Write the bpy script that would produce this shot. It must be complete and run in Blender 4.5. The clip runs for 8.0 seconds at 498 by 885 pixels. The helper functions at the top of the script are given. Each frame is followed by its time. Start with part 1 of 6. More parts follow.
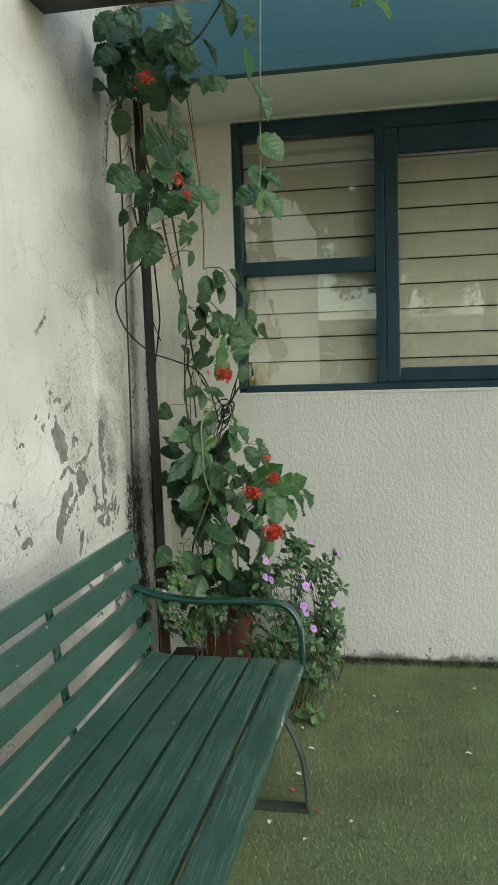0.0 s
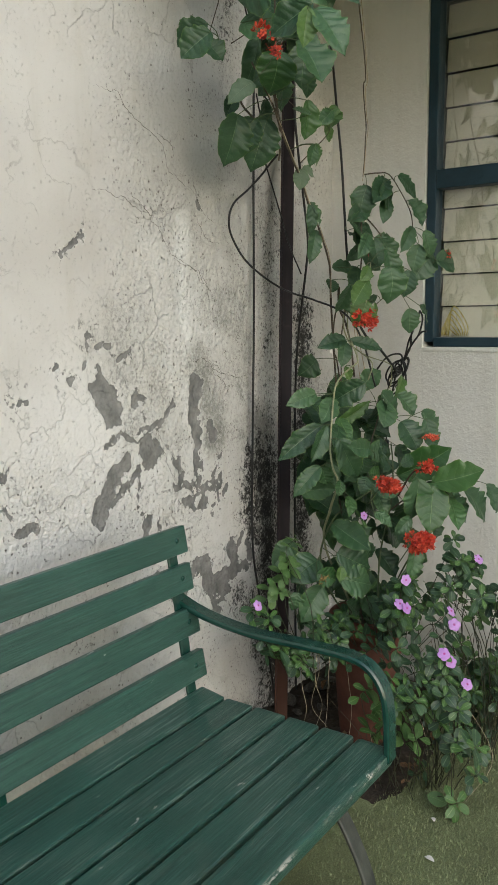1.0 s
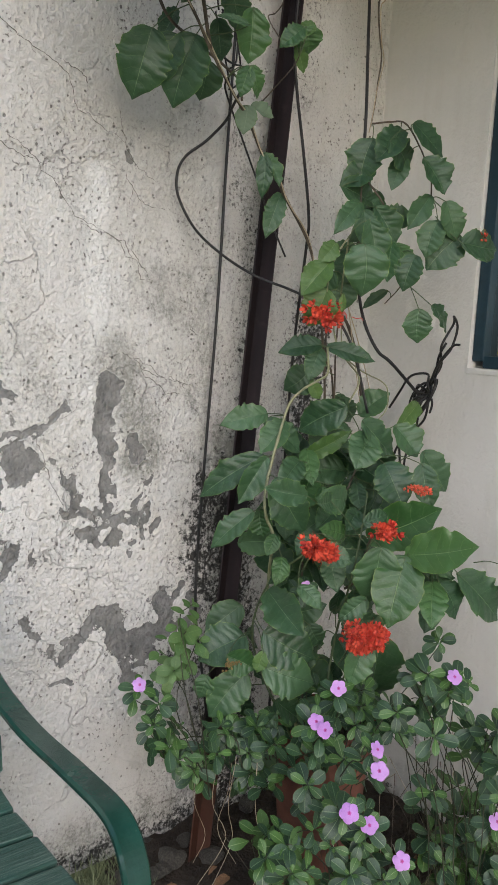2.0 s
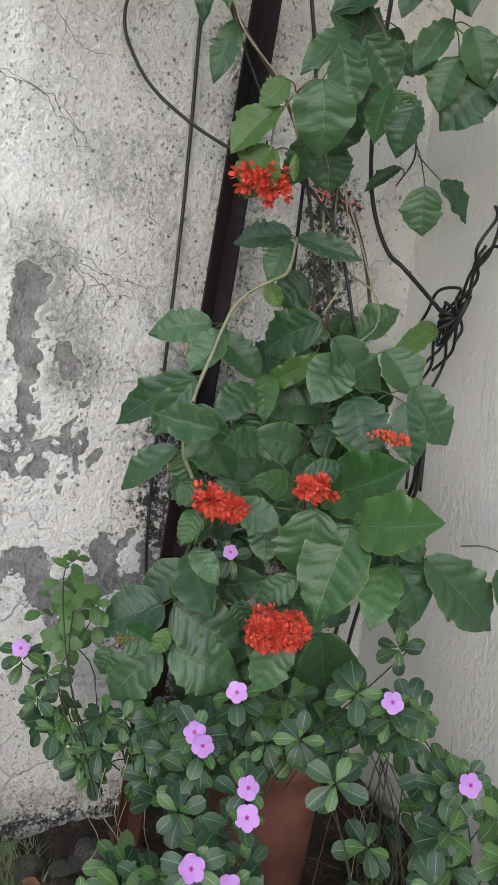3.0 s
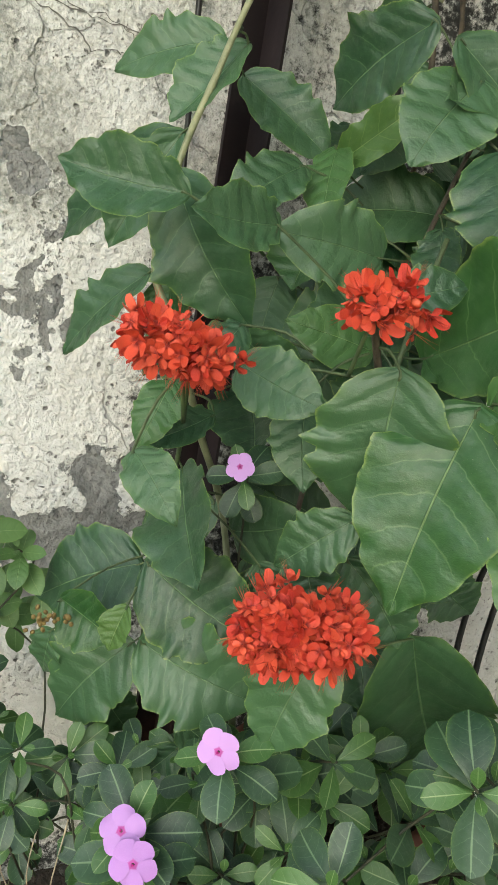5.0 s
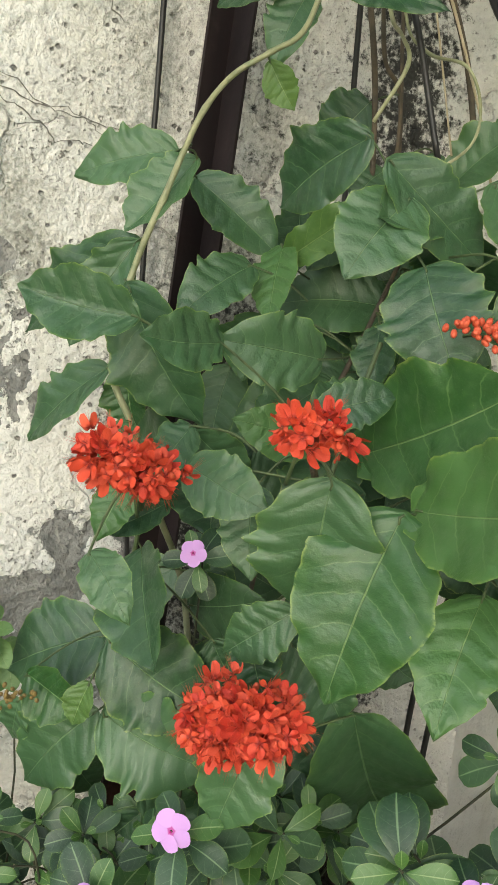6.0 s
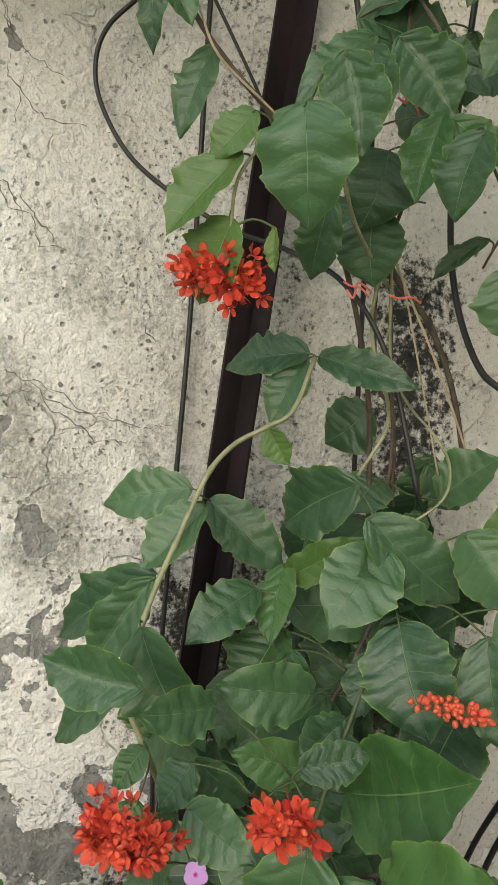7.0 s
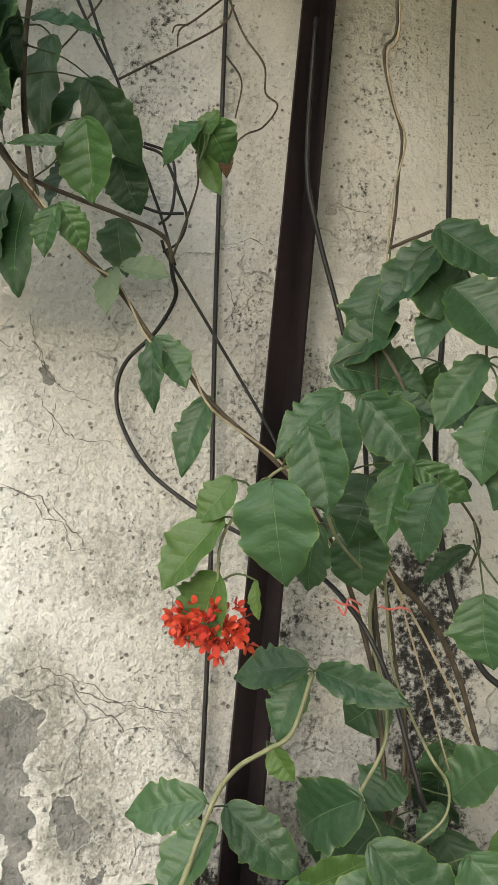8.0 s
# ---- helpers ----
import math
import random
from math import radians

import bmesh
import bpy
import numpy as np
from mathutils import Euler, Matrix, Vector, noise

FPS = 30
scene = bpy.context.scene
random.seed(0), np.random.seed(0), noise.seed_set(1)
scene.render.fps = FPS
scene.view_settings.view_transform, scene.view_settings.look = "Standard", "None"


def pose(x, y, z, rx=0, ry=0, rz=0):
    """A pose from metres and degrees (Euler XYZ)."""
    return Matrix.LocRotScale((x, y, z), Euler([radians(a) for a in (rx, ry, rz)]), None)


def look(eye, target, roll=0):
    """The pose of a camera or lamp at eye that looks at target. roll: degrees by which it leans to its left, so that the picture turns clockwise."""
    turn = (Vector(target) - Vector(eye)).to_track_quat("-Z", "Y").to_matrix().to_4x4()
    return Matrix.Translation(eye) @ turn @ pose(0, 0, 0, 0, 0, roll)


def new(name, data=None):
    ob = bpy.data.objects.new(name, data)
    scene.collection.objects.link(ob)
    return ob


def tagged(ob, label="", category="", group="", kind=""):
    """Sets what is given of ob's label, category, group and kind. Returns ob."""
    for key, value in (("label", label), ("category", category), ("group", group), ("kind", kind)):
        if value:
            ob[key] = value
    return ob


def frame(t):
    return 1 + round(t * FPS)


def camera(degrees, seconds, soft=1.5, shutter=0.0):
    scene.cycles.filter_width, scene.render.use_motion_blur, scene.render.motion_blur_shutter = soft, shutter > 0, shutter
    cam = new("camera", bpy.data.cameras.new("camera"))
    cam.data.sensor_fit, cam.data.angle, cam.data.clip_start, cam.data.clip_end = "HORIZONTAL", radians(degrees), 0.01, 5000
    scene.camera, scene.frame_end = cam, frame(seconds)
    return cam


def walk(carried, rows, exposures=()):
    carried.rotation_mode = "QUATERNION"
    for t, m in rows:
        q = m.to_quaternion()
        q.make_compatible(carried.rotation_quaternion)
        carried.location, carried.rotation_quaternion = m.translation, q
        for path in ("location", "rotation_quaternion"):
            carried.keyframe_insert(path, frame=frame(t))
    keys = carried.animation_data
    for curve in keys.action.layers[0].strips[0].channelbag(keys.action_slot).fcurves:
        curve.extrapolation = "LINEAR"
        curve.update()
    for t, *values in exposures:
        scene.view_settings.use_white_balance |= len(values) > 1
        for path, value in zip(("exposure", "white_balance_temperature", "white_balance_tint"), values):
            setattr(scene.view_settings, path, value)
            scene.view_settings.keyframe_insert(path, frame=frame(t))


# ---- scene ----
cam = camera(34.2, 8.0)
PATH = [
    (0, (1.056, -3.544, 1.35), (0.683, -1.59, 1.148), -1.8),
    (0.5, (1.223, -3.075, 1.328), (0.462, -1.249, 1.033), -1.4),
    (1, (1.37, -2.599, 1.301), (0.272, -0.954, 1.002), -0.7),
    (1.5, (1.48, -2.12, 1.291), (0.177, -0.622, 1.056), 1.3),
    (2, (1.547, -1.693, 1.248), (0.022, -0.424, 0.991), 3.3),
    (2.2, (1.543, -1.516, 1.236), (-0.063, -0.36, 0.944), 3.3),
    (3.3, (1.368, -0.986, 1.119), (-0.408, -0.159, 0.713), 6.6),
    (3.5, (1.265, -0.911, 1.077), (-0.527, -0.118, 0.679), 6.8),
    (4, (1.031, -0.763, 1), (-0.801, -0.077, 0.585), 6.4),
    (4.2, (1.006, -0.746, 0.979), (-0.847, -0.144, 0.527), 5.7),
    (5.3, (0.995, -0.723, 0.938), (-0.858, -0.191, 0.405), 4.4),
    (5.5, (1.001, -0.719, 0.947), (-0.85, -0.169, 0.425), 4.3),
    (6, (1.03, -0.718, 1.014), (-0.822, -0.14, 0.528), 4.2),
    (6.5, (1.069, -0.709, 1.108), (-0.818, -0.148, 0.754), 4.3),
    (7, (1.098, -0.691, 1.231), (-0.844, -0.262, 1.027), 3.3),
    (7.5, (1.147, -0.657, 1.343), (-0.829, -0.346, 1.334), 2.3),
    (8, (1.185, -0.631, 1.398), (-0.789, -0.385, 1.598), -0),
]
walk(cam, [(t, look(eye, target, roll)) for t, eye, target, roll in PATH], [(0.0, 0.57, 6250, -3), (0.5, 0.56, 6250, 1), (1.0, 0.53, 6300, 6), (2.0, 0.74, 6050, 13), (3.5, 0.96, 5850, 11), (4.0, 1.23, 6000, 6), (5.5, 1.16, 6550, 1), (6.0, 1.27, 6650, 1), (6.5, 1.36, 6700, 0), (7.0, 1.01, 6700, 5), (7.5, 1.07, 6600, 7), (8.0, 1.10, 6650, 7)])

# ---- light ----
world = bpy.data.worlds.new("sky")
scene.world = world
world.use_nodes = True
wt = world.node_tree
sky = wt.nodes.new("ShaderNodeTexSky")
sky.sky_type, sky.sun_disc = "NISHITA", False
sky.sun_elevation, sky.sun_rotation = radians(29), radians(120)
sky.dust_density, sky.air_density = 1.5, 1.0
wt.links.new(sky.outputs[0], wt.nodes["Background"].inputs[0])
wt.nodes["Background"].inputs[1].default_value = 0.15
sun = new("sun", bpy.data.lights.new("sun", "SUN"))
sun.data.energy, sun.data.angle, sun.data.color = 1.04, radians(80), (1.0, 0.985, 0.97)
sun.matrix_basis = look((0, 0, 8), (-0.76, 0.58, 7.48))


# ---- helpers of the scene ----
def place_under(ob, parent):
    """Parents ob and keeps its place in the world."""
    ob.parent = parent
    ob.matrix_parent_inverse = parent.matrix_basis.inverted()
    return ob


def thing(name, at, label, category, group="", kind=""):
    ob = new(name)
    ob.empty_display_size = 0.05
    ob.matrix_basis = Matrix.Translation(at)
    return tagged(ob, label, category, group, kind)


def to_mesh(name, bm, material, smooth=False):
    me = bpy.data.meshes.new(name)
    bm.to_mesh(me)
    bm.free()
    for m in material if isinstance(material, (list, tuple)) else [material]:
        me.materials.append(m)
    if smooth:
        me.polygons.foreach_set("use_smooth", [True] * len(me.polygons))
    return me


def raw_mesh(name, verts, faces, material, smooth=True):
    me = bpy.data.meshes.new(name)
    me.from_pydata([tuple(v) for v in verts], [], [tuple(f) for f in faces])
    for m in material if isinstance(material, (list, tuple)) else [material]:
        me.materials.append(m)
    if smooth:
        me.polygons.foreach_set("use_smooth", [True] * len(me.polygons))
    me.update()
    return me


def part(name, me, parent, label="", m=None):
    ob = new(name, me)
    if m is not None:
        ob.matrix_basis = m
    place_under(ob, parent)
    return tagged(ob, label)


def boxes(bm, x0, x1, y0, y1, z0, z1, bevel=0.0, seg=2):
    made = bmesh.ops.create_cube(bm, size=1.0)["verts"]
    bmesh.ops.scale(bm, vec=(x1 - x0, y1 - y0, z1 - z0), verts=made)
    bmesh.ops.translate(bm, vec=((x0 + x1) / 2, (y0 + y1) / 2, (z0 + z1) / 2), verts=made)
    if bevel:
        edges = list({e for v in made for e in v.link_edges})
        bmesh.ops.bevel(bm, geom=edges, offset=bevel, segments=seg, profile=0.6, affect="EDGES", clamp_overlap=True)
    return bm


def box_mesh(name, material, dims, bevel=0.0):
    return to_mesh(name, boxes(bmesh.new(), *dims, bevel), material)


def spline(pts, k=6):
    """Catmull-Rom points through pts."""
    p = [Vector(q) for q in pts]
    p = [2 * p[0] - p[1]] + p + [2 * p[-1] - p[-2]]
    res = []
    for i in range(1, len(p) - 2):
        for j in range(k):
            t = j / k
            a, b, c, d = p[i - 1], p[i], p[i + 1], p[i + 2]
            res.append(0.5 * (2 * b + (c - a) * t + (2 * a - 5 * b + 4 * c - d) * t * t + (3 * b - a - 3 * c + d) * t ** 3))
    res.append(p[-2])
    return res


def tube_mesh(name, pts, r0, r1, material, sides=6, k=6, knobs=0.0):
    line = spline(pts, k) if k > 1 else [Vector(q) for q in pts]
    verts, faces = [], []
    side = Vector((0.3, 0.9, 0.2))
    for i, p in enumerate(line):
        d = (line[min(i + 1, len(line) - 1)] - line[max(i - 1, 0)]).normalized()
        side = (side - d * side.dot(d)).normalized()
        up = d.cross(side)
        r = r0 + (r1 - r0) * i / (len(line) - 1)
        if knobs:
            r *= 1 + knobs * (noise.noise(p * 45.0) + (0.9 if i % (2 * k) == 0 else 0))
        for s in range(sides):
            a = 2 * math.pi * s / sides
            verts.append(p + r * (math.cos(a) * side + math.sin(a) * up))
    n = len(line)
    for i in range(n - 1):
        for s in range(sides):
            q = (s + 1) % sides
            faces.append((i * sides + s, i * sides + q, (i + 1) * sides + q, (i + 1) * sides + s))
    faces.append(tuple(range(sides))[::-1])
    faces.append(tuple((n - 1) * sides + s for s in range(sides)))
    return raw_mesh(name, verts, faces, material)


def bar_mesh(name, path, y0, y1, thick, material, k=6):
    """A flat bar, bent along a path in the x-z plane, between y0 and y1, with softened edges."""
    line = spline([(x, 0, z) for x, z in path], k)
    bm = bmesh.new()
    rings = []
    b = min(thick, y1 - y0) * 0.28
    for i, p in enumerate(line):
        d = (line[min(i + 1, len(line) - 1)] - line[max(i - 1, 0)]).normalized()
        nrm = Vector((-d.z, 0, d.x))
        h = thick / 2
        prof = [(y0 + b, -h), (y1 - b, -h), (y1, -h + b), (y1, h - b), (y1 - b, h), (y0 + b, h), (y0, h - b), (y0, -h + b)]
        rings.append([bm.verts.new(p + nrm * q + Vector((0, y, 0))) for y, q in prof])
    for a, c in zip(rings, rings[1:]):
        for s in range(8):
            bm.faces.new((a[s], a[(s + 1) % 8], c[(s + 1) % 8], c[s]))
    bm.faces.new(rings[0][::-1])
    bm.faces.new(rings[-1])
    bmesh.ops.recalc_face_normals(bm, faces=bm.faces)
    return to_mesh(name, bm, material)


# ---- materials ----
class Shade:
    """A procedural material and its nodes."""

    def __init__(self, name, rough=0.6, spec=0.4, metal=0.0):
        self.mat = bpy.data.materials.new(name)
        self.mat.use_nodes = True
        self.nt = self.mat.node_tree
        self.bsdf = self.nt.nodes["Principled BSDF"]
        self.put("Roughness", rough)
        self.put("Specular IOR Level", spec)
        self.put("Metallic", metal)
        self.co = self.node("ShaderNodeTexCoord").outputs["Object"]

    def node(self, kind):
        return self.nt.nodes.new(kind)

    def link(self, value, socket):
        if isinstance(value, (int, float)):
            socket.default_value = value
        elif isinstance(value, tuple):
            socket.default_value = (*value, 1.0)[:4] if len(socket.default_value) == 4 else value
        else:
            self.nt.links.new(value, socket)

    def put(self, name, value):
        self.link(value, self.bsdf.inputs[name])

    def vec(self, scale=(1, 1, 1), co=None):
        m = self.node("ShaderNodeMapping")
        m.inputs["Scale"].default_value = scale
        self.link(co or self.co, m.inputs["Vector"])
        return m.outputs[0]

    def noise(self, scale, detail=4.0, rough=0.55, co=None, warp=0.0):
        n = self.node("ShaderNodeTexNoise")
        n.inputs["Scale"].default_value, n.inputs["Detail"].default_value = scale, detail
        n.inputs["Roughness"].default_value, n.inputs["Distortion"].default_value = rough, warp
        self.link(co or self.co, n.inputs["Vector"])
        return n.outputs["Fac"]

    def cells(self, scale, feature="F1", co=None):
        n = self.node("ShaderNodeTexVoronoi")
        n.feature = feature
        n.inputs["Scale"].default_value = scale
        self.link(co or self.co, n.inputs["Vector"])
        return n.outputs["Distance"]

    def attr(self, name):
        n = self.node("ShaderNodeAttribute")
        n.attribute_name = name
        return n.outputs["Fac"]

    def calc(self, op, a, b=0.0, c=None):
        n = self.node("ShaderNodeMath")
        n.operation = op
        self.link(a, n.inputs[0])
        self.link(b, n.inputs[1])
        if c is not None:
            self.link(c, n.inputs[2])
        return n.outputs[0]

    def step(self, v, lo, hi, to=(0.0, 1.0)):
        n = self.node("ShaderNodeMapRange")
        n.interpolation_type = "SMOOTHSTEP"
        self.link(v, n.inputs["Value"])
        for key, x in zip(("From Min", "From Max", "To Min", "To Max"), (lo, hi, *to)):
            n.inputs[key].default_value = x
        return n.outputs[0]

    def mix(self, fac, a, b, blend="MIX"):
        n = self.node("ShaderNodeMix")
        n.data_type, n.blend_type = "RGBA", blend
        self.link(fac, n.inputs[0])
        self.link(a, n.inputs[6])
        self.link(b, n.inputs[7])
        return n.outputs[2]

    def ramp(self, fac, stops):
        n = self.node("ShaderNodeValToRGB")
        e = n.color_ramp.elements
        while len(e) < len(stops):
            e.new(0.5)
        for q, (at, col) in zip(e, stops):
            q.position, q.color = at, (*col, 1.0)
        self.link(fac, n.inputs[0])
        return n.outputs[0]

    def random(self):
        return self.node("ShaderNodeObjectInfo").outputs["Random"]

    def bump(self, height, strength=0.5, dist=0.01, after=None):
        n = self.node("ShaderNodeBump")
        n.inputs["Strength"].default_value, n.inputs["Distance"].default_value = strength, dist
        self.link(height, n.inputs["Height"])
        if after is not None:
            self.link(after, n.inputs["Normal"])
        return n.outputs[0]

    def done(self, colour=None, normal=None, rough=None):
        if colour is not None:
            self.put("Base Color", colour)
        if normal is not None:
            self.put("Normal", normal)
        if rough is not None:
            self.put("Roughness", rough)
        return self.mat


def old_wall():
    s = Shade("weathered_plaster", 0.9, 0.2)
    streak = s.vec((1, 7, 0.7))
    tone = s.noise(1.6, 3)
    paint = s.ramp(tone, [(0.3, (0.54, 0.52, 0.485)), (0.5, (0.64, 0.625, 0.593)), (0.7, (0.72, 0.71, 0.685))])
    run = s.noise(2.2, 5, 0.6, streak)
    paint = s.mix(s.step(run, 0.5, 0.8, (0.0, 0.35)), paint, (0.50, 0.48, 0.41))
    fine = s.noise(75, 3, 0.5)
    grit = s.noise(210, 3, 0.6)
    dust = s.calc("SUBTRACT", s.noise(115, 5, 0.75), 0.5)
    # the coarse render shows low down and towards the corner; above the bench it is skimmed smooth
    place = s.node("ShaderNodeSeparateXYZ")
    s.link(s.co, place.inputs[0])
    rough_part = s.calc("MAXIMUM", s.step(place.outputs[1], -1.3, -0.75, (0.0, 0.6)), s.step(place.outputs[2], 1.15, 0.7, (0.0, 0.6)))
    coarse = s.step(s.calc("MULTIPLY_ADD", s.noise(2.4, 4), 0.5, rough_part), 0.2, 0.75, (0.18, 1.0))
    # blown pits and specks of dirt; the relief's shade is put into their colour
    dots = s.step(s.calc("MULTIPLY_ADD", s.noise(130, 3), 0.42, s.cells(52)), 0.30, 0.38, (1.0, 0.0))
    pits = s.calc("MULTIPLY", dots, s.step(s.noise(19, 5, 0.7), 0.40, 0.56))
    pits = s.calc("MAXIMUM", pits, s.calc("MULTIPLY", s.step(s.noise(150, 3, 0.6), 0.60, 0.68), s.step(s.noise(6, 5, 0.65), 0.42, 0.62)))
    # grey clouds of dirt, broken up by the grain of the plaster
    cloud = s.calc("MULTIPLY_ADD", s.calc("SUBTRACT", s.noise(5, 6, 0.7), 0.5), 1.5, s.calc("MULTIPLY", dust, 1.5))
    paint = s.mix(s.calc("MULTIPLY", s.step(cloud, 0.12, 0.75, (0.0, 0.60)), coarse), paint, (0.27, 0.265, 0.24))
    grime = s.calc("MULTIPLY_ADD", s.calc("SUBTRACT", s.noise(14, 5, 0.65), 0.5), 1.2, s.attr("grime"))
    grime = s.calc("MULTIPLY_ADD", dust, 2.0, grime)
    paint = s.mix(s.step(s.calc("MULTIPLY_ADD", s.calc("SUBTRACT", s.noise(9, 4), 0.5), 0.5, s.attr("wash")), 0.3, 0.8, (0.0, 0.75)), paint, (0.84, 0.835, 0.81))
    soak = s.calc("MULTIPLY_ADD", s.calc("SUBTRACT", s.noise(6, 5, 0.6, s.vec((1, 3, 0.6))), 0.5), 0.8, s.attr("grime"))
    paint = s.mix(s.step(soak, 0.2, 1.0, (0.0, 0.42)), paint, (0.25, 0.255, 0.19))
    paint = s.mix(s.step(grime, 0.28, 1.1, (0.0, 0.76)), paint, (0.19, 0.185, 0.165))
    paint = s.mix(s.calc("MULTIPLY", s.calc("MULTIPLY", pits, coarse), 0.78), paint, (0.12, 0.11, 0.095))
    # craze cracks
    web = s.node("ShaderNodeTexVoronoi")
    web.feature = "DISTANCE_TO_EDGE"
    web.inputs["Scale"].default_value = 6.5
    drift = s.node("ShaderNodeTexNoise")
    drift.inputs["Scale"].default_value, drift.inputs["Detail"].default_value = 13, 5
    shift = s.node("ShaderNodeVectorMath")
    shift.operation = "MULTIPLY_ADD"
    s.link(s.co, drift.inputs["Vector"])
    s.link(drift.outputs["Color"], shift.inputs[0])
    shift.inputs[1].default_value = (0.0, 0.16, 0.16)
    s.link(s.co, shift.inputs[2])
    s.link(shift.outputs[0], web.inputs["Vector"])
    craze = s.calc("MULTIPLY", s.step(web.outputs["Distance"], 0.004, 0.016, (1.0, 0.0)), s.step(s.noise(4.2, 3), 0.46, 0.58))
    paint = s.mix(s.calc("MULTIPLY", craze, 0.24), paint, (0.22, 0.21, 0.19))
    # black mould
    mould = s.calc("MULTIPLY_ADD", s.calc("SUBTRACT", s.noise(19, 6, 0.72), 0.5), 1.5, s.attr("mould"))
    mould = s.calc("MULTIPLY_ADD", dust, 2.2, mould)
    mould = s.calc("MULTIPLY_ADD", s.calc("SUBTRACT", s.noise(48, 4, 0.6), 0.5), 1.3, mould)
    black = s.step(mould, 0.42, 1.0, (0.0, 0.95))
    # flaked paint that bares grey render
    edge = s.calc("MULTIPLY_ADD", s.calc("SUBTRACT", s.noise(38, 6, 0.72), 0.5), 0.042, s.attr("peel"))
    edge = s.calc("MULTIPLY_ADD", s.calc("SUBTRACT", s.cells(55), 0.42), 0.012, edge)
    bare = s.step(edge, 0.0, 0.0012)
    chips = s.calc("MULTIPLY", s.step(s.noise(52, 6, 0.75), 0.605, 0.612), s.step(s.attr("peel"), -0.06, -0.004))
    bare = s.calc("MAXIMUM", bare, chips)
    grey = s.ramp(s.calc("MULTIPLY_ADD", dust, 0.5, s.noise(24, 4)), [(0.25, (0.135, 0.135, 0.13)), (0.7, (0.29, 0.285, 0.27))])
    lip = s.calc("SUBTRACT", s.step(edge, -0.0035, 0.0), bare)
    colour = s.mix(bare, paint, grey)
    colour = s.mix(s.calc("MULTIPLY", s.calc("MAXIMUM", lip, 0.0), 0.45), colour, (0.82, 0.81, 0.77))
    colour = s.mix(black, colour, (0.016, 0.016, 0.015))
    h = s.calc("MULTIPLY_ADD", fine, 0.7, s.calc("MULTIPLY", grit, 0.3))
    h = s.calc("SUBTRACT", h, s.calc("MULTIPLY", pits, 0.5))
    h = s.calc("SUBTRACT", h, s.calc("MULTIPLY", craze, 0.3))
    n1 = s.bump(s.calc("MULTIPLY", h, coarse), 1.0, 0.0125)
    n2 = s.bump(s.calc("SUBTRACT", 1.0, bare), 0.9, 0.003, n1)
    return s.done(colour, n2)


def plain_wall(name, warm, rain=0.25):
    s = Shade(name, 0.85, 0.25)
    tone = s.noise(1.3, 4)
    col = s.ramp(tone, [(0.3, tuple(c * 0.9 for c in warm)), (0.7, warm)])
    col = s.mix(s.step(s.noise(2.5, 5, 0.6, s.vec((6, 6, 0.6))), 0.5, 0.85, (0.0, rain)), col, (0.4, 0.37, 0.28))
    col = s.mix(s.step(s.noise(60, 3), 0.70, 0.76, (0, 0.25)), col, (0.3, 0.28, 0.24))
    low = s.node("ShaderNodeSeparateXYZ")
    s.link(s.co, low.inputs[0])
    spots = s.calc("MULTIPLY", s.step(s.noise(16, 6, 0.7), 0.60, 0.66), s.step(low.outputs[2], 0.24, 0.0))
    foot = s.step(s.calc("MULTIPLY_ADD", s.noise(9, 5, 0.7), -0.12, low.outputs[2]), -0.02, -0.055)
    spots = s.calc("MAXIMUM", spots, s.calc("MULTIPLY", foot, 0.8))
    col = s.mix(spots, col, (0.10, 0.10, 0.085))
    ripple = s.noise(52, 4, 0.6, s.vec((1.3, 1.3, 0.8)))
    h = s.calc("MULTIPLY_ADD", ripple, 1.0, s.calc("MULTIPLY", s.noise(140, 2), 0.25))
    return s.done(col, s.bump(h, 0.70, 0.0076))


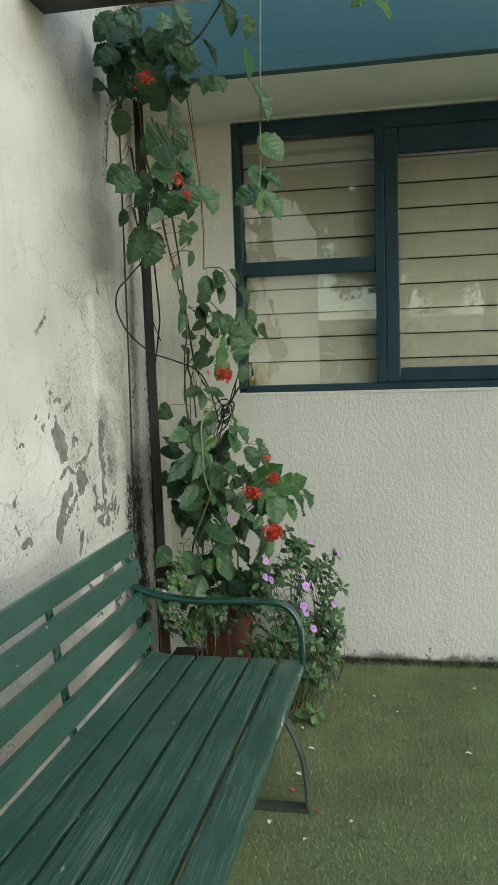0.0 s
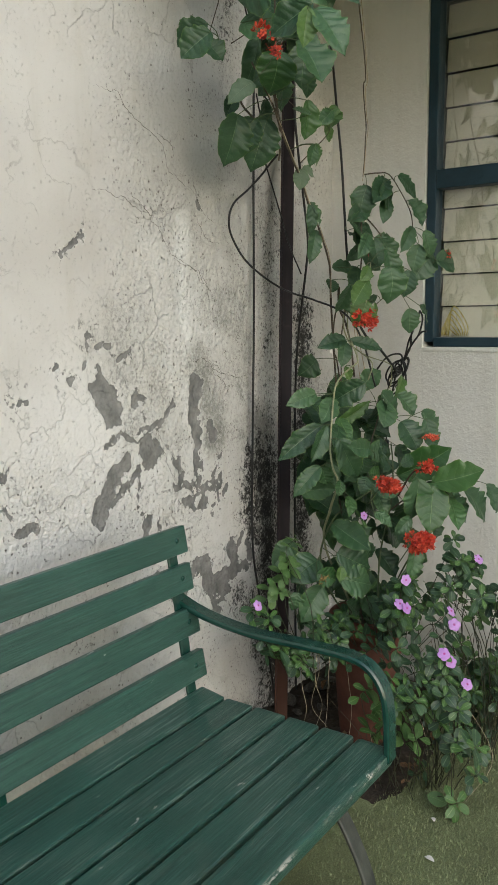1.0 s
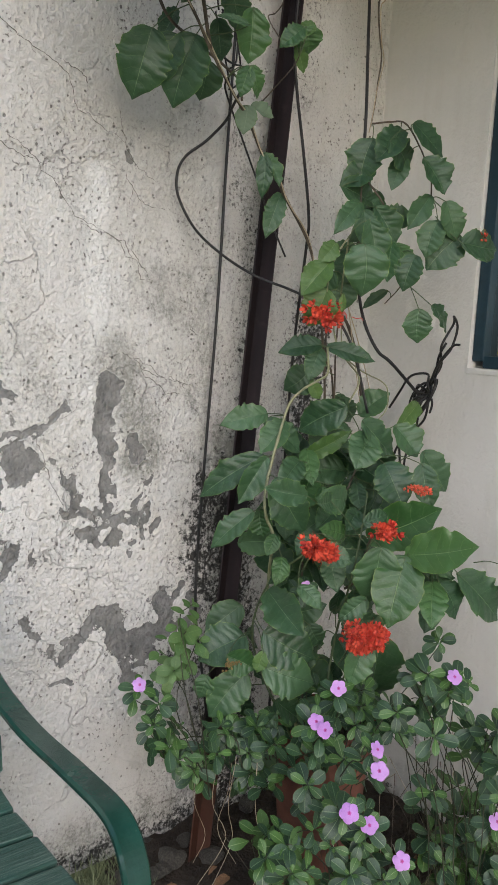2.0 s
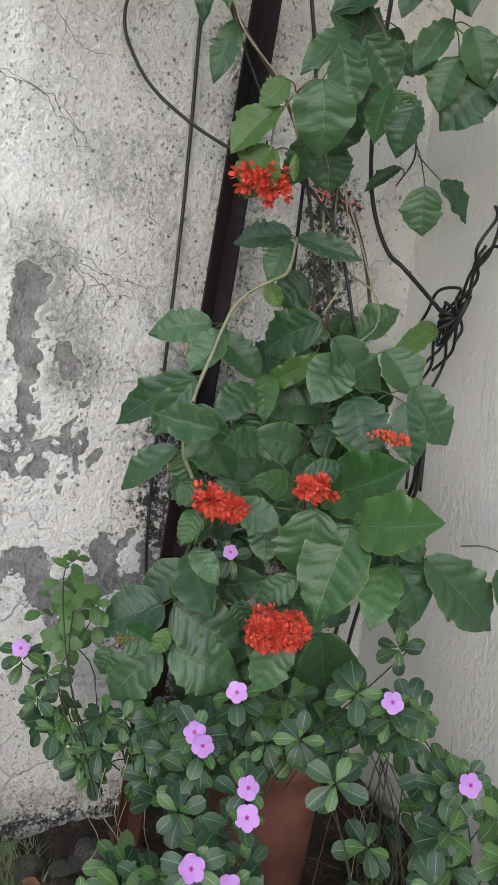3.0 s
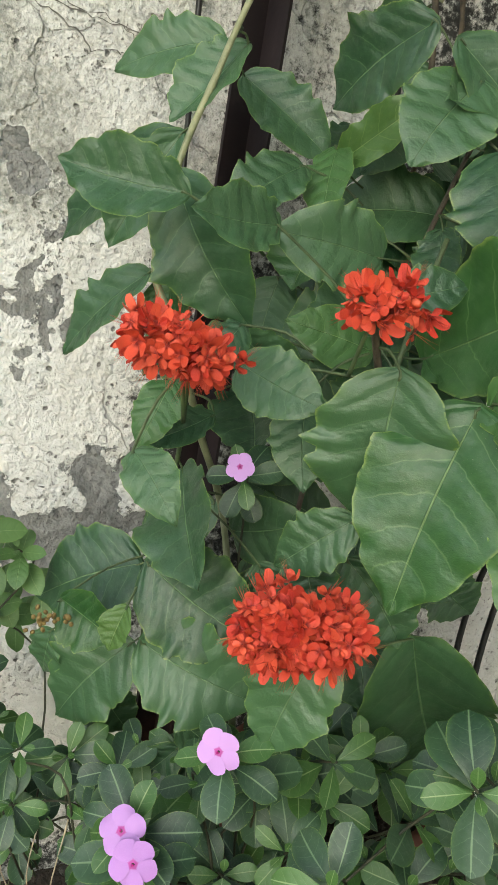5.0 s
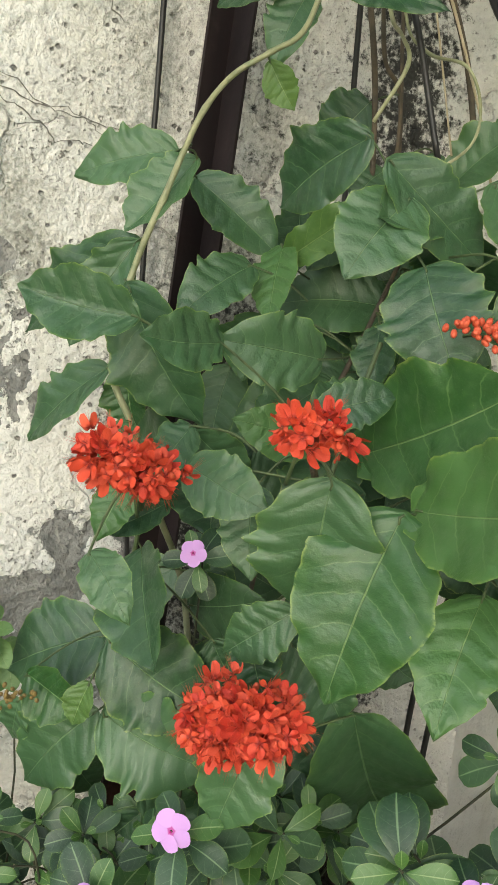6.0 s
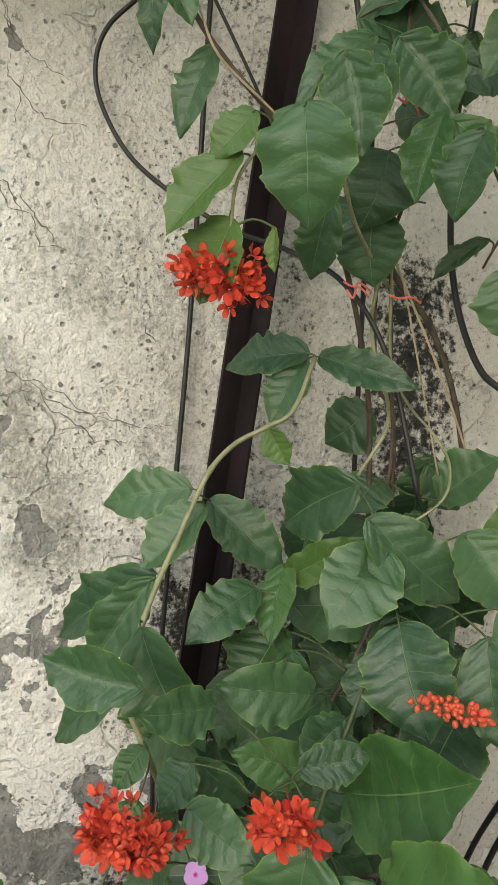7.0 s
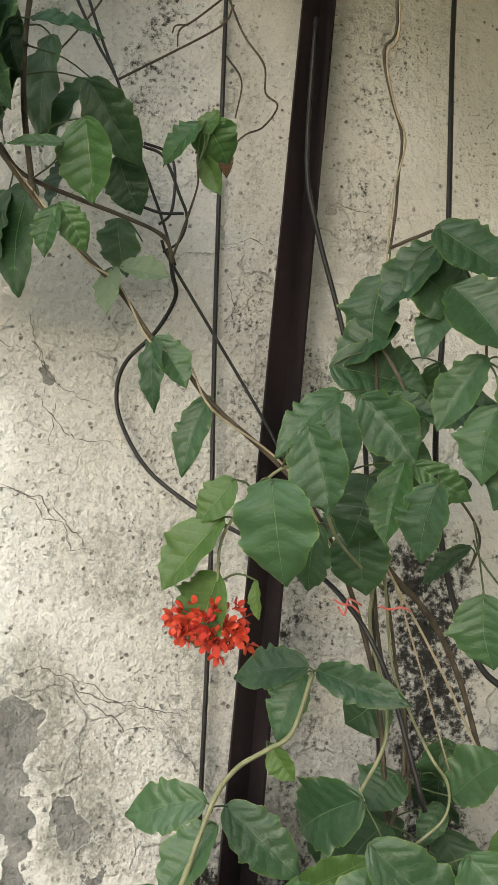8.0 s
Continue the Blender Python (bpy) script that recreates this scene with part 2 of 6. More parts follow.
def leaf_shade(name, deep, pale, vein, gloss=0.34, trans=0.12, pairs=6.0, pleat=0.0008, rib_width=0.020):
    s = Shade(name, gloss, 0.5)
    uv = s.node("ShaderNodeUVMap")
    uv.uv_map = "leaf"
    sep = s.node("ShaderNodeSeparateXYZ")
    s.link(uv.outputs[0], sep.inputs[0])
    along, across = sep.outputs[0], sep.outputs[1]
    a = s.calc("ABSOLUTE", s.calc("MULTIPLY_ADD", across, 2.0, -1.0))
    rib = s.step(a, 0.3 * rib_width, rib_width, (1.0, 0.0))
    slant = s.calc("MULTIPLY_ADD", along, 1.1, -1.75)
    wave = s.calc("MULTIPLY_ADD", s.calc("POWER", a, 1.35), slant, s.calc("MULTIPLY", along, pairs))
    wave = s.calc("MULTIPLY_ADD", s.calc("SUBTRACT", s.noise(14, 2), 0.5), 0.30, wave)
    saw = s.calc("ABSOLUTE", s.calc("SUBTRACT", s.calc("FRACT", wave), 0.5))
    inner = s.step(a, 1.0, 0.55, (0.0, 1.0))
    veins = s.calc("MULTIPLY", s.step(saw, 0.0, 0.040, (1.0, 0.0)), inner)
    pillow = s.calc("MULTIPLY", s.step(saw, 0.0, 0.42), inner)
    net = s.cells(190, "F1")
    rnd = s.random()
    base = s.mix(s.calc("POWER", rnd, 1.4), deep, pale)
    base = s.mix(s.step(s.noise(22, 4), 0.42, 0.75, (0.0, 0.4)), base, pale)
    base = s.mix(s.step(s.noise(140, 4, 0.65), 0.45, 0.75, (0.0, 0.30)), base, pale)
    base = s.mix(s.calc("MULTIPLY", veins, 0.26), base, vein)
    base = s.mix(s.calc("MULTIPLY", rib, 0.72), base, vein)
    film = s.calc("MULTIPLY", s.step(s.noise(13, 4, 0.6), 0.45, 0.75), s.step(s.noise(170, 3, 0.7), 0.40, 0.70, (0.2, 1.0)))
    base = s.mix(s.calc("MULTIPLY", film, 0.12), base, (0.27, 0.31, 0.22))
    spots = s.step(s.noise(210, 2), 0.71, 0.75, (0.0, 0.5))
    base = s.mix(spots, base, (0.30, 0.30, 0.2))
    glow = s.calc("MULTIPLY", s.step(s.calc("MAXIMUM", a, s.step(along, 0.80, 1.04)), 0.70, 1.02), s.step(s.noise(18, 3), 0.35, 0.62))
    base = s.mix(s.calc("MULTIPLY", glow, 0.30), base, (0.09, 0.19, 0.03))
    rim = s.calc("MULTIPLY", s.step(a, 0.945, 1.0), s.step(s.noise(40, 2), 0.36, 0.55))
    base = s.mix(s.calc("MULTIPLY", rim, 0.55), base, (0.26, 0.34, 0.08))
    h = s.calc("MULTIPLY_ADD", pillow, 0.52, s.calc("MULTIPLY", rib, -0.7))
    h = s.calc("MULTIPLY_ADD", s.noise(28, 3), 0.45, h)
    h = s.calc("MULTIPLY_ADD", net, 0.05, h)
    rough = s.step(s.noise(30, 3), 0.35, 0.7, (gloss, gloss + 0.14))
    bs = s.bsdf
    s.done(base, s.bump(h, 1.0, pleat), rough)
    tr = s.node("ShaderNodeBsdfTranslucent")
    s.link(s.mix(0.5, base, pale), tr.inputs[0])
    mixer = s.node("ShaderNodeMixShader")
    mixer.inputs[0].default_value = trans
    out = s.nt.nodes["Material Output"]
    s.link(bs.outputs[0], mixer.inputs[1])
    s.link(tr.outputs[0], mixer.inputs[2])
    s.link(mixer.outputs[0], out.inputs[0])
    return s.mat


def petal_shade(name, a, b, heart, throat=(0.12, 0.26)):
    s = Shade(name, 0.5, 0.3)
    uv = s.node("ShaderNodeUVMap")
    uv.uv_map = "leaf"
    sep = s.node("ShaderNodeSeparateXYZ")
    s.link(uv.outputs[0], sep.inputs[0])
    col = s.mix(s.random(), a, b)
    col = s.mix(s.step(s.noise(260, 3), 0.4, 0.7, (0, 0.6)), col, b)
    col = s.mix(s.step(sep.outputs[0], *throat, (0.85, 0.0)), col, heart)
    return s.done(col, s.bump(s.noise(120, 2), 0.25, 0.002))


def green_paint():
    s = Shade("green_bench_paint", 0.36, 0.6)
    xyz = s.node("ShaderNodeSeparateXYZ")
    s.link(s.co, xyz.inputs[0])
    seat = s.step(xyz.outputs[2], 0.50, 0.46, (0.15, 1.0))
    grain = s.noise(7, 8, 0.78, s.vec((40, 0.8, 40)))
    col = s.mix(s.step(grain, 0.35, 0.7), (0.012, 0.046, 0.034), (0.041, 0.118, 0.089))
    col = s.mix(s.step(s.noise(5, 5, 0.6), 0.45, 0.75, (0, 0.35)), col, (0.038, 0.120, 0.090))
    scuffs = s.calc("MULTIPLY", s.step(s.noise(9, 7, 0.78, s.vec((34, 0.7, 34))), 0.52, 0.60), s.step(s.noise(4, 3), 0.36, 0.54))
    col = s.mix(s.calc("MULTIPLY", s.calc("MULTIPLY", scuffs, seat), 0.85), col, (0.15, 0.21, 0.175))
    # grey mixed into the seat: dust, and some sky sheen put into the colour
    dust = s.noise(20, 5)
    col = s.mix(s.calc("MULTIPLY", s.step(dust, 0.5, 0.85, (0.0, 0.22)), seat), col, (0.16, 0.17, 0.13))
    flakes = s.step(s.noise(60, 7, 0.75, s.vec((1, 0.4, 1))), 0.51, 0.54)
    lip = s.calc("MULTIPLY", s.step(xyz.outputs[0], 0.740, 0.746), s.step(xyz.outputs[2], 0.412, 0.42))
    col = s.mix(s.calc("MULTIPLY", s.calc("MULTIPLY", lip, flakes), s.step(s.noise(3.1, 3), 0.38, 0.5)), col, (0.56, 0.55, 0.49))
    chip = s.step(s.noise(23, 5, 0.6, s.vec((1.6, 0.5, 1))), 0.69, 0.70)
    col = s.mix(chip, col, (0.40, 0.40, 0.35))
    h = s.calc("MULTIPLY_ADD", grain, 0.8, s.calc("MULTIPLY", s.noise(120, 3), 0.2))
    return s.done(col, s.bump(h, 0.45, 0.006), s.step(dust, 0.3, 0.75, (0.28, 0.38)))


def simple(name, a, b, scale=12, rough=0.6, bump=0.3, dist=0.004, metal=0.0, spec=0.4, stretch=(1, 1, 1)):
    s = Shade(name, rough, spec, metal)
    co = s.vec(stretch)
    n = s.noise(scale, 5, 0.6, co)
    col = s.mix(s.step(n, 0.3, 0.7), a, b)
    col = s.mix(s.step(s.noise(scale * 7, 3, 0.6, co), 0.55, 0.8, (0, 0.4)), col, tuple(c * 0.5 for c in a))
    return s.done(col, s.bump(s.noise(scale * 5, 4, 0.6, co), bump, dist), s.step(n, 0.2, 0.8, (max(rough - 0.12, 0.05), min(rough + 0.12, 1))))


def turf_shade():
    s = Shade("artificial_turf", 0.95, 0.1)
    n = s.noise(260, 2, 0.7)
    big = s.noise(2.3, 5, 0.6)
    col = s.ramp(n, [(0.25, (0.10, 0.125, 0.06)), (0.5, (0.21, 0.245, 0.125)), (0.75, (0.36, 0.39, 0.225))])
    col = s.mix(s.step(big, 0.35, 0.7, (0.0, 0.5)), col, (0.13, 0.13, 0.075))
    col = s.mix(s.step(s.noise(9, 6, 0.7), 0.56, 0.75, (0.0, 0.6)), col, (0.045, 0.05, 0.03))
    return s.done(col, s.bump(s.noise(330, 2, 0.7), 0.8, 0.006))


def blade_shade():
    s = Shade("turf_blade", 0.7, 0.25)
    isl = s.node("ShaderNodeNewGeometry").outputs["Random Per Island"]
    col = s.ramp(isl, [(0.0, (0.15, 0.19, 0.09)), (0.5, (0.25, 0.295, 0.145)), (1.0, (0.37, 0.41, 0.22))])
    col = s.mix(s.step(s.noise(2.3, 5, 0.6), 0.35, 0.7, (0.0, 0.5)), col, (0.12, 0.125, 0.07))
    return s.done(col)


def iron_shade():
    s = Shade("dark_iron_paint", 0.6, 0.25)
    n = s.noise(3, 6, 0.6, s.vec((9, 9, 1)))
    col = s.mix(s.step(n, 0.35, 0.7), (0.010, 0.007, 0.008), (0.022, 0.014, 0.015))
    z = s.node("ShaderNodeSeparateXYZ")
    s.link(s.co, z.inputs[0])
    rust = s.calc("MULTIPLY_ADD", s.noise(9, 6, 0.7), 0.8, s.calc("MULTIPLY", z.outputs[2], -0.9))
    col = s.mix(s.step(rust, 0.0, 0.25), col, (0.062, 0.028, 0.019))
    dust = s.step(s.noise(40, 5), 0.55, 0.8, (0.0, 0.3))
    return s.done(s.mix(dust, col, (0.05, 0.040, 0.036)), s.bump(s.noise(70, 4), 0.25, 0.003), s.step(n, 0.2, 0.8, (0.5, 0.7)))


WALL_OLD = old_wall()
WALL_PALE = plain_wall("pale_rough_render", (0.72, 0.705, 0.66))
SOFFIT = plain_wall("cream_soffit_paint", (0.88, 0.87, 0.79), 0.10)
FASCIA = simple("slate_blue_paint", (0.044, 0.116, 0.148), (0.060, 0.140, 0.172), 3, 0.6, 0.15, stretch=(0.5, 3, 3))
FRAME_BLUE = simple("dark_teal_window_paint", (0.012, 0.032, 0.046), (0.020, 0.050, 0.070), 8, 0.4, 0.25)
SLAT = simple("frosted_louvre", (0.52, 0.50, 0.38), (0.62, 0.595, 0.47), 6, 0.5, 0.1)
ROOM = simple("dark_room_backing", (0.10, 0.09, 0.075), (0.13, 0.12, 0.10), 4, 0.9)
GREEN = green_paint()
IRON = iron_shade()
ARM = simple("green_iron_paint", (0.008, 0.040, 0.030), (0.014, 0.060, 0.044), 16, 0.20, 0.15, spec=0.55)
LEG_GREY = simple("worn_dark_iron", (0.030, 0.033, 0.028), (0.07, 0.075, 0.062), 18, 0.5, 0.3)
CABLE = simple("black_cable_rubber", (0.010, 0.010, 0.010), (0.022, 0.021, 0.020), 40, 0.45, 0.1)
CORD_PALE = simple("dry_vine_fibre", (0.33, 0.27, 0.18), (0.48, 0.41, 0.29), 40, 0.8, 0.4)
BARK = simple("brown_vine_bark", (0.050, 0.040, 0.028), (0.12, 0.095, 0.065), 40, 0.8, 0.6)
STALK = simple("dark_green_stalk", (0.045, 0.070, 0.028), (0.090, 0.120, 0.050), 60, 0.6, 0.2)
GREEN_STEM = simple("pale_green_stem", (0.17, 0.185, 0.095), (0.29, 0.29, 0.17), 50, 0.55, 0.3)
TWINE = simple("pink_plastic_twine", (0.62, 0.10, 0.09), (0.75, 0.20, 0.17), 60, 0.4, 0.2)
CLAY = simple("terracotta_clay", (0.085, 0.033, 0.024), (0.165, 0.066, 0.045), 9, 0.85, 0.4)
SOIL = simple("damp_soil", (0.022, 0.017, 0.012), (0.060, 0.045, 0.032), 14, 0.95, 1.0, 0.02)
DEAD = simple("dead_leaf_brown", (0.10, 0.055, 0.03), (0.24, 0.14, 0.07), 20, 0.8, 0.4)
STONE = simple("mossy_rubble", (0.05, 0.047, 0.040), (0.13, 0.12, 0.10), 14, 0.9, 0.8, 0.01)
TURF = turf_shade()
BLADE = blade_shade()
MOSS = simple("dark_moss", (0.018, 0.024, 0.012), (0.05, 0.06, 0.03), 60, 0.95, 0.5)
LEAF_DARK = leaf_shade("glossy_dark_leaf", (0.018, 0.056, 0.023), (0.056, 0.122, 0.050), (0.17, 0.27, 0.12), 0.37, 0.12, 6.0, 0.0012)
LEAF_MID = leaf_shade("fresh_green_leaf", (0.025, 0.082, 0.022), (0.062, 0.142, 0.040), (0.24, 0.36, 0.14), 0.33, 0.2, 6.0, 0.0014)
LEAF_YOUNG = leaf_shade("young_yellow_green_leaf", (0.060, 0.130, 0.030), (0.115, 0.200, 0.050), (0.28, 0.38, 0.13), 0.40, 0.25, 6.0, 0.0008)
LEAF_PALE = leaf_shade("dusty_pale_leaf", (0.10, 0.155, 0.095), (0.15, 0.21, 0.13), (0.25, 0.31, 0.2), 0.6, 0.2)
LEAF_SMALL = leaf_shade("small_bushy_leaf", (0.011, 0.037, 0.017), (0.038, 0.088, 0.036), (0.17, 0.26, 0.13), 0.40, 0.12, 5.0, 0.00010, 0.075)
LEAF_TREE = simple("tree_foliage", (0.07, 0.11, 0.03), (0.16, 0.21, 0.07), 3, 0.6, 0.0)
RED = petal_shade("orange_red_petal", (0.41, 0.021, 0.018), (0.63, 0.088, 0.042), (0.16, 0.008, 0.008), (0.12, 0.45))
RED_BUD = simple("red_bud", (0.46, 0.050, 0.030), (0.60, 0.12, 0.05), 60, 0.5, 0.2)
PINK = petal_shade("lilac_pink_petal", (0.40, 0.19, 0.52), (0.52, 0.29, 0.62), (0.40, 0.04, 0.26), (0.08, 0.16))
WHITE_PETAL = simple("fallen_white_petal", (0.6, 0.58, 0.55), (0.75, 0.73, 0.7), 60, 0.7, 0.2)


def glass_shade():
    s = Shade("window_glass", 0.02, 0.5)
    s.put("Transmission Weight", 1.0)
    s.put("IOR", 1.85)
    smear = s.step(s.noise(5, 5, 0.6, s.vec((2, 2, 1))), 0.5, 0.75, (0.0, 0.12))
    return s.done((0.93, 0.95, 0.93), None, smear)


GLASS = glass_shade()
CRACK_DARK = simple("crack_dust", (0.09, 0.083, 0.072), (0.20, 0.19, 0.17), 60, 0.9, 0.2)


# ---- the old side wall, with its flaking, cracks and mould ----
ys = np.concatenate([np.linspace(-4.0, -1.6, 61)[:-1], np.linspace(-1.6, 0.0, 321)])
zs = np.concatenate([np.linspace(0.0, 0.3, 16)[:-1], np.linspace(0.3, 2.1, 361)[:-1], np.linspace(2.1, 2.95, 43)])
GY, GZ = np.meshgrid(ys, zs, indexing="ij")
WY = GY + 0.006 * np.sin(47 * GZ + 3 * np.sin(21 * GY)) + 0.003 * np.sin(131 * GZ + 40 * GY)
WZ = GZ + 0.006 * np.sin(53 * GY + 3 * np.sin(19 * GZ)) + 0.003 * np.sin(117 * GY - 60 * GZ)
peel_field = np.full(GY.shape, -0.2)
mould_field = np.zeros(GY.shape)
grime_field = np.zeros(GY.shape)
wash_field = np.zeros(GY.shape)


def span(pts):
    """The distance of every point of the wall from a line of (y, z) points."""
    best = np.full(GY.shape, 9.0)
    pts = pts if len(pts) > 1 else pts * 2
    for (ay, az), (by, bz) in zip(pts, pts[1:]):
        dy, dz = by - ay, bz - az
        t = np.clip(((WY - ay) * dy + (WZ - az) * dz) / (dy * dy + dz * dz + 1e-9), 0, 1)
        best = np.minimum(best, np.hypot(WY - ay - t * dy, WZ - az - t * dz))
    return best


def peel(width, pts):
    np.maximum(peel_field, width - span(pts), out=peel_field)


CRACKS = []


def crack(pts):
    CRACKS.append(pts)


def swell(y, z):
    return 0.004 * math.sin(2.1 * y + 1.0) * math.sin(1.7 * z) + 0.0025 * math.sin(7 * y + 2) * math.sin(6 * z + 1)


def crack_mesh(pts, seed):
    """A jagged dark hairline, lying in the face of the plaster."""
    rng = random.Random(seed)
    line = []
    for (ay, az), (by, bz) in zip(pts, pts[1:]):
        n = max(2, int(math.hypot(by - ay, bz - az) / 0.006))
        line += [(ay + (by - ay) * k / n, az + (bz - az) * k / n) for k in range(n)]
    line.append(pts[-1])
    wy = wz = 0.0
    verts, faces = [], []
    for i, (y, z) in enumerate(line):
        wy, wz = 0.8 * wy + rng.gauss(0, 0.0022), 0.8 * wz + rng.gauss(0, 0.0022)
        y, z = min(y + wy, -0.002), z + wz
        w = 0.00055 * rng.uniform(0.4, 1.5) * min(1.0, 3.0 * min(i + 0.3, len(line) - i - 0.7) / len(line) + 0.25)
        a = rng.uniform(0, 0.9)
        x = swell(y, z) + 0.0003
        verts += [(x, y - w * math.cos(a), z - w), (x, y + w * math.cos(a), z + w)]
    for i in range(len(line) - 1):
        faces.append((2 * i, 2 * i + 1, 2 * i + 3, 2 * i + 2))
    return raw_mesh("crack", verts, faces, CRACK_DARK)


def stain(field, amount, reach, pts):
    np.maximum(field, amount * np.exp(-((span(pts) / reach) ** 2)), out=field)


peel(0.0093, [(-1.284, 1.457), (-1.26, 1.477), (-1.22, 1.495)])
peel(0.0068, [(-1.214, 1.277), (-1.213, 1.248)])
peel(0.0034, [(-1.212, 1.255), (-1.234, 1.197), (-1.276, 1.171)])
peel(0.0303, [(-1.181, 1.146), (-1.154, 1.11), (-1.137, 1.067)])
peel(0.0144, [(-1.055, 1.122), (-1.056, 1.094)])
peel(0.0069, [(-1.175, 1.244), (-1.156, 1.235)])
peel(0.007, [(-1.114, 1.214), (-1.072, 1.232)])
peel(0.0082, [(-1.182, 1.194), (-1.174, 1.173)])
peel(0.0063, [(-1.171, 1.001), (-1.109, 1.021), (-1.058, 0.993), (-1.006, 1.015), (-0.917, 1.07)])
peel(0.0264, [(-1.021, 0.988), (-1.005, 0.945)])
peel(0.0258, [(-1.103, 0.949), (-1.142, 0.913), (-1.179, 0.87), (-1.202, 0.828)])
peel(0.0078, [(-1.135, 0.868), (-1.085, 0.902), (-1.033, 0.93)])
peel(0.0058, [(-1.051, 0.926), (-1.056, 0.838), (-1.036, 0.789)])
peel(0.0179, [(-1.032, 0.776), (-1.02, 0.758)])
peel(0.0172, [(-0.814, 1.148), (-0.81, 1.062), (-0.804, 0.966)])
peel(0.0103, [(-0.804, 0.966), (-0.807, 0.837)])
peel(0.0068, [(-0.939, 0.969), (-0.878, 0.866), (-0.829, 0.817), (-0.717, 0.821)])
peel(0.0142, [(-0.856, 0.801), (-0.824, 0.801)])
peel(0.0074, [(-0.717, 0.837), (-0.707, 0.782)])
peel(0.0056, [(-1.467, 1.132), (-1.417, 1.132)])
peel(0.0062, [(-1.486, 0.976), (-1.466, 0.992)])
peel(0.0116, [(-1.45, 0.842), (-1.411, 0.845)])
peel(0.0063, [(-1.485, 0.906), (-1.471, 0.89)])
peel(0.0046, [(-1.331, 1.19), (-1.322, 1.202)])
peel(0.0164, [(-0.812, 0.607), (-0.768, 0.535), (-0.688, 0.542), (-0.565, 0.541)])
peel(0.0117, [(-0.769, 0.527), (-0.727, 0.436)])
peel(0.0171, [(-0.792, 0.617), (-0.841, 0.589), (-0.874, 0.551), (-0.897, 0.53)])
peel(0.0224, [(-0.784, 0.612), (-0.75, 0.545), (-0.689, 0.533), (-0.63, 0.556)])
peel(0.0108, [(-0.749, 0.518), (-0.719, 0.443)])
peel(0.0245, [(-0.648, 0.622), (-0.63, 0.563), (-0.706, 0.509)])
peel(0.0064, [(-1.053, 1.023), (-0.981, 1.022), (-0.907, 1.082)])
peel(0.0261, [(-1.005, 0.971), (-0.99, 0.959)])
peel(0.0098, [(-0.893, 0.935), (-0.876, 0.882)])
peel(0.0148, [(-0.829, 1.115), (-0.818, 1.004), (-0.801, 0.891)])
peel(0.0062, [(-0.902, 0.853), (-0.806, 0.838), (-0.725, 0.84)])
peel(0.0058, [(-0.725, 0.84), (-0.709, 0.785)])
peel(0.0138, [(-0.847, 0.797), (-0.819, 0.786)])
peel(0.0146, [(-1.016, 0.773), (-1.031, 0.731)])
peel(0.0073, [(-0.974, 0.774), (-0.967, 0.758)])
peel(0.0093, [(-1.054, 1.114), (-1.028, 1.101)])
peel(0.0075, [(-0.99, 0.636), (-0.958, 0.581)])
peel(0.0077, [(-0.934, 0.551), (-0.921, 0.531)])
peel(0.0058, [(-0.689, 0.908), (-0.727, 0.857)])
peel(0.0123, [(-0.629, 0.626), (-0.651, 0.606)])
peel(0.0033, [(-0.879, 0.461), (-0.939, 0.482)])
peel(0.0053, [(-1.052, 0.923), (-1.022, 0.938)])
peel(0.0165, [(-0.747, 1.004), (-0.732, 0.993)])
peel(0.0166, [(-0.728, 0.982), (-0.719, 0.966)])
peel(0.0062, [(-0.77, 0.821), (-0.732, 0.81), (-0.711, 0.82), (-0.697, 0.842)])
peel(0.009, [(-0.674, 0.811), (-0.679, 0.789)])
peel(0.0045, [(-0.709, 0.784), (-0.704, 0.77)])
peel(0.0066, [(-0.59, 0.651), (-0.619, 0.617), (-0.607, 0.582)])
peel(0.0173, [(-0.564, 0.61), (-0.551, 0.569)])
peel(0.0146, [(-0.666, 0.5), (-0.692, 0.482)])
peel(0.0045, [(-0.75, 0.752), (-0.74, 0.747)])
peel(0.0162, [(-0.797, 1.12), (-0.803, 1.081)])
peel(0.0052, [(-0.791, 0.838), (-0.728, 0.835), (-0.708, 0.815)])
peel(0.0071, [(-0.743, 0.77), (-0.728, 0.773)])
peel(0.0134, [(-0.788, 0.772), (-0.774, 0.787)])
peel(0.0064, [(-0.784, 1.619), (-0.774, 1.609)])
crack([(-1.174, 1.839), (-1.09, 1.832), (-1.022, 1.794), (-0.918, 1.738), (-0.898, 1.685), (-0.792, 1.641)])
crack([(-1.189, 1.602), (-1.084, 1.601), (-1.014, 1.575), (-0.927, 1.548)])
crack([(-0.792, 1.641), (-0.768, 1.606)])
crack([(-0.886, 1.458), (-0.788, 1.447), (-0.764, 1.387)])
crack([(-0.854, 1.113), (-0.93, 1.044)])
crack([(-1.001, 1.782), (-0.995, 1.774)])
crack([(-0.948, 1.775), (-0.886, 1.748), (-0.879, 1.717)])
crack([(-1.06, 1.62), (-1.003, 1.585), (-0.949, 1.54), (-0.898, 1.471), (-0.825, 1.446)])
crack([(-0.807, 1.699), (-0.799, 1.656), (-0.777, 1.609)])
crack([(-0.777, 1.614), (-0.782, 1.567), (-0.742, 1.519), (-0.676, 1.515)])
crack([(-0.757, 1.454), (-0.763, 1.418), (-0.715, 1.364)])
crack([(-0.748, 1.201), (-0.732, 1.165), (-0.592, 1.115)])
crack([(-0.797, 1.693), (-0.803, 1.659), (-0.786, 1.619), (-0.761, 1.588), (-0.708, 1.572)])
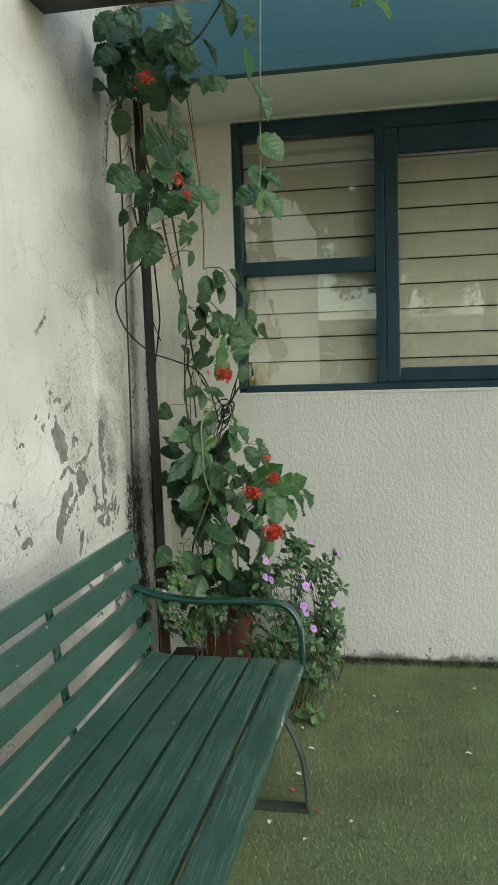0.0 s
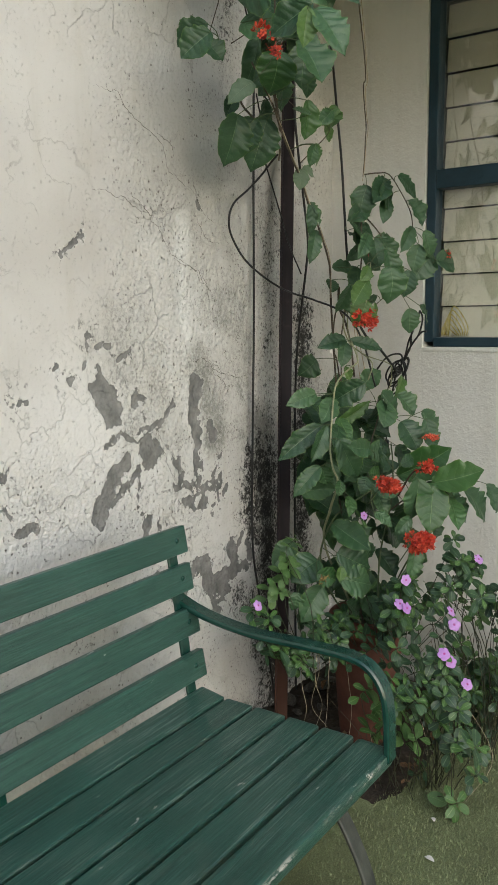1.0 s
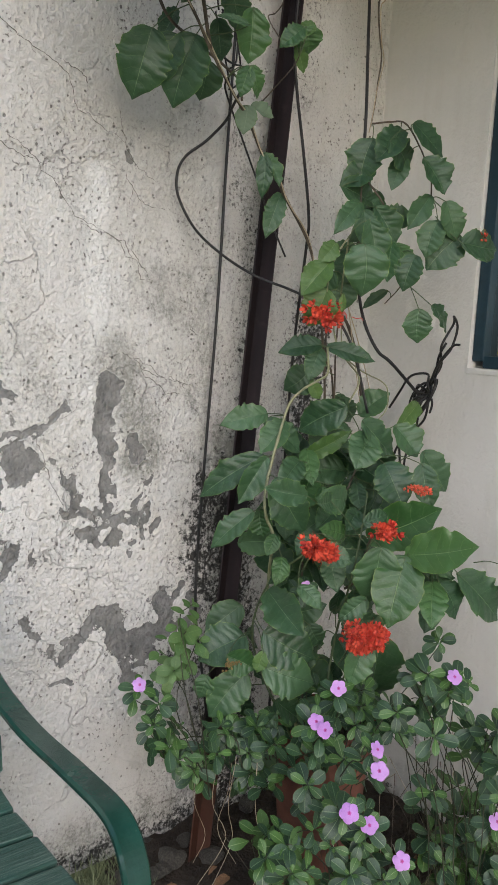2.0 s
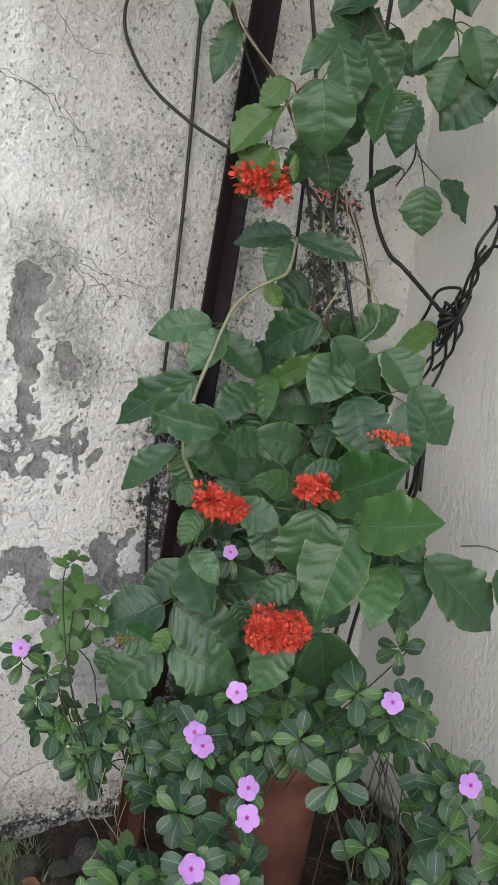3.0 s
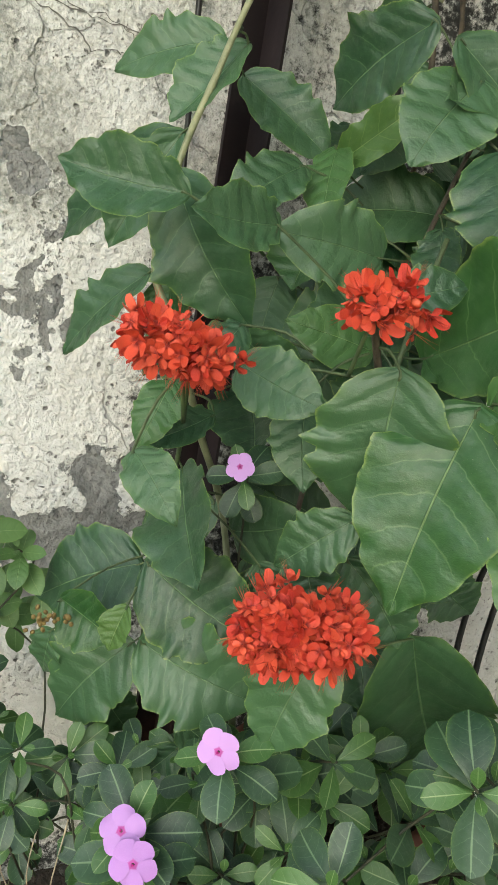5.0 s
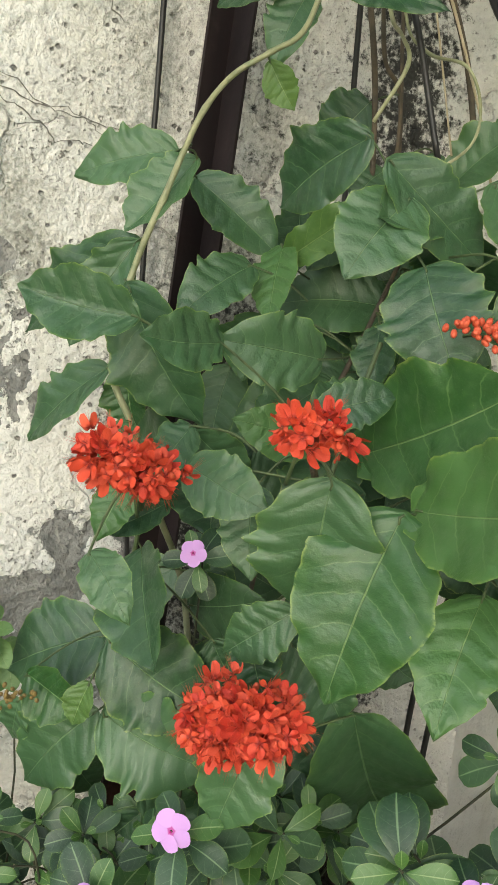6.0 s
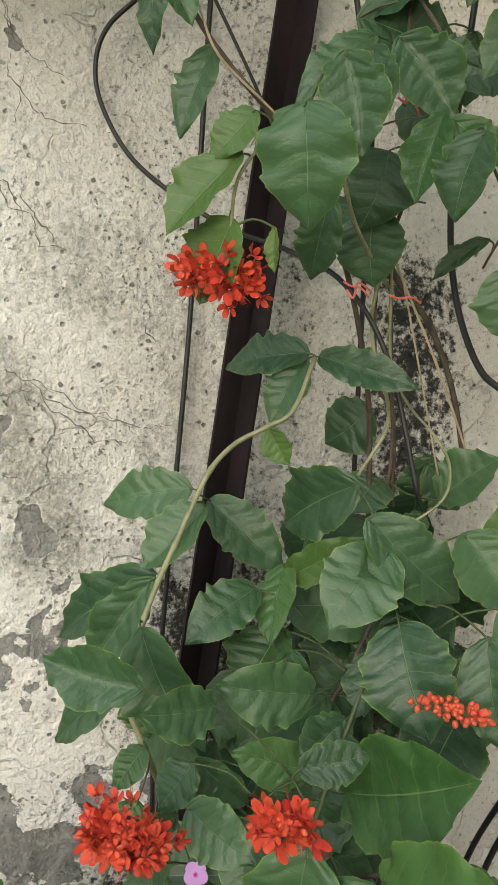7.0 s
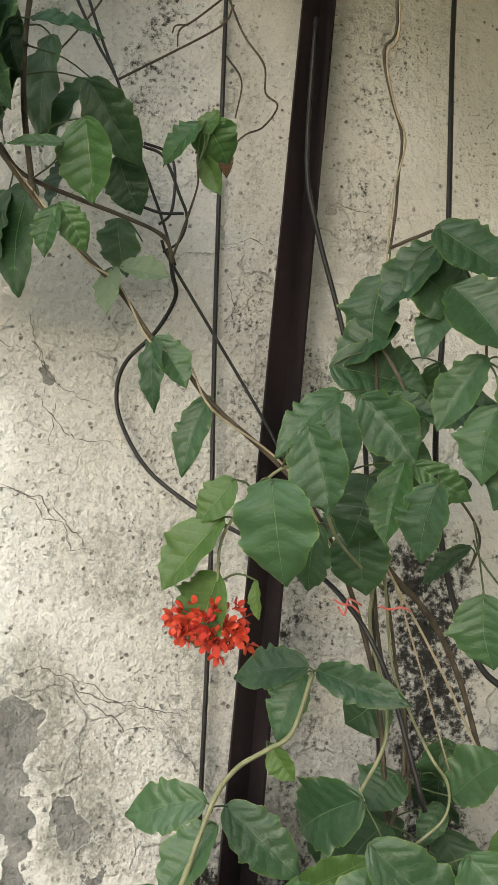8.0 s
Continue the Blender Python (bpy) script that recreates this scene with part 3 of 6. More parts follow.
crack([(-0.834, 1.449), (-0.795, 1.434), (-0.778, 1.41), (-0.752, 1.397), (-0.744, 1.372)])
crack([(-0.765, 1.579), (-0.771, 1.514), (-0.789, 1.498)])
crack([(-0.518, 1.762), (-0.510, 1.718), (-0.518, 1.683)])
crack([(-0.519, 1.805), (-0.485, 1.825), (-0.458, 1.817)])
crack([(-0.339, 1.894), (-0.308, 1.879), (-0.262, 1.884)])
crack([(-0.823, 1.186), (-0.778, 1.193), (-0.74, 1.184), (-0.709, 1.176)])
crack([(-0.732, 1.192), (-0.724, 1.176), (-0.669, 1.152), (-0.598, 1.13), (-0.549, 1.133)])
crack([(-0.75, 1.386), (-0.739, 1.356), (-0.700, 1.356)])
crack([(-0.739, 1.176), (-0.721, 1.148), (-0.68, 1.13), (-0.661, 1.108), (-0.61, 1.106)])
crack([(-0.595, 1.292), (-0.597, 1.26), (-0.578, 1.248)])
crack([(-0.78, 1.062), (-0.757, 1.057)])
crack([(-0.785, 1.166), (-0.729, 1.17)])
crack([(-0.902, 0.85), (-0.981, 1.022)])
crack([(-0.978, 0.822), (-0.989, 0.751)])
crack([(-0.848, 0.858), (-0.826, 0.805)])
stain(mould_field, 0.95, 0.085, [(-0.225, 0.35), (-0.23, 0.8), (-0.215, 1.15), (-0.214, 1.327)])
stain(mould_field, 0.9, 0.07, [(-0.53, 0.87), (-0.55, 0.72), (-0.50, 0.62)])
stain(mould_field, 0.95, 0.11, [(-0.46, 0.86), (-0.44, 0.60), (-0.42, 0.35), (-0.42, 0.05)])
stain(mould_field, 0.75, 0.07, [(-0.62, 0.45), (-0.52, 0.42), (-0.50, 0.25)])
stain(mould_field, 0.55, 0.05, [(-0.70, 0.02), (-0.50, 0.04), (-0.30, 0.05)])
stain(mould_field, 0.46, 0.08, [(-0.414, 1.617), (-0.42, 1.25), (-0.43, 0.95)])
stain(mould_field, 0.45, 0.05, [(-0.293, 1.931), (-0.284, 1.851), (-0.271, 2.089)])
stain(mould_field, 0.40, 0.06, [(-0.481, 1.748), (-0.473, 1.548)])
stain(grime_field, 0.55, 0.15, [(-0.424, 1.597), (-0.43, 1.2), (-0.45, 0.7)])
stain(grime_field, 0.38, 0.09, [(-0.638, 1.955), (-0.632, 1.602), (-0.60, 1.25)])
stain(grime_field, 0.22, 0.06, [(-0.80, 2.05), (-0.78, 1.8), (-0.743, 1.625)])
stain(grime_field, 0.8, 0.075, [(-0.74, 1.06), (-0.70, 1.02), (-0.72, 0.96)])
stain(grime_field, 0.6, 0.12, [(-0.605, 1.350), (-0.55, 1.15), (-0.52, 0.95)])
stain(grime_field, 0.5, 0.2, [(-1.1, 1.25), (-1.0, 1.05)])
stain(grime_field, 0.35, 0.14, [(-0.692, 2.518), (-0.493, 2.402), (-0.201, 2.283)])
stain(grime_field, 0.42, 0.06, [(-0.495, 2.201), (-0.469, 1.898), (-0.462, 1.648)])
stain(grime_field, 0.42, 0.06, [(-0.563, 1.550), (-0.57, 1.30)])
stain(grime_field, 0.4, 0.08, [(-0.278, 2.288), (-0.269, 1.495)])
stain(wash_field, 0.7, 0.05, [(-0.85, 1.56), (-0.85, 1.38), (-0.84, 1.2)])
stain(wash_field, 0.6, 0.05, [(-0.363, 1.745), (-0.377, 1.447)])
stain(grime_field, 0.38, 0.22, [(-0.78, 1.45), (-0.68, 1.20), (-0.62, 1.0)])
stain(mould_field, 0.55, 0.05, [(-0.512, 2.454), (-0.594, 2.257), (-0.657, 2.027)])
stain(grime_field, 0.32, 0.08, [(-0.470, 2.603), (-0.574, 2.306), (-0.678, 2.008), (-0.700, 1.857)])
stain(grime_field, 1.05, 0.075, [(-0.47, 0.98), (-0.45, 0.6), (-0.43, 0.3)])
stain(mould_field, 0.85, 0.05, [(-0.49, 0.92), (-0.48, 0.82), (-0.44, 0.72)])
stain(mould_field, 0.80, 0.075, [(-0.214, 1.327), (-0.21, 1.24), (-0.24, 1.1)])
stain(grime_field, 0.35, 0.07, [(-1.0, 2.5), (-1.02, 2.3)])
stain(mould_field, 0.8, 0.045, [(-1.25, 0.02), (-0.9, 0.03), (-0.6, 0.03), (-0.3, 0.05)])
stain(grime_field, 0.7, 0.10, [(-1.25, 0.05), (-0.6, 0.06)])
stain(grime_field, 0.6, 0.09, [(-0.725, 1.361), (-0.665, 1.310), (-0.60, 1.30)])
stain(grime_field, 0.75, 0.08, [(-0.80, 1.20), (-0.76, 1.10)])
recess = -0.0022 * np.clip(peel_field / 0.004, 0, 1)
bulge = 0.004 * np.sin(2.1 * GY + 1.0) * np.sin(1.7 * GZ) + 0.0025 * np.sin(7 * GY + 2) * np.sin(6 * GZ + 1)
ny, nz = GY.shape
grid_verts = np.stack([recess + bulge - 0.001, GY, GZ], -1).reshape(-1, 3)
idx = np.arange(ny * nz).reshape(ny, nz)
quads = np.stack([idx[:-1, :-1], idx[1:, :-1], idx[1:, 1:], idx[:-1, 1:]], -1).reshape(-1, 4)
me = bpy.data.meshes.new("wall_west")
me.from_pydata(grid_verts.tolist(), [], quads.tolist())
me.materials.append(WALL_OLD)
for key, field in (("peel", peel_field), ("mould", mould_field), ("grime", grime_field), ("wash", wash_field)):
    me.attributes.new(key, "FLOAT", "POINT").data.foreach_set("value", field.ravel())
me.polygons.foreach_set("use_smooth", [True] * len(me.polygons))
wall_west = tagged(new("wall_west", me), "old cream plaster wall with flaking paint and black mould", "wall", kind="structure")
for i, pts in enumerate(CRACKS):
    part("crack", crack_mesh(pts, i), wall_west)
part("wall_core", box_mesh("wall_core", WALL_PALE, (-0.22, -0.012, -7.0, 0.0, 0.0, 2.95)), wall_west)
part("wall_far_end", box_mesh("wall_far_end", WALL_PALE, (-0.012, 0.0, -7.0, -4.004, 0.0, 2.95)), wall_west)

# ---- the window wall ----
WX0, WX1, WZ0, WZ1 = 0.338, 1.74, 1.205, 2.372
bm = bmesh.new()
boxes(bm, -0.22, WX0, 0.0, 0.16, 0.0, 2.9)
boxes(bm, WX1, 5.0, 0.0, 0.16, 0.0, 2.9)
boxes(bm, WX0, WX1, 0.0, 0.16, 0.0, WZ0)
boxes(bm, WX0, WX1, 0.0, 0.16, WZ1, 2.9)
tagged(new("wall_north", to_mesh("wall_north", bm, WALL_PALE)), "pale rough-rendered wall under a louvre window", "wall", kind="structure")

window_1 = thing("window_1", (1.04, 0.05, WZ0), "dark teal wooden window with frosted louvres behind dusty glass", "window", kind="structure")


def rail(x0, x1, z0, z1, y0=0.012, y1=0.075, name="window_frame"):
    part(name, box_mesh(name, FRAME_BLUE, (x0, x1, y0, y1, z0, z1), 0.004), window_1)


rail(WX0 + 0.002, 0.372, 1.222, 2.368)
rail(0.372, WX1 - 0.03, 2.300, 2.368)
rail(0.372, WX1 - 0.03, 1.206, 1.236)
rail(WX1 - 0.032, WX1 - 0.002, 1.206, 2.368)
rail(0.952, 0.992, 1.236, 2.300, 0.002, 0.080, "mullion")
rail(0.372, 0.952, 1.716, 1.776, 0.010, 0.070, "transom")
sash = part("sash", box_mesh("sash", FRAME_BLUE, (0.994, 1.050, 0.000, 0.052, 1.240, 2.296), 0.005), window_1)
for dims in ((1.640, 1.700, 0.000, 0.052, 1.240, 2.296), (1.052, 1.638, 0.001, 0.051, 1.240, 1.298), (1.052, 1.638, 0.001, 0.051, 2.196, 2.296)):
    part("sash_rail", box_mesh("sash_rail", FRAME_BLUE, dims, 0.005), sash)
for dims in ((0.372, 0.952, 0.040, 0.044, 1.776, 2.300), (0.372, 0.952, 0.040, 0.044, 1.236, 1.716), (1.050, 1.640, 0.026, 0.030, 1.298, 2.196)):
    pane = part("pane", box_mesh("pane", GLASS, dims), window_1, "dusty clear glass pane")
    pane.visible_shadow = False


def louvre_mesh(x0, x1):
    bm = boxes(bmesh.new(), x0, x1, -0.003, 0.003, -0.0515, 0.0515, 0.0015, 1)
    bmesh.ops.rotate(bm, verts=bm.verts, matrix=Euler((radians(-7), 0, 0)).to_matrix())
    return to_mesh("louvre", bm, SLAT)


for x0, x1 in ((0.376, 0.950), (1.000, 1.690)):
    blade_me = louvre_mesh(x0, x1)
    for i in range(10):
        part("louvre", blade_me, window_1, "", Matrix.Translation((0, 0.082, 1.285 + 0.1065 * i)))
part("window_sill", box_mesh("window_sill", WALL_PALE, (WX0 - 0.004, WX1 + 0.01, -0.004, 0.010, 1.190, 1.2045), 0.004), window_1, "chipped white sill ledge")
# added backing box: the room's darkness is put into its colour
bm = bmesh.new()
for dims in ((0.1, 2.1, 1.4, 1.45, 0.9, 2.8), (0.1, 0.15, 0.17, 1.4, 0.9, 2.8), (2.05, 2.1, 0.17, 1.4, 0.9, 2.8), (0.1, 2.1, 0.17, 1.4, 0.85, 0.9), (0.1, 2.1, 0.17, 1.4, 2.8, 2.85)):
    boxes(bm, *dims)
tagged(new("wall_room", to_mesh("wall_room", bm, ROOM)), "dark-coloured backing box for the room behind the louvres", "wall", kind="structure")

# ---- eaves and beam ----
tagged(new("ceiling", box_mesh("ceiling", SOFFIT, (0.0, 5.0, -0.525, -0.001, 2.384, 2.50))), "cream painted soffit under the eaves", "ceiling", kind="structure")
tagged(new("trim", box_mesh("trim", FASCIA, (0.0, 5.0, -0.575, -0.527, 2.372, 2.635), 0.004)), "slate blue painted fascia board of the roof", "fascia", kind="structure")
tagged(new("roof", box_mesh("roof", STONE, (-0.22, 5.0, -0.60, 0.9, 2.905, 2.98))), "grey roof slab over the window wall", "roof", kind="structure")
beam = tagged(new("beam", box_mesh("beam", SOFFIT, (0.0, 4.5, -1.31, -1.13, 2.425, 2.68), 0.006)), "cream concrete beam crossing above the bench", "beam", kind="structure")
# thin dark slab over the whole underside of the beam
part("dark_edge", box_mesh("dark_edge", LEG_GREY, (0.0, 4.5, -1.316, -1.124, 2.412, 2.4245)), beam, "dark lower edge")

# ---- ground ----
bm = bmesh.new()
bmesh.ops.create_grid(bm, x_segments=40, y_segments=40, size=40)
tagged(new("ground", to_mesh("ground", bm, TURF)), "worn olive-green artificial turf", "turf", kind="structure")


def soil_bed():
    xs, yy = np.linspace(0.0, 0.56, 50), np.linspace(-0.80, 0.0, 60)
    verts, faces = [], []
    for x in xs:
        for y in yy:
            e = min(1.0, 8 * max(0.0, min(0.56 - x + 0.05 * math.sin(9 * y), y + 0.80 + 0.05 * math.sin(11 * x))))
            verts.append((x, y, -0.004 + e * (0.022 + 0.022 * noise.noise(Vector((x * 9, y * 9, 0))) + 0.010 * noise.noise(Vector((x * 40, y * 40, 3))))))
    n = len(yy)
    for i in range(len(xs) - 1):
        for j in range(n - 1):
            faces.append((i * n + j, (i + 1) * n + j, (i + 1) * n + j + 1, i * n + j + 1))
    return raw_mesh("soil", verts, faces, SOIL)


tagged(new("ground_soil", soil_bed()), "damp brown soil in the wall corner", "soil", kind="structure")


def tufts(name, count, area, height, seed, density, material=BLADE):
    rng = np.random.default_rng(seed)
    x = rng.uniform(area[0], area[1], count)
    y = rng.uniform(area[2], area[3], count)
    keep = np.array([density(a, b, rng.random()) for a, b in zip(x, y)])
    x, y = x[keep], y[keep]
    c = len(x)
    a, hgt = rng.uniform(0, 6.28, c), rng.uniform(0.5, 1.0, c) * height
    w, lean = rng.uniform(0.0010, 0.0022, c), rng.normal(0, 0.5, (c, 2)) * hgt[:, None]
    v = np.zeros((c, 3, 3))
    v[:, 0] = np.stack([x - w * np.cos(a), y - w * np.sin(a), 0 * x - 0.001], -1)
    v[:, 1] = np.stack([x + w * np.cos(a), y + w * np.sin(a), 0 * x - 0.001], -1)
    v[:, 2] = np.stack([x + lean[:, 0], y + lean[:, 1], hgt], -1)
    me = bpy.data.meshes.new(name)
    me.from_pydata(v.reshape(-1, 3).tolist(), [], np.arange(3 * c).reshape(-1, 3).tolist())
    me.materials.append(material)
    return new(name, me)


tagged(tufts("turf_pile", 190000, (0.30, 2.3, -2.9, -0.01), 0.009, 4, lambda x, y, r: (x > 0.52 or y < -0.78) and r < min(1.0, 0.02 + (2.3 - x) / 0.9, 0.02 + (y + 2.9) / 0.9)), "short olive plastic turf blades", "turf", kind="stuff")
tagged(tufts("weed_grass", 2600, (0.02, 0.45, -1.2, -0.75), 0.06, 5, lambda x, y, r: r < 0.9), "thin green grass along the wall foot", "grass", kind="stuff")

tagged(tufts("moss_edge", 9000, (0.70, 2.4, -0.075, -0.004), 0.022, 6, lambda x, y, r: r < 0.15 + 12 * (y + 0.075) * (0.6 + 0.4 * math.sin(9 * x + 2 * math.sin(23 * x))), MOSS), "dark moss and dirt along the foot of the pale wall", "moss", kind="stuff")

# ---- bench ----
bench = thing("garden_bench", (0.5, -1.9, 0.0), "worn dark green wooden slat bench with iron arms", "bench")
Y0, Y1, SKEW = -1.150, -2.660, 0.02


def slat(name, x0, x1, z0, z1, tilt=0.0, bevel=0.005):
    bm = boxes(bmesh.new(), x0, x1, Y1, Y0, z0, z1, bevel)
    for v in bm.verts:
        v.co.x += SKEW * (v.co.y - Y0)
    if tilt:
        bmesh.ops.rotate(bm, verts=bm.verts, cent=((x0 + x1) / 2, 0, (z0 + z1) / 2), matrix=Euler((0, radians(tilt), 0)).to_matrix())
    return part(name, to_mesh(name, bm, GREEN), bench)


slat("seat_slat", 0.258, 0.326, 0.414, 0.436, 9)
for x0, x1 in ((0.334, 0.405), (0.415, 0.492), (0.502, 0.577), (0.587, 0.661)):
    slat("seat_slat", x0, x1, 0.408, 0.430)
slat("seat_slat", 0.671, 0.753, 0.396, 0.430, 2, 0.010)
for z in (0.504, 0.608, 0.709, 0.796):
    x = 0.268 - 0.165 * (z - 0.47)
    back = slat("back_slat", x - 0.010, x + 0.010, z - 0.032, z + 0.032, -10, 0.004)
    for y in (-1.185,):
        bm = bmesh.new()
        bmesh.ops.create_uvsphere(bm, u_segments=10, v_segments=6, radius=0.0065)
        bmesh.ops.scale(bm, vec=(0.45, 1, 1), verts=bm.verts)
        part("bolt", to_mesh("bolt", bm, ARM, True), back, "", Matrix.Translation((x + 0.0095 + SKEW * (y - Y0), y, z + 0.003)))
for y in (-1.185, -1.735, -2.29, -2.62):
    part("back_support", bar_mesh("back_support", [(q + SKEW * (y - Y0), h) for q, h in ((0.31, 0.396), (0.268, 0.405), (0.250, 0.47), (0.231, 0.60), (0.198, 0.82))], y - 0.016, y + 0.016, 0.008, ARM), bench)
    part("seat_support", bar_mesh("seat_support", [(0.28, 0.402), (0.45, 0.400), (0.62, 0.398), (0.735, 0.388)], y - 0.016, y + 0.016, 0.008, LEG_GREY), bench)
for y, s in ((-1.166, 1), (-2.645, 1)):
    part("arm", bar_mesh("arm", [(0.195, 0.672), (0.215, 0.652), (0.30, 0.626), (0.42, 0.612), (0.56, 0.614), (0.66, 0.613), (0.706, 0.598), (0.735, 0.560), (0.746, 0.505), (0.749, 0.41)], y - 0.020, y + 0.020, 0.014, ARM), bench, "glossy dark green iron armrest")
for y in (-1.25, -2.56):
    part("leg", bar_mesh("leg", [(0.60, 0.390), (0.665, 0.335), (0.712, 0.262), (0.745, 0.185), (0.760, 0.10), (0.764, 0.012)], y - 0.020, y + 0.020, 0.010, LEG_GREY), bench)
    part("leg", bar_mesh("leg", [(0.40, 0.390), (0.33, 0.335), (0.28, 0.262), (0.245, 0.185), (0.23, 0.10), (0.226, 0.012)], y - 0.020, y + 0.020, 0.010, LEG_GREY), bench)
    part("foot_bar", box_mesh("foot_bar", LEG_GREY, (0.22, 0.769, y - 0.022, y + 0.022, 0.0, 0.012), 0.003), bench)

# ---- post in the corner ----
POST0, POST1 = Vector((0.140, -0.608, 0.0)), Vector((0.029, -0.333, 2.65))


def angle_post():
    bm = bmesh.new()
    leg, t = 0.037, 0.004
    prof = [(0, 0), (leg, 0), (leg, t), (t, t), (t, leg), (0, leg)]
    turn = radians(-63)
    rows = []
    for i in range(14):
        p = POST0.lerp(POST1, i / 13)
        ring = []
        for a, b in prof:
            a, b = a - 0.014, b - 0.014
            ring.append(bm.verts.new(p + Vector((a * math.cos(turn) - b * math.sin(turn), a * math.sin(turn) + b * math.cos(turn), 0))))
        rows.append(ring)
    for a, b in zip(rows, rows[1:]):
        for s in range(6):
            bm.faces.new((a[s], a[(s + 1) % 6], b[(s + 1) % 6], b[s]))
    bm.faces.new(rows[0][::-1])
    bm.faces.new(rows[-1])
    bmesh.ops.recalc_face_normals(bm, faces=bm.faces)
    return to_mesh("angle_iron_post", bm, IRON)


tagged(new("angle_iron_post", angle_post()), "dark painted angle-iron post, rusty at its foot, leaning by the wall", "post")

# ---- cables ----


def cable(name, label, pts, r, material=CABLE, category="cable", r1=None):
    return tagged(new(name, tube_mesh(name, pts, r, r1 or r, material, 7, 8)), label, category)


cable("wall_cable", "thin black cable hanging straight down the old wall", [(0.012, -0.511, 2.454), (0.018, -0.521, 2.202), (0.020, -0.536, 1.700), (0.020, -0.542, 1.299), (0.020, -0.556, 0.948), (0.020, -0.563, 0.619), (0.030, -0.538, 0.420), (0.049, -0.491, 0.103), (0.049, -0.483, 0.004)], 0.0035)
cable("looped_cable", "black cable in a wide loop against the old wall", [(0.148, -0.607, 1.754), (0.118, -0.602, 1.732), (0.089, -0.597, 1.708), (0.059, -0.624, 1.666), (0.039, -0.663, 1.629), (0.030, -0.677, 1.590), (0.030, -0.670, 1.541), (0.049, -0.633, 1.475), (0.079, -0.572, 1.423), (0.118, -0.507, 1.384), (0.177, -0.454, 1.358), (0.256, -0.410, 1.317), (0.295, -0.369, 1.238), (0.325, -0.336, 1.095)], 0.0031)
cable("post_cable", "black cable running down from the post", [(0.074, -0.392, 2.145), (0.087, -0.410, 1.922), (0.089, -0.398, 1.821), (0.089, -0.366, 1.691), (0.089, -0.335, 1.546), (0.079, -0.327, 1.467), (0.039, -0.309, 1.249), (0.020, -0.298, 1.045), (0.015, -0.295, 0.604), (0.015, -0.292, 0.015)], 0.0037)
cable("diagonal_wire", "thin black wire slanting behind the vine", [(0.108, -0.617, 1.783), (0.099, -0.606, 1.760), (0.099, -0.551, 1.667), (0.099, -0.505, 1.590), (0.099, -0.465, 1.520), (0.118, -0.427, 1.437)], 0.0022)
cable("corner_cable", "black cable hanging in the corner and swinging out to the coil", [(0.035, -0.150, 2.378), (0.095, -0.190, 2.123), (0.125, -0.210, 1.941), (0.150, -0.227, 1.790), (0.170, -0.246, 1.643), (0.190, -0.266, 1.505), (0.200, -0.268, 1.418), (0.210, -0.265, 1.348), (0.230, -0.257, 1.285), (0.260, -0.244, 1.233), (0.285, -0.222, 1.207), (0.305, -0.131, 1.130)], 0.0040)
bundle = thing("cable_coil", (0.30, -0.12, 1.13), "tangled black cables tied in a coil below the window", "cable")
for name, y, xz in (("strand", -0.120, [(0.262, 0.82), (0.250, 0.93), (0.251, 1.03), (0.272, 1.079), (0.299, 1.132), (0.321, 1.163), (0.352, 1.214), (0.373, 1.249), (0.385, 1.297), (0.38, 1.323), (0.367, 1.306), (0.355, 1.253), (0.341, 1.204), (0.318, 1.158)]),
                    ("strand", -0.130, [(0.255, 0.80), (0.243, 0.90), (0.245, 0.98), (0.262, 1.04), (0.290, 1.10), (0.311, 1.142), (0.353, 1.209), (0.384, 1.254), (0.403, 1.259)]),
                    ("strand", -0.112, [(0.275, 0.80), (0.262, 0.90), (0.265, 0.97), (0.276, 1.05), (0.300, 1.12), (0.318, 1.17), (0.340, 1.228), (0.352, 1.262)]),
                    ("loop", -0.128, [(0.208, 1.093), (0.234, 1.137), (0.276, 1.178), (0.31, 1.185), (0.331, 1.159), (0.331, 1.119), (0.34, 1.095)]),
                    ("loop", -0.116, [(0.264, 1.032), (0.305, 1.072), (0.325, 1.119), (0.305, 1.137), (0.285, 1.120)]),
                    ("loop", -0.136, [(0.286, 1.108), (0.292, 1.150), (0.312, 1.158), (0.322, 1.136), (0.308, 1.112), (0.290, 1.118)])):
    part(name, tube_mesh(name, [(x, y + 0.012 * math.sin(9 * k), z) for k, (x, z) in enumerate(xz)], 0.0030, 0.0030, CABLE, 7, 6), bundle)
for long, short, lean, dx in ((0.056, 0.024, 0.95, 0.0), (0.050, 0.017, 1.15, 0.012), (0.044, 0.030, 0.7, -0.008)):
    ring = []
    for q in range(13):
        a = q * math.pi / 6
        u, v = long * math.cos(a), short * math.sin(a)
        ring.append(Vector((0.306 + dx + u * math.cos(lean) - v * math.sin(lean), -0.122 + 0.014 * math.sin(a + 40 * dx), 1.128 + u * math.sin(lean) + v * math.cos(lean))))
    part("loop", tube_mesh("loop", ring, 0.0030, 0.0030, CABLE, 7, 4), bundle)
for k in range(3):
    part("tie", tube_mesh("tie", [Vector((0.302 + 0.016 * math.cos(a), -0.124 + 0.020 * math.sin(a), 1.126 + 0.006 * k + 0.008 * math.cos(a + k))) for a in [q * math.pi / 4 for q in range(9)]], 0.003, 0.003, CABLE, 6, 4), bundle)
tangle = thing("wire_tangle", (0.118, -0.612, 1.763), "loose tangle of thin black wire above the cable loop", "wire")
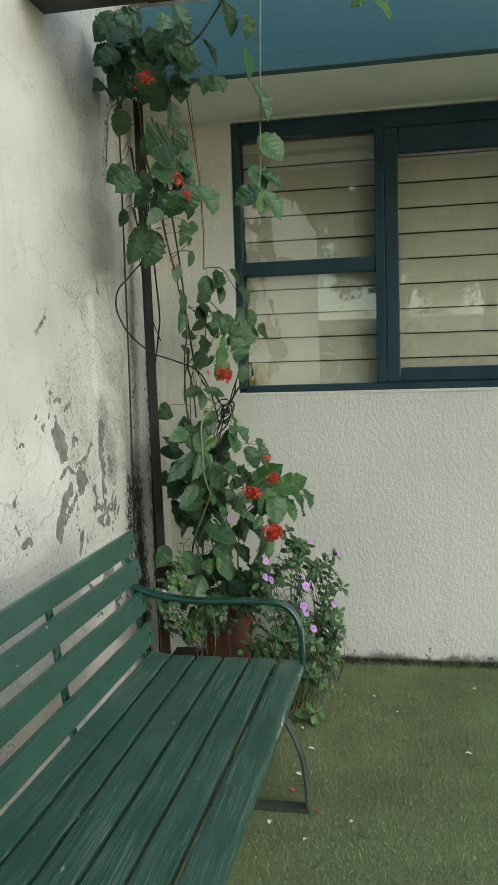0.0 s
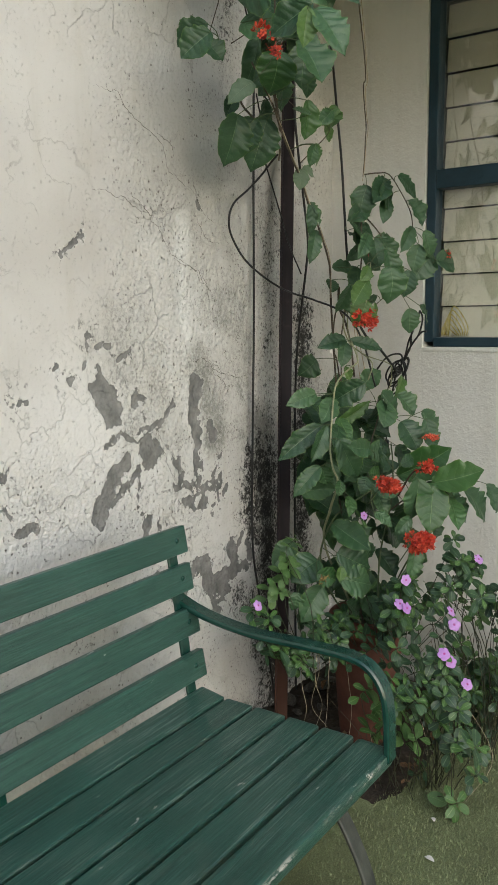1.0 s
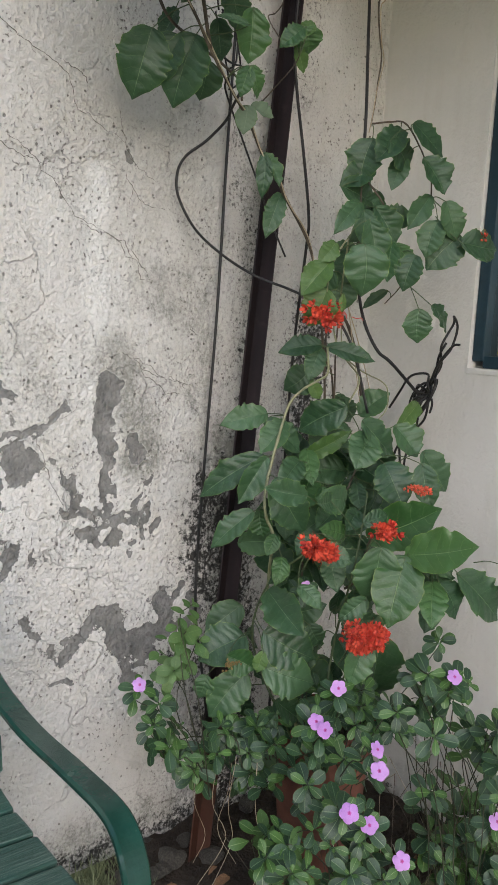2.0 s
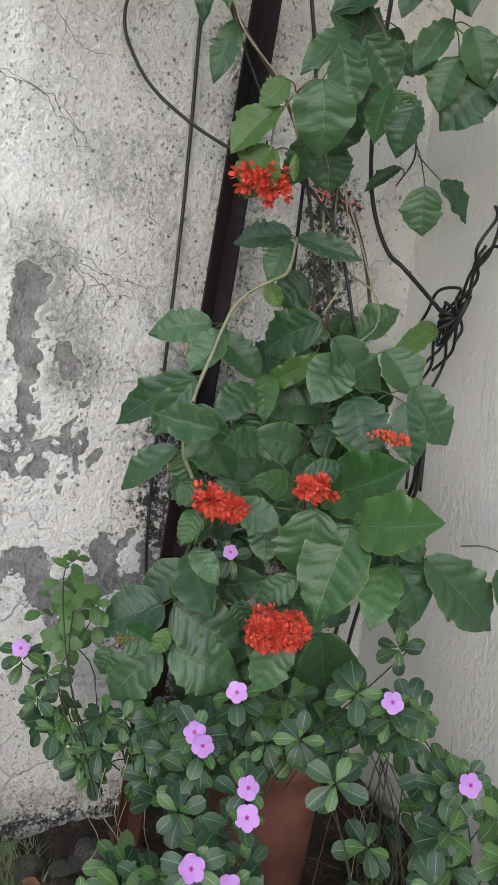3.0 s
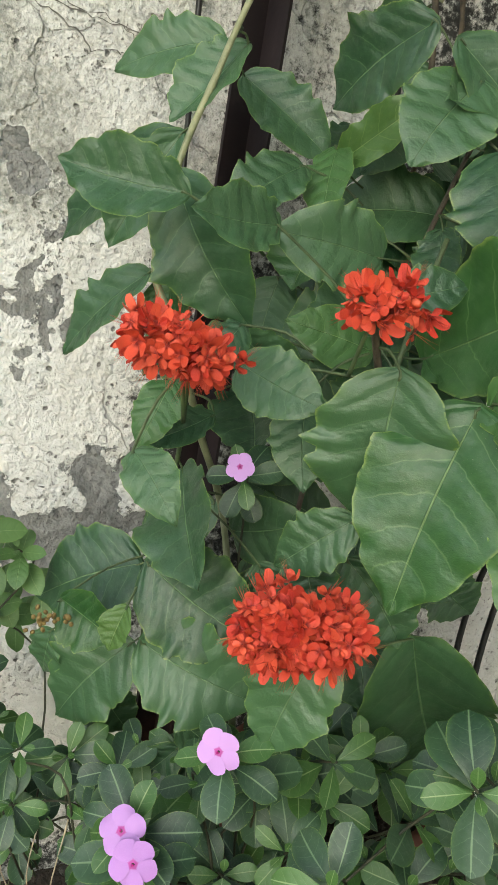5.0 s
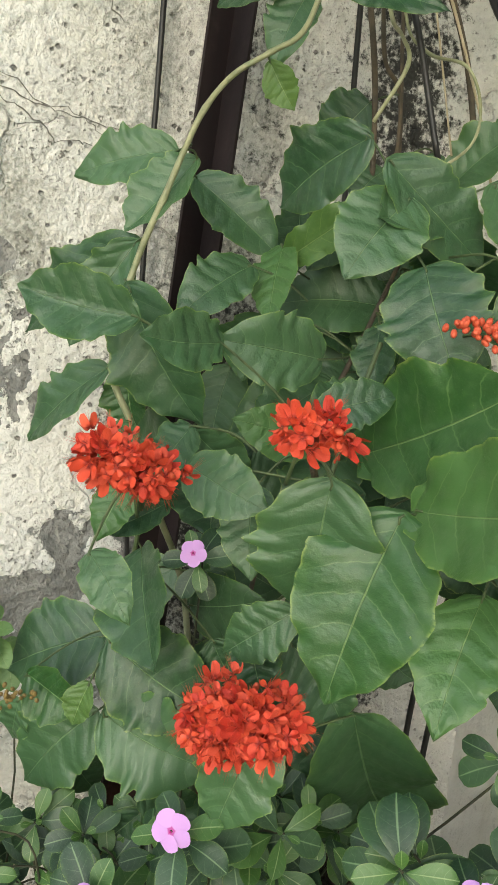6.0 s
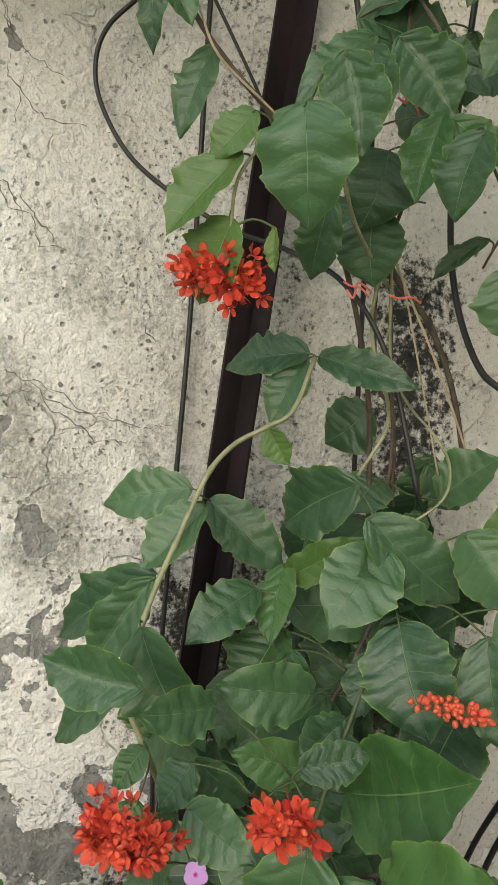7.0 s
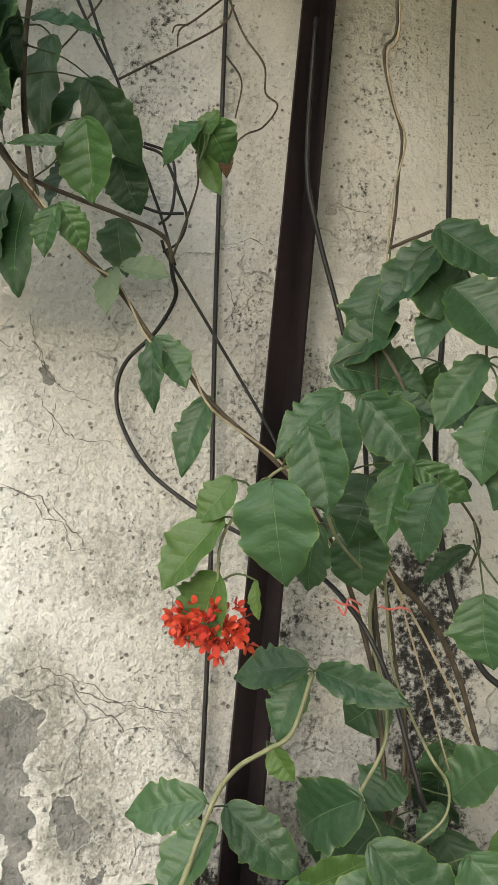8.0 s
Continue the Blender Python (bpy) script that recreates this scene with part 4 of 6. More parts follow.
for pts in ([(0.118, -0.643, 1.910), (0.123, -0.615, 1.894), (0.118, -0.593, 1.843), (0.113, -0.583, 1.814), (0.118, -0.593, 1.779), (0.118, -0.615, 1.763)],
            [(0.118, -0.643, 1.915), (0.113, -0.611, 1.906), (0.118, -0.600, 1.877), (0.123, -0.604, 1.819), (0.118, -0.621, 1.801)],
            [(0.128, -0.665, 1.829), (0.128, -0.621, 1.814), (0.123, -0.588, 1.816)],
            [(0.108, -0.652, 1.911), (0.108, -0.632, 1.856), (0.108, -0.615, 1.808), (0.108, -0.598, 1.748)],
            [(0.128, -0.735, 2.109), (0.128, -0.706, 2.046), (0.128, -0.679, 1.996), (0.118, -0.651, 1.911)],
            [(0.128, -0.719, 2.110), (0.128, -0.698, 2.046), (0.128, -0.683, 2.007)]):
    part("strand", tube_mesh("strand", pts, 0.0022, 0.0020, CABLE, 6, 6), tangle)

# ---- leaves and flowers ----


def leaf_mesh(name, material, ratio=0.56, fold=0.16, curl=0.14, ruffle=0.03, seed=0, widest=0.42, quilt=0.0032, nu=36, nv=10, stalk=0.0, tip=1.0, scallop=0.016):
    """A leaf one metre long along +y, its upper side +z. ratio: its width to its length."""
    rng = random.Random(seed)
    ph = [rng.uniform(0, 6.28) for _ in range(6)]
    lop = rng.uniform(-0.06, 0.06)
    verts, uvs, faces = [], [], []
    for i in range(nu + 1):
        u = i / nu
        k = math.log(0.5) / math.log(widest)
        w = max(math.sin(math.pi * u ** k), 0.0) ** (0.66 if u < widest else 0.76 * tip)
        w = 0.5 * ratio * w * (1 - 0.40 * max(0.0, (u - 0.84) / 0.16) ** 0.7 * min(tip, 1.0))
        for j in range(nv + 1):
            v = 2 * j / nv - 1
            a = abs(v)
            wave = (math.sin((29 if v > 0 else 26) * u + ph[0 if v > 0 else 3] + 1.9 * math.sin(8 * u + ph[4])) + 0.45 * math.sin((61 if v > 0 else 57) * u + ph[2])) * (0.62 + 0.38 * math.sin(11 * u + ph[5]))
            x = w * v * (1 + scallop * wave * a ** 3) + lop * math.sin(math.pi * u) * 0.6
            z = fold * abs(w * v) * 1.6 - curl * (u ** 2) * 0.9 - 0.10 * curl * a * a
            z += ruffle * a ** 1.5 * math.sin((15 if v > 0 else 17) * u + ph[1 if v > 0 else 2]) * math.sin(math.pi * min(1, u * 1.1)) * 0.8
            z += quilt * abs(math.cos(math.pi * (6 * u - (1.75 - 1.1 * u) * a ** 1.35))) * math.sin(math.pi * u) * (1 - a ** 3) + 0.6 * scallop * ratio * wave * a ** 4
            y = u - 0.10 * curl * u * u + 0.03 * a * (1 - u) * (-1 if u < 0.15 else 0.3)
            verts.append((x, y, z))
            uvs.append((u, j / nv))
    for i in range(nu):
        for j in range(nv):
            faces.append((i * (nv + 1) + j, i * (nv + 1) + j + 1, (i + 1) * (nv + 1) + j + 1, (i + 1) * (nv + 1) + j))
    me = raw_mesh(name, verts, faces, material)
    layer = me.uv_layers.new(name="leaf")
    for loop in me.loops:
        layer.data[loop.index].uv = uvs[loop.vertex_index]
    return me


TONES = (LEAF_DARK, LEAF_MID, LEAF_YOUNG, LEAF_PALE)
LEAF_SETS = []
for tone, m in enumerate(TONES):
    LEAF_SETS.append([leaf_mesh("leaf", m, 0.58, 0.14 + 0.09 * (k % 3), (0.14, 0.28, 0.08, 0.36, 0.20, 0.02)[k], 0.022 + 0.010 * (k % 4), 10 * tone + k, 0.42 + 0.03 * (k % 3), tip=1.0, scallop=(0.055, 0.095, 0.075)[k % 3]) for k in range(6)])


def facing(y, n):
    """A turn whose y axis is y and whose z axis lies near n."""
    y = y.normalized()
    x = y.cross(n)
    x = x.normalized() if x.length > 1e-4 else Vector((1, 0, 0))
    z = x.cross(y)
    return Matrix((x, y, z)).transposed().to_4x4()


def add_leaf(vine, base, tip, width, tone, rng, lines=(), name="leaf", up=None):
    b, t = Vector(base), Vector(tip)
    d = t - b
    n = up or Vector((0.74 + rng.uniform(-0.12, 0.12), -0.48 + rng.uniform(-0.30, 0.30), 0.38 + rng.uniform(-0.26, 0.26)))
    kind = rng.choice(LEAF_SETS[tone])
    ln = d.length * 1.04
    width *= 1.10
    m = Matrix.Translation(b) @ facing(d, n) @ Matrix.Diagonal((width / 0.56, ln, 0.5 * (ln + width / 0.56), 1))
    leaf = part(name, kind, vine, "", m)
    if lines:
        near = min((p for line in lines for p in line), key=lambda p: (p - b).length)
        gap = near - b
        if gap.length > 0.004:
            end = near if gap.length < 0.11 else b + gap.normalized() * 0.07 - Vector((0.02, 0, 0.0))
            midp = b.lerp(end, 0.5) - d.normalized() * min(0.2 * gap.length, 0.008)
            stalk = new("leaf_stalk", tube_mesh("leaf_stalk", [end, midp, b, b + d * 0.05], 0.0012, 0.0009, STALK, 5, 3))
            place_under(stalk, leaf)
    return leaf


def leaves(shoot, rows):
    vine, lines = shoot
    rng = random.Random(len(rows) + int(1000 * rows[0][2]))
    for bx, by, bz, tx, ty, tz, w, tone in rows:
        add_leaf(vine, (bx, by, bz), (tx, ty, tz), w, int(tone), rng, lines)


def stem(vine, pts, r0, r1, material, name="stem", knobs=0.15):
    part(name, tube_mesh(name, pts, r0, r1, material, 6, 6, knobs), vine)
    return spline(pts, 6)


low_vine = thing("glory_bower_vine", (0.36, -0.52, 0.36), "potted climbing shrub with large glossy leaves and orange-red flower clusters", "climbing plant")
mid_vine = thing("glory_bower_vine", (0.30, -0.42, 0.95), "climber tied to the post with pink twine, dark wavy leaves", "climbing plant")
top_vine = thing("glory_bower_vine", (0.12, -0.60, 1.55), "leafy climber spreading from the post top over the old wall", "climbing plant")

s_climb = [stem(low_vine, [(0.38, -0.54, 0.42), (0.260, -0.535, 0.632), (0.300, -0.579, 0.759), (0.340, -0.610, 0.846), (0.335, -0.628, 0.889), (0.325, -0.626, 0.930), (0.320, -0.616, 0.967), (0.315, -0.602, 1.007), (0.310, -0.587, 1.041), (0.305, -0.569, 1.085), (0.305, -0.553, 1.120), (0.318, -0.533, 1.147), (0.330, -0.505, 1.166), (0.335, -0.480, 1.184), (0.300, -0.451, 1.236)], 0.0037, 0.0024, GREEN_STEM)]
s_inner = [stem(low_vine, [(0.394, -0.532, 0.378), (0.325, -0.495, 0.600), (0.246, -0.430, 0.799), (0.215, -0.370, 0.967), (0.200, -0.320, 1.096), (0.205, -0.330, 1.243), (0.235, -0.352, 1.35)], 0.0028, 0.002, BARK),
           stem(low_vine, [(0.305, -0.465, 0.779), (0.335, -0.413, 0.898), (0.355, -0.373, 1.017)], 0.003, 0.002, BARK)]
s_flower = [stem(low_vine, [(0.433, -0.529, 0.378), (0.414, -0.489, 0.600), (0.443, -0.475, 0.779), (0.433, -0.445, 0.878), (0.414, -0.417, 0.938)], 0.0030, 0.002, STALK),
            stem(low_vine, [(0.463, -0.473, 0.799), (0.522, -0.516, 0.877), (0.557, -0.533, 0.892)], 0.003, 0.002, BARK),
            stem(low_vine, [(0.424, -0.477, 0.739), (0.492, -0.423, 0.800), (0.561, -0.400, 0.820), (0.611, -0.378, 0.831)], 0.0026, 0.0015, BARK)]
s_low = [stem(low_vine, [(0.433, -0.539, 0.357), (0.463, -0.535, 0.497), (0.522, -0.549, 0.627), (0.566, -0.559, 0.686)], 0.0028, 0.0020, STALK),
         stem(low_vine, [(0.38, -0.54, 0.38), (0.29, -0.57, 0.52), (0.28, -0.60, 0.63), (0.33, -0.60, 0.75), (0.45, -0.62, 0.84)], 0.0030, 0.0020, STALK)]
s_upper = [stem(mid_vine, [(0.200, -0.313, 1.065), (0.180, -0.312, 1.173), (0.180, -0.336, 1.214), (0.200, -0.352, 1.331), (0.270, -0.353, 1.416), (0.290, -0.367, 1.493), (0.290, -0.371, 1.552), (0.290, -0.370, 1.611), (0.290, -0.357, 1.693)], 0.0026, 0.0020, BARK),
           stem(mid_vine, [(0.230, -0.350, 1.32), (0.300, -0.420, 1.378), (0.340, -0.454, 1.439), (0.380, -0.497, 1.454), (0.400, -0.556, 1.392), (0.400, -0.564, 1.332)], 0.0022, 0.0015, GREEN_STEM)]
s_window = [stem(mid_vine, [(0.290, -0.353, 1.720), (0.320, -0.329, 1.724), (0.350, -0.314, 1.719), (0.380, -0.300, 1.672), (0.410, -0.292, 1.610), (0.420, -0.295, 1.561)], 0.0022, 0.0014, BARK),
            stem(mid_vine, [(0.290, -0.370, 1.611), (0.350, -0.356, 1.536), (0.380, -0.358, 1.459), (0.380, -0.320, 1.433), (0.340, -0.274, 1.385), (0.290, -0.268, 1.342)], 0.0020, 0.0013, BARK)]
stem(mid_vine, [(0.24, -0.36, 2.42), (0.280, -0.335, 2.038), (0.285, -0.354, 1.968), (0.285, -0.346, 1.911), (0.285, -0.334, 1.862), (0.285, -0.339, 1.812), (0.285, -0.344, 1.763), (0.285, -0.352, 1.715)], 0.0020, 0.0017, BARK)
stem(mid_vine, [(0.25, -0.35, 2.42), (0.285, -0.333, 2.028), (0.290, -0.352, 1.958), (0.290, -0.343, 1.894), (0.290, -0.331, 1.853), (0.290, -0.345, 1.796), (0.290, -0.354, 1.734), (0.285, -0.356, 1.701)], 0.0013, 0.0011, CORD_PALE)
s_top = [stem(top_vine, [(0.20, -0.34, 1.02), (0.19, -0.35, 1.20), (0.205, -0.400, 1.36), (0.235, -0.465, 1.455), (0.256, -0.556, 1.534), (0.256, -0.588, 1.573), (0.256, -0.628, 1.612), (0.256, -0.665, 1.665), (0.256, -0.708, 1.710), (0.256, -0.767, 1.775), (0.256, -0.806, 1.828), (0.236, -0.868, 1.917)], 0.0032, 0.0026, BARK),
         stem(top_vine, [(0.256, -0.767, 1.775), (0.236, -0.785, 1.913), (0.197, -0.786, 2.066), (0.177, -0.765, 2.219), (0.148, -0.704, 2.389)], 0.004, 0.003, BARK),
         stem(top_vine, [(0.217, -0.605, 1.722), (0.276, -0.580, 1.782), (0.295, -0.579, 1.802)], 0.0015, 0.001, BARK),
         stem(top_vine, [(0.217, -0.786, 1.984), (0.276, -0.803, 1.966), (0.335, -0.841, 1.969), (0.355, -0.903, 1.952)], 0.003, 0.002, BARK)]
s_crown = [stem(top_vine, [(0.15, -0.72, 2.37), (0.25, -0.80, 2.39), (0.36, -0.98, 2.36), (0.45, -1.08, 2.30), (0.60, -1.25, 2.36), (0.72, -1.40, 2.42)], 0.004, 0.003, BARK),
           stem(top_vine, [(0.25, -0.75, 2.38), (0.33, -0.95, 2.25), (0.35, -0.95, 2.05), (0.35, -0.94, 1.9)], 0.003, 0.002, BARK)]
s_crown_b = [stem(top_vine, [(0.06, -0.56, 2.37), (0.12, -0.64, 2.38), (0.15, -0.80, 2.40), (0.22, -0.95, 2.36)], 0.003, 0.002, BARK)]
s_hang = [stem(top_vine, [(0.72, -1.40, 2.42), (0.71, -1.40, 2.2), (0.70, -1.38, 2.0), (0.695, -1.37, 1.85), (0.69, -1.40, 1.78)], 0.0017, 0.0012, GREEN_STEM),
          stem(top_vine, [(0.72, -1.40, 2.42), (0.9, -1.40, 2.40), (1.0, -1.40, 2.23)], 0.002, 0.0012, GREEN_STEM)]
for pts, r, m in (([(0.158, -0.826, 1.883), (0.158, -0.794, 1.844), (0.158, -0.721, 1.814), (0.158, -0.668, 1.795), (0.158, -0.615, 1.770), (0.148, -0.602, 1.738)], 0.0032, BARK),
                  ([(0.049, -0.681, 2.043), (0.049, -0.617, 2.082), (0.049, -0.532, 2.137), (0.049, -0.512, 2.172)], 0.0018, BARK),
                  ([(0.049, -0.522, 2.187), (0.049, -0.569, 2.145), (0.049, -0.593, 2.126), (0.049, -0.596, 2.100)], 0.0016, BARK),
                  ([(0.049, -0.581, 2.135), (0.059, -0.599, 2.126), (0.059, -0.604, 2.114)], 0.0013, BARK),
                  ([(0.079, -0.522, 2.160), (0.069, -0.499, 2.112), (0.079, -0.471, 2.063), (0.079, -0.469, 2.020), (0.089, -0.453, 1.996), (0.089, -0.474, 1.963), (0.099, -0.503, 1.943), (0.197, -0.545, 1.861)], 0.0016, BARK),
                  ([(0.079, -0.526, 2.072), (0.079, -0.504, 2.035), (0.079, -0.513, 1.979)], 0.0014, BARK)):
    stem(top_vine, pts, r, r * 0.8, m, "twig")
stem(top_vine, [(0.208, -0.405, 1.365), (0.240, -0.470, 1.465), (0.264, -0.559, 1.529), (0.258, -0.586, 1.583), (0.264, -0.632, 1.608), (0.258, -0.668, 1.675), (0.264, -0.712, 1.705), (0.258, -0.770, 1.785), (0.256, -0.847, 1.875)], 0.0014, 0.0012, CORD_PALE, "tendril")
for pts, r, m in (([(0.246, -0.361, 1.376), (0.246, -0.348, 1.343), (0.246, -0.294, 1.242), (0.246, -0.244, 1.134), (0.246, -0.228, 1.084)], 0.0016, CORD_PALE),
                  ([(0.246, -0.340, 1.329), (0.246, -0.310, 1.224), (0.246, -0.279, 1.111)], 0.0012, CORD_PALE),
                  ([(0.235, -0.355, 1.36), (0.230, -0.367, 1.287), (0.250, -0.363, 1.229), (0.280, -0.364, 1.206), (0.335, -0.382, 1.170), (0.335, -0.409, 1.121)], 0.0024, GREEN_STEM),
                  ([(0.235, -0.350, 1.35), (0.240, -0.344, 1.236), (0.290, -0.341, 1.193), (0.374, -0.347, 1.167), (0.374, -0.329, 1.137), (0.374, -0.334, 1.105), (0.374, -0.371, 1.077)], 0.0017, GREEN_STEM),
                  ([(0.217, -0.372, 1.396), (0.197, -0.328, 1.335), (0.197, -0.282, 1.284), (0.197, -0.246, 1.209), (0.197, -0.221, 1.116)], 0.0042, BARK)):
    stem(mid_vine, pts, r, r * 0.8, m, "tendril")
s_wall = [stem(top_vine, [(0.06, -0.56, 2.33), (0.03, -0.66, 2.26), (0.04, -0.72, 2.15), (0.06, -0.80, 2.03)], 0.002, 0.0013, BARK)]
climbing_shoot, inner_shoot, flowering_shoot, low_shoot = (low_vine, s_climb), (low_vine, s_inner), (low_vine, s_flower), (low_vine, s_low)
upper_shoot, window_shoot, crown_shoot = (mid_vine, s_upper), (mid_vine, s_window), (top_vine, s_crown)
top_shoot, side_shoot, side_shoot_b = (top_vine, s_top), (top_vine, s_top), (top_vine, s_top)
hanging_shoot, wall_shoot = (top_vine, s_hang), (top_vine, s_wall)
leaves(climbing_shoot, [
    (0.244, -0.564, 1.089, 0.221, -0.660, 1.071, 0.050, 0),
    (0.292, -0.555, 1.079, 0.292, -0.615, 1.016, 0.052, 0),
    (0.205, -0.535, 1.069, 0.263, -0.460, 1.011, 0.053, 0),
    (0.283, -0.603, 1.005, 0.215, -0.712, 0.919, 0.054, 0),
    (0.302, -0.607, 1.005, 0.292, -0.664, 0.913, 0.048, 0),
    (0.351, -0.620, 0.970, 0.393, -0.572, 0.860, 0.070, 0),
    (0.292, -0.628, 0.891, 0.262, -0.712, 0.825, 0.046, 0),
    (0.292, -0.610, 0.891, 0.302, -0.603, 0.839, 0.044, 1),
    (0.283, -0.454, 1.241, 0.249, -0.538, 1.232, 0.045, 0),
    (0.283, -0.457, 1.233, 0.302, -0.497, 1.173, 0.042, 0),
    (0.292, -0.443, 1.238, 0.371, -0.374, 1.220, 0.036, 0),
    (0.302, -0.497, 1.164, 0.312, -0.476, 1.127, 0.027, 2),
])
leaves(climbing_shoot, [
    (0.351, -0.612, 0.853, 0.361, -0.640, 0.818, 0.029, 1),
    (0.380, -0.619, 0.815, 0.409, -0.650, 0.778, 0.034, 1),
    (0.351, -0.577, 0.781, 0.371, -0.640, 0.762, 0.029, 0),
])
leaves(inner_shoot, [
    (0.283, -0.495, 0.990, 0.322, -0.569, 0.957, 0.051, 0),
    (0.263, -0.458, 1.011, 0.322, -0.491, 0.949, 0.041, 1),
    (0.263, -0.455, 0.997, 0.349, -0.417, 1.055, 0.036, 2),
    (0.322, -0.404, 1.110, 0.244, -0.470, 1.048, 0.069, 0),
    (0.107, -0.315, 1.176, 0.098, -0.371, 1.134, 0.070, 0),
    (0.390, -0.393, 1.056, 0.419, -0.455, 0.998, 0.068, 0),
    (0.380, -0.411, 1.085, 0.407, -0.316, 1.012, 0.061, 0),
    (0.390, -0.317, 1.074, 0.429, -0.281, 1.011, 0.065, 0),
    (0.244, -0.274, 1.082, 0.292, -0.231, 1.137, 0.057, 0),
    (0.439, -0.398, 1.002, 0.505, -0.401, 0.933, 0.075, 0),
    (0.488, -0.337, 1.005, 0.526, -0.338, 0.921, 0.052, 0),
    (0.234, -0.354, 0.943, 0.244, -0.440, 0.949, 0.058, 0),
])
leaves(inner_shoot, [
    (0.283, -0.462, 0.945, 0.312, -0.505, 0.888, 0.070, 1),
    (0.322, -0.462, 0.936, 0.341, -0.470, 0.891, 0.038, 1),
    (0.302, -0.383, 0.890, 0.332, -0.459, 0.853, 0.065, 0),
    (0.361, -0.394, 0.946, 0.390, -0.407, 0.896, 0.036, 0),
    (0.263, -0.502, 0.892, 0.292, -0.529, 0.824, 0.050, 0),
    (0.195, -0.326, 1.096, 0.215, -0.366, 1.069, 0.058, 0),
    (0.175, -0.375, 0.958, 0.195, -0.341, 0.894, 0.067, 0),
    (0.273, -0.298, 1.015, 0.312, -0.286, 0.973, 0.055, 0),
    (0.390, -0.321, 0.917, 0.409, -0.309, 0.884, 0.043, 0),
])
leaves(flowering_shoot, [
    (0.449, -0.440, 0.851, 0.585, -0.396, 0.933, 0.085, 1),
    (0.556, -0.446, 0.840, 0.682, -0.403, 0.882, 0.078, 1),
    (0.561, -0.458, 0.839, 0.585, -0.518, 0.718, 0.089, 1),
    (0.536, -0.502, 0.856, 0.541, -0.515, 0.743, 0.085, 0),
    (0.595, -0.409, 0.791, 0.648, -0.466, 0.734, 0.053, 1),
    (0.605, -0.402, 0.790, 0.653, -0.377, 0.736, 0.061, 0),
    (0.566, -0.377, 0.783, 0.605, -0.353, 0.793, 0.026, 0),
    (0.439, -0.581, 0.841, 0.497, -0.538, 0.825, 0.045, 0),
    (0.409, -0.573, 0.865, 0.419, -0.611, 0.838, 0.040, 0),
    (0.380, -0.566, 0.854, 0.400, -0.520, 0.815, 0.045, 0),
    (0.400, -0.461, 0.847, 0.409, -0.534, 0.870, 0.043, 1),
    (0.400, -0.427, 0.897, 0.419, -0.473, 0.865, 0.041, 0),
])
leaves(flowering_shoot, [
    (0.517, -0.512, 0.750, 0.505, -0.565, 0.710, 0.039, 0),
    (0.497, -0.538, 0.721, 0.517, -0.533, 0.679, 0.038, 0),
    (0.488, -0.502, 0.708, 0.507, -0.461, 0.645, 0.055, 0),
    (0.488, -0.372, 0.783, 0.507, -0.346, 0.752, 0.044, 0),
    (0.390, -0.343, 0.799, 0.409, -0.386, 0.787, 0.038, 0),
    (0.429, -0.466, 0.702, 0.449, -0.404, 0.636, 0.059, 0),
    (0.410, -0.378, 0.652, 0.429, -0.350, 0.621, 0.048, 0),
    (0.468, -0.312, 1.026, 0.507, -0.252, 0.947, 0.066, 0),
    (0.351, -0.193, 1.120, 0.390, -0.291, 1.068, 0.036, 2),
    (0.507, -0.299, 0.698, 0.526, -0.324, 0.648, 0.046, 0),
    (0.624, -0.366, 0.807, 0.682, -0.257, 0.713, 0.076, 0),
    (0.643, -0.229, 0.807, 0.682, -0.240, 0.731, 0.070, 0),
])
leaves(low_shoot, [
    (0.283, -0.622, 0.617, 0.263, -0.722, 0.584, 0.086, 0),
    (0.317, -0.594, 0.723, 0.437, -0.607, 0.671, 0.068, 0),
    (0.351, -0.627, 0.649, 0.419, -0.542, 0.596, 0.088, 0),
    (0.322, -0.698, 0.604, 0.361, -0.658, 0.580, 0.052, 1),
    (0.371, -0.645, 0.619, 0.375, -0.662, 0.580, 0.027, 2),
    (0.302, -0.630, 0.544, 0.292, -0.709, 0.461, 0.075, 0),
    (0.361, -0.631, 0.579, 0.436, -0.552, 0.552, 0.081, 0),
    (0.507, -0.450, 0.650, 0.429, -0.341, 0.426, 0.108, 0),
    (0.263, -0.704, 0.541, 0.263, -0.725, 0.493, 0.039, 0),
    (0.234, -0.651, 0.454, 0.244, -0.621, 0.402, 0.048, 0),
    (0.390, -0.539, 0.662, 0.409, -0.516, 0.617, 0.043, 0),
    (0.292, -0.527, 0.682, 0.312, -0.507, 0.654, 0.043, 0),
])
leaves(low_shoot, [
    (0.390, -0.449, 0.684, 0.409, -0.432, 0.655, 0.039, 0),
])
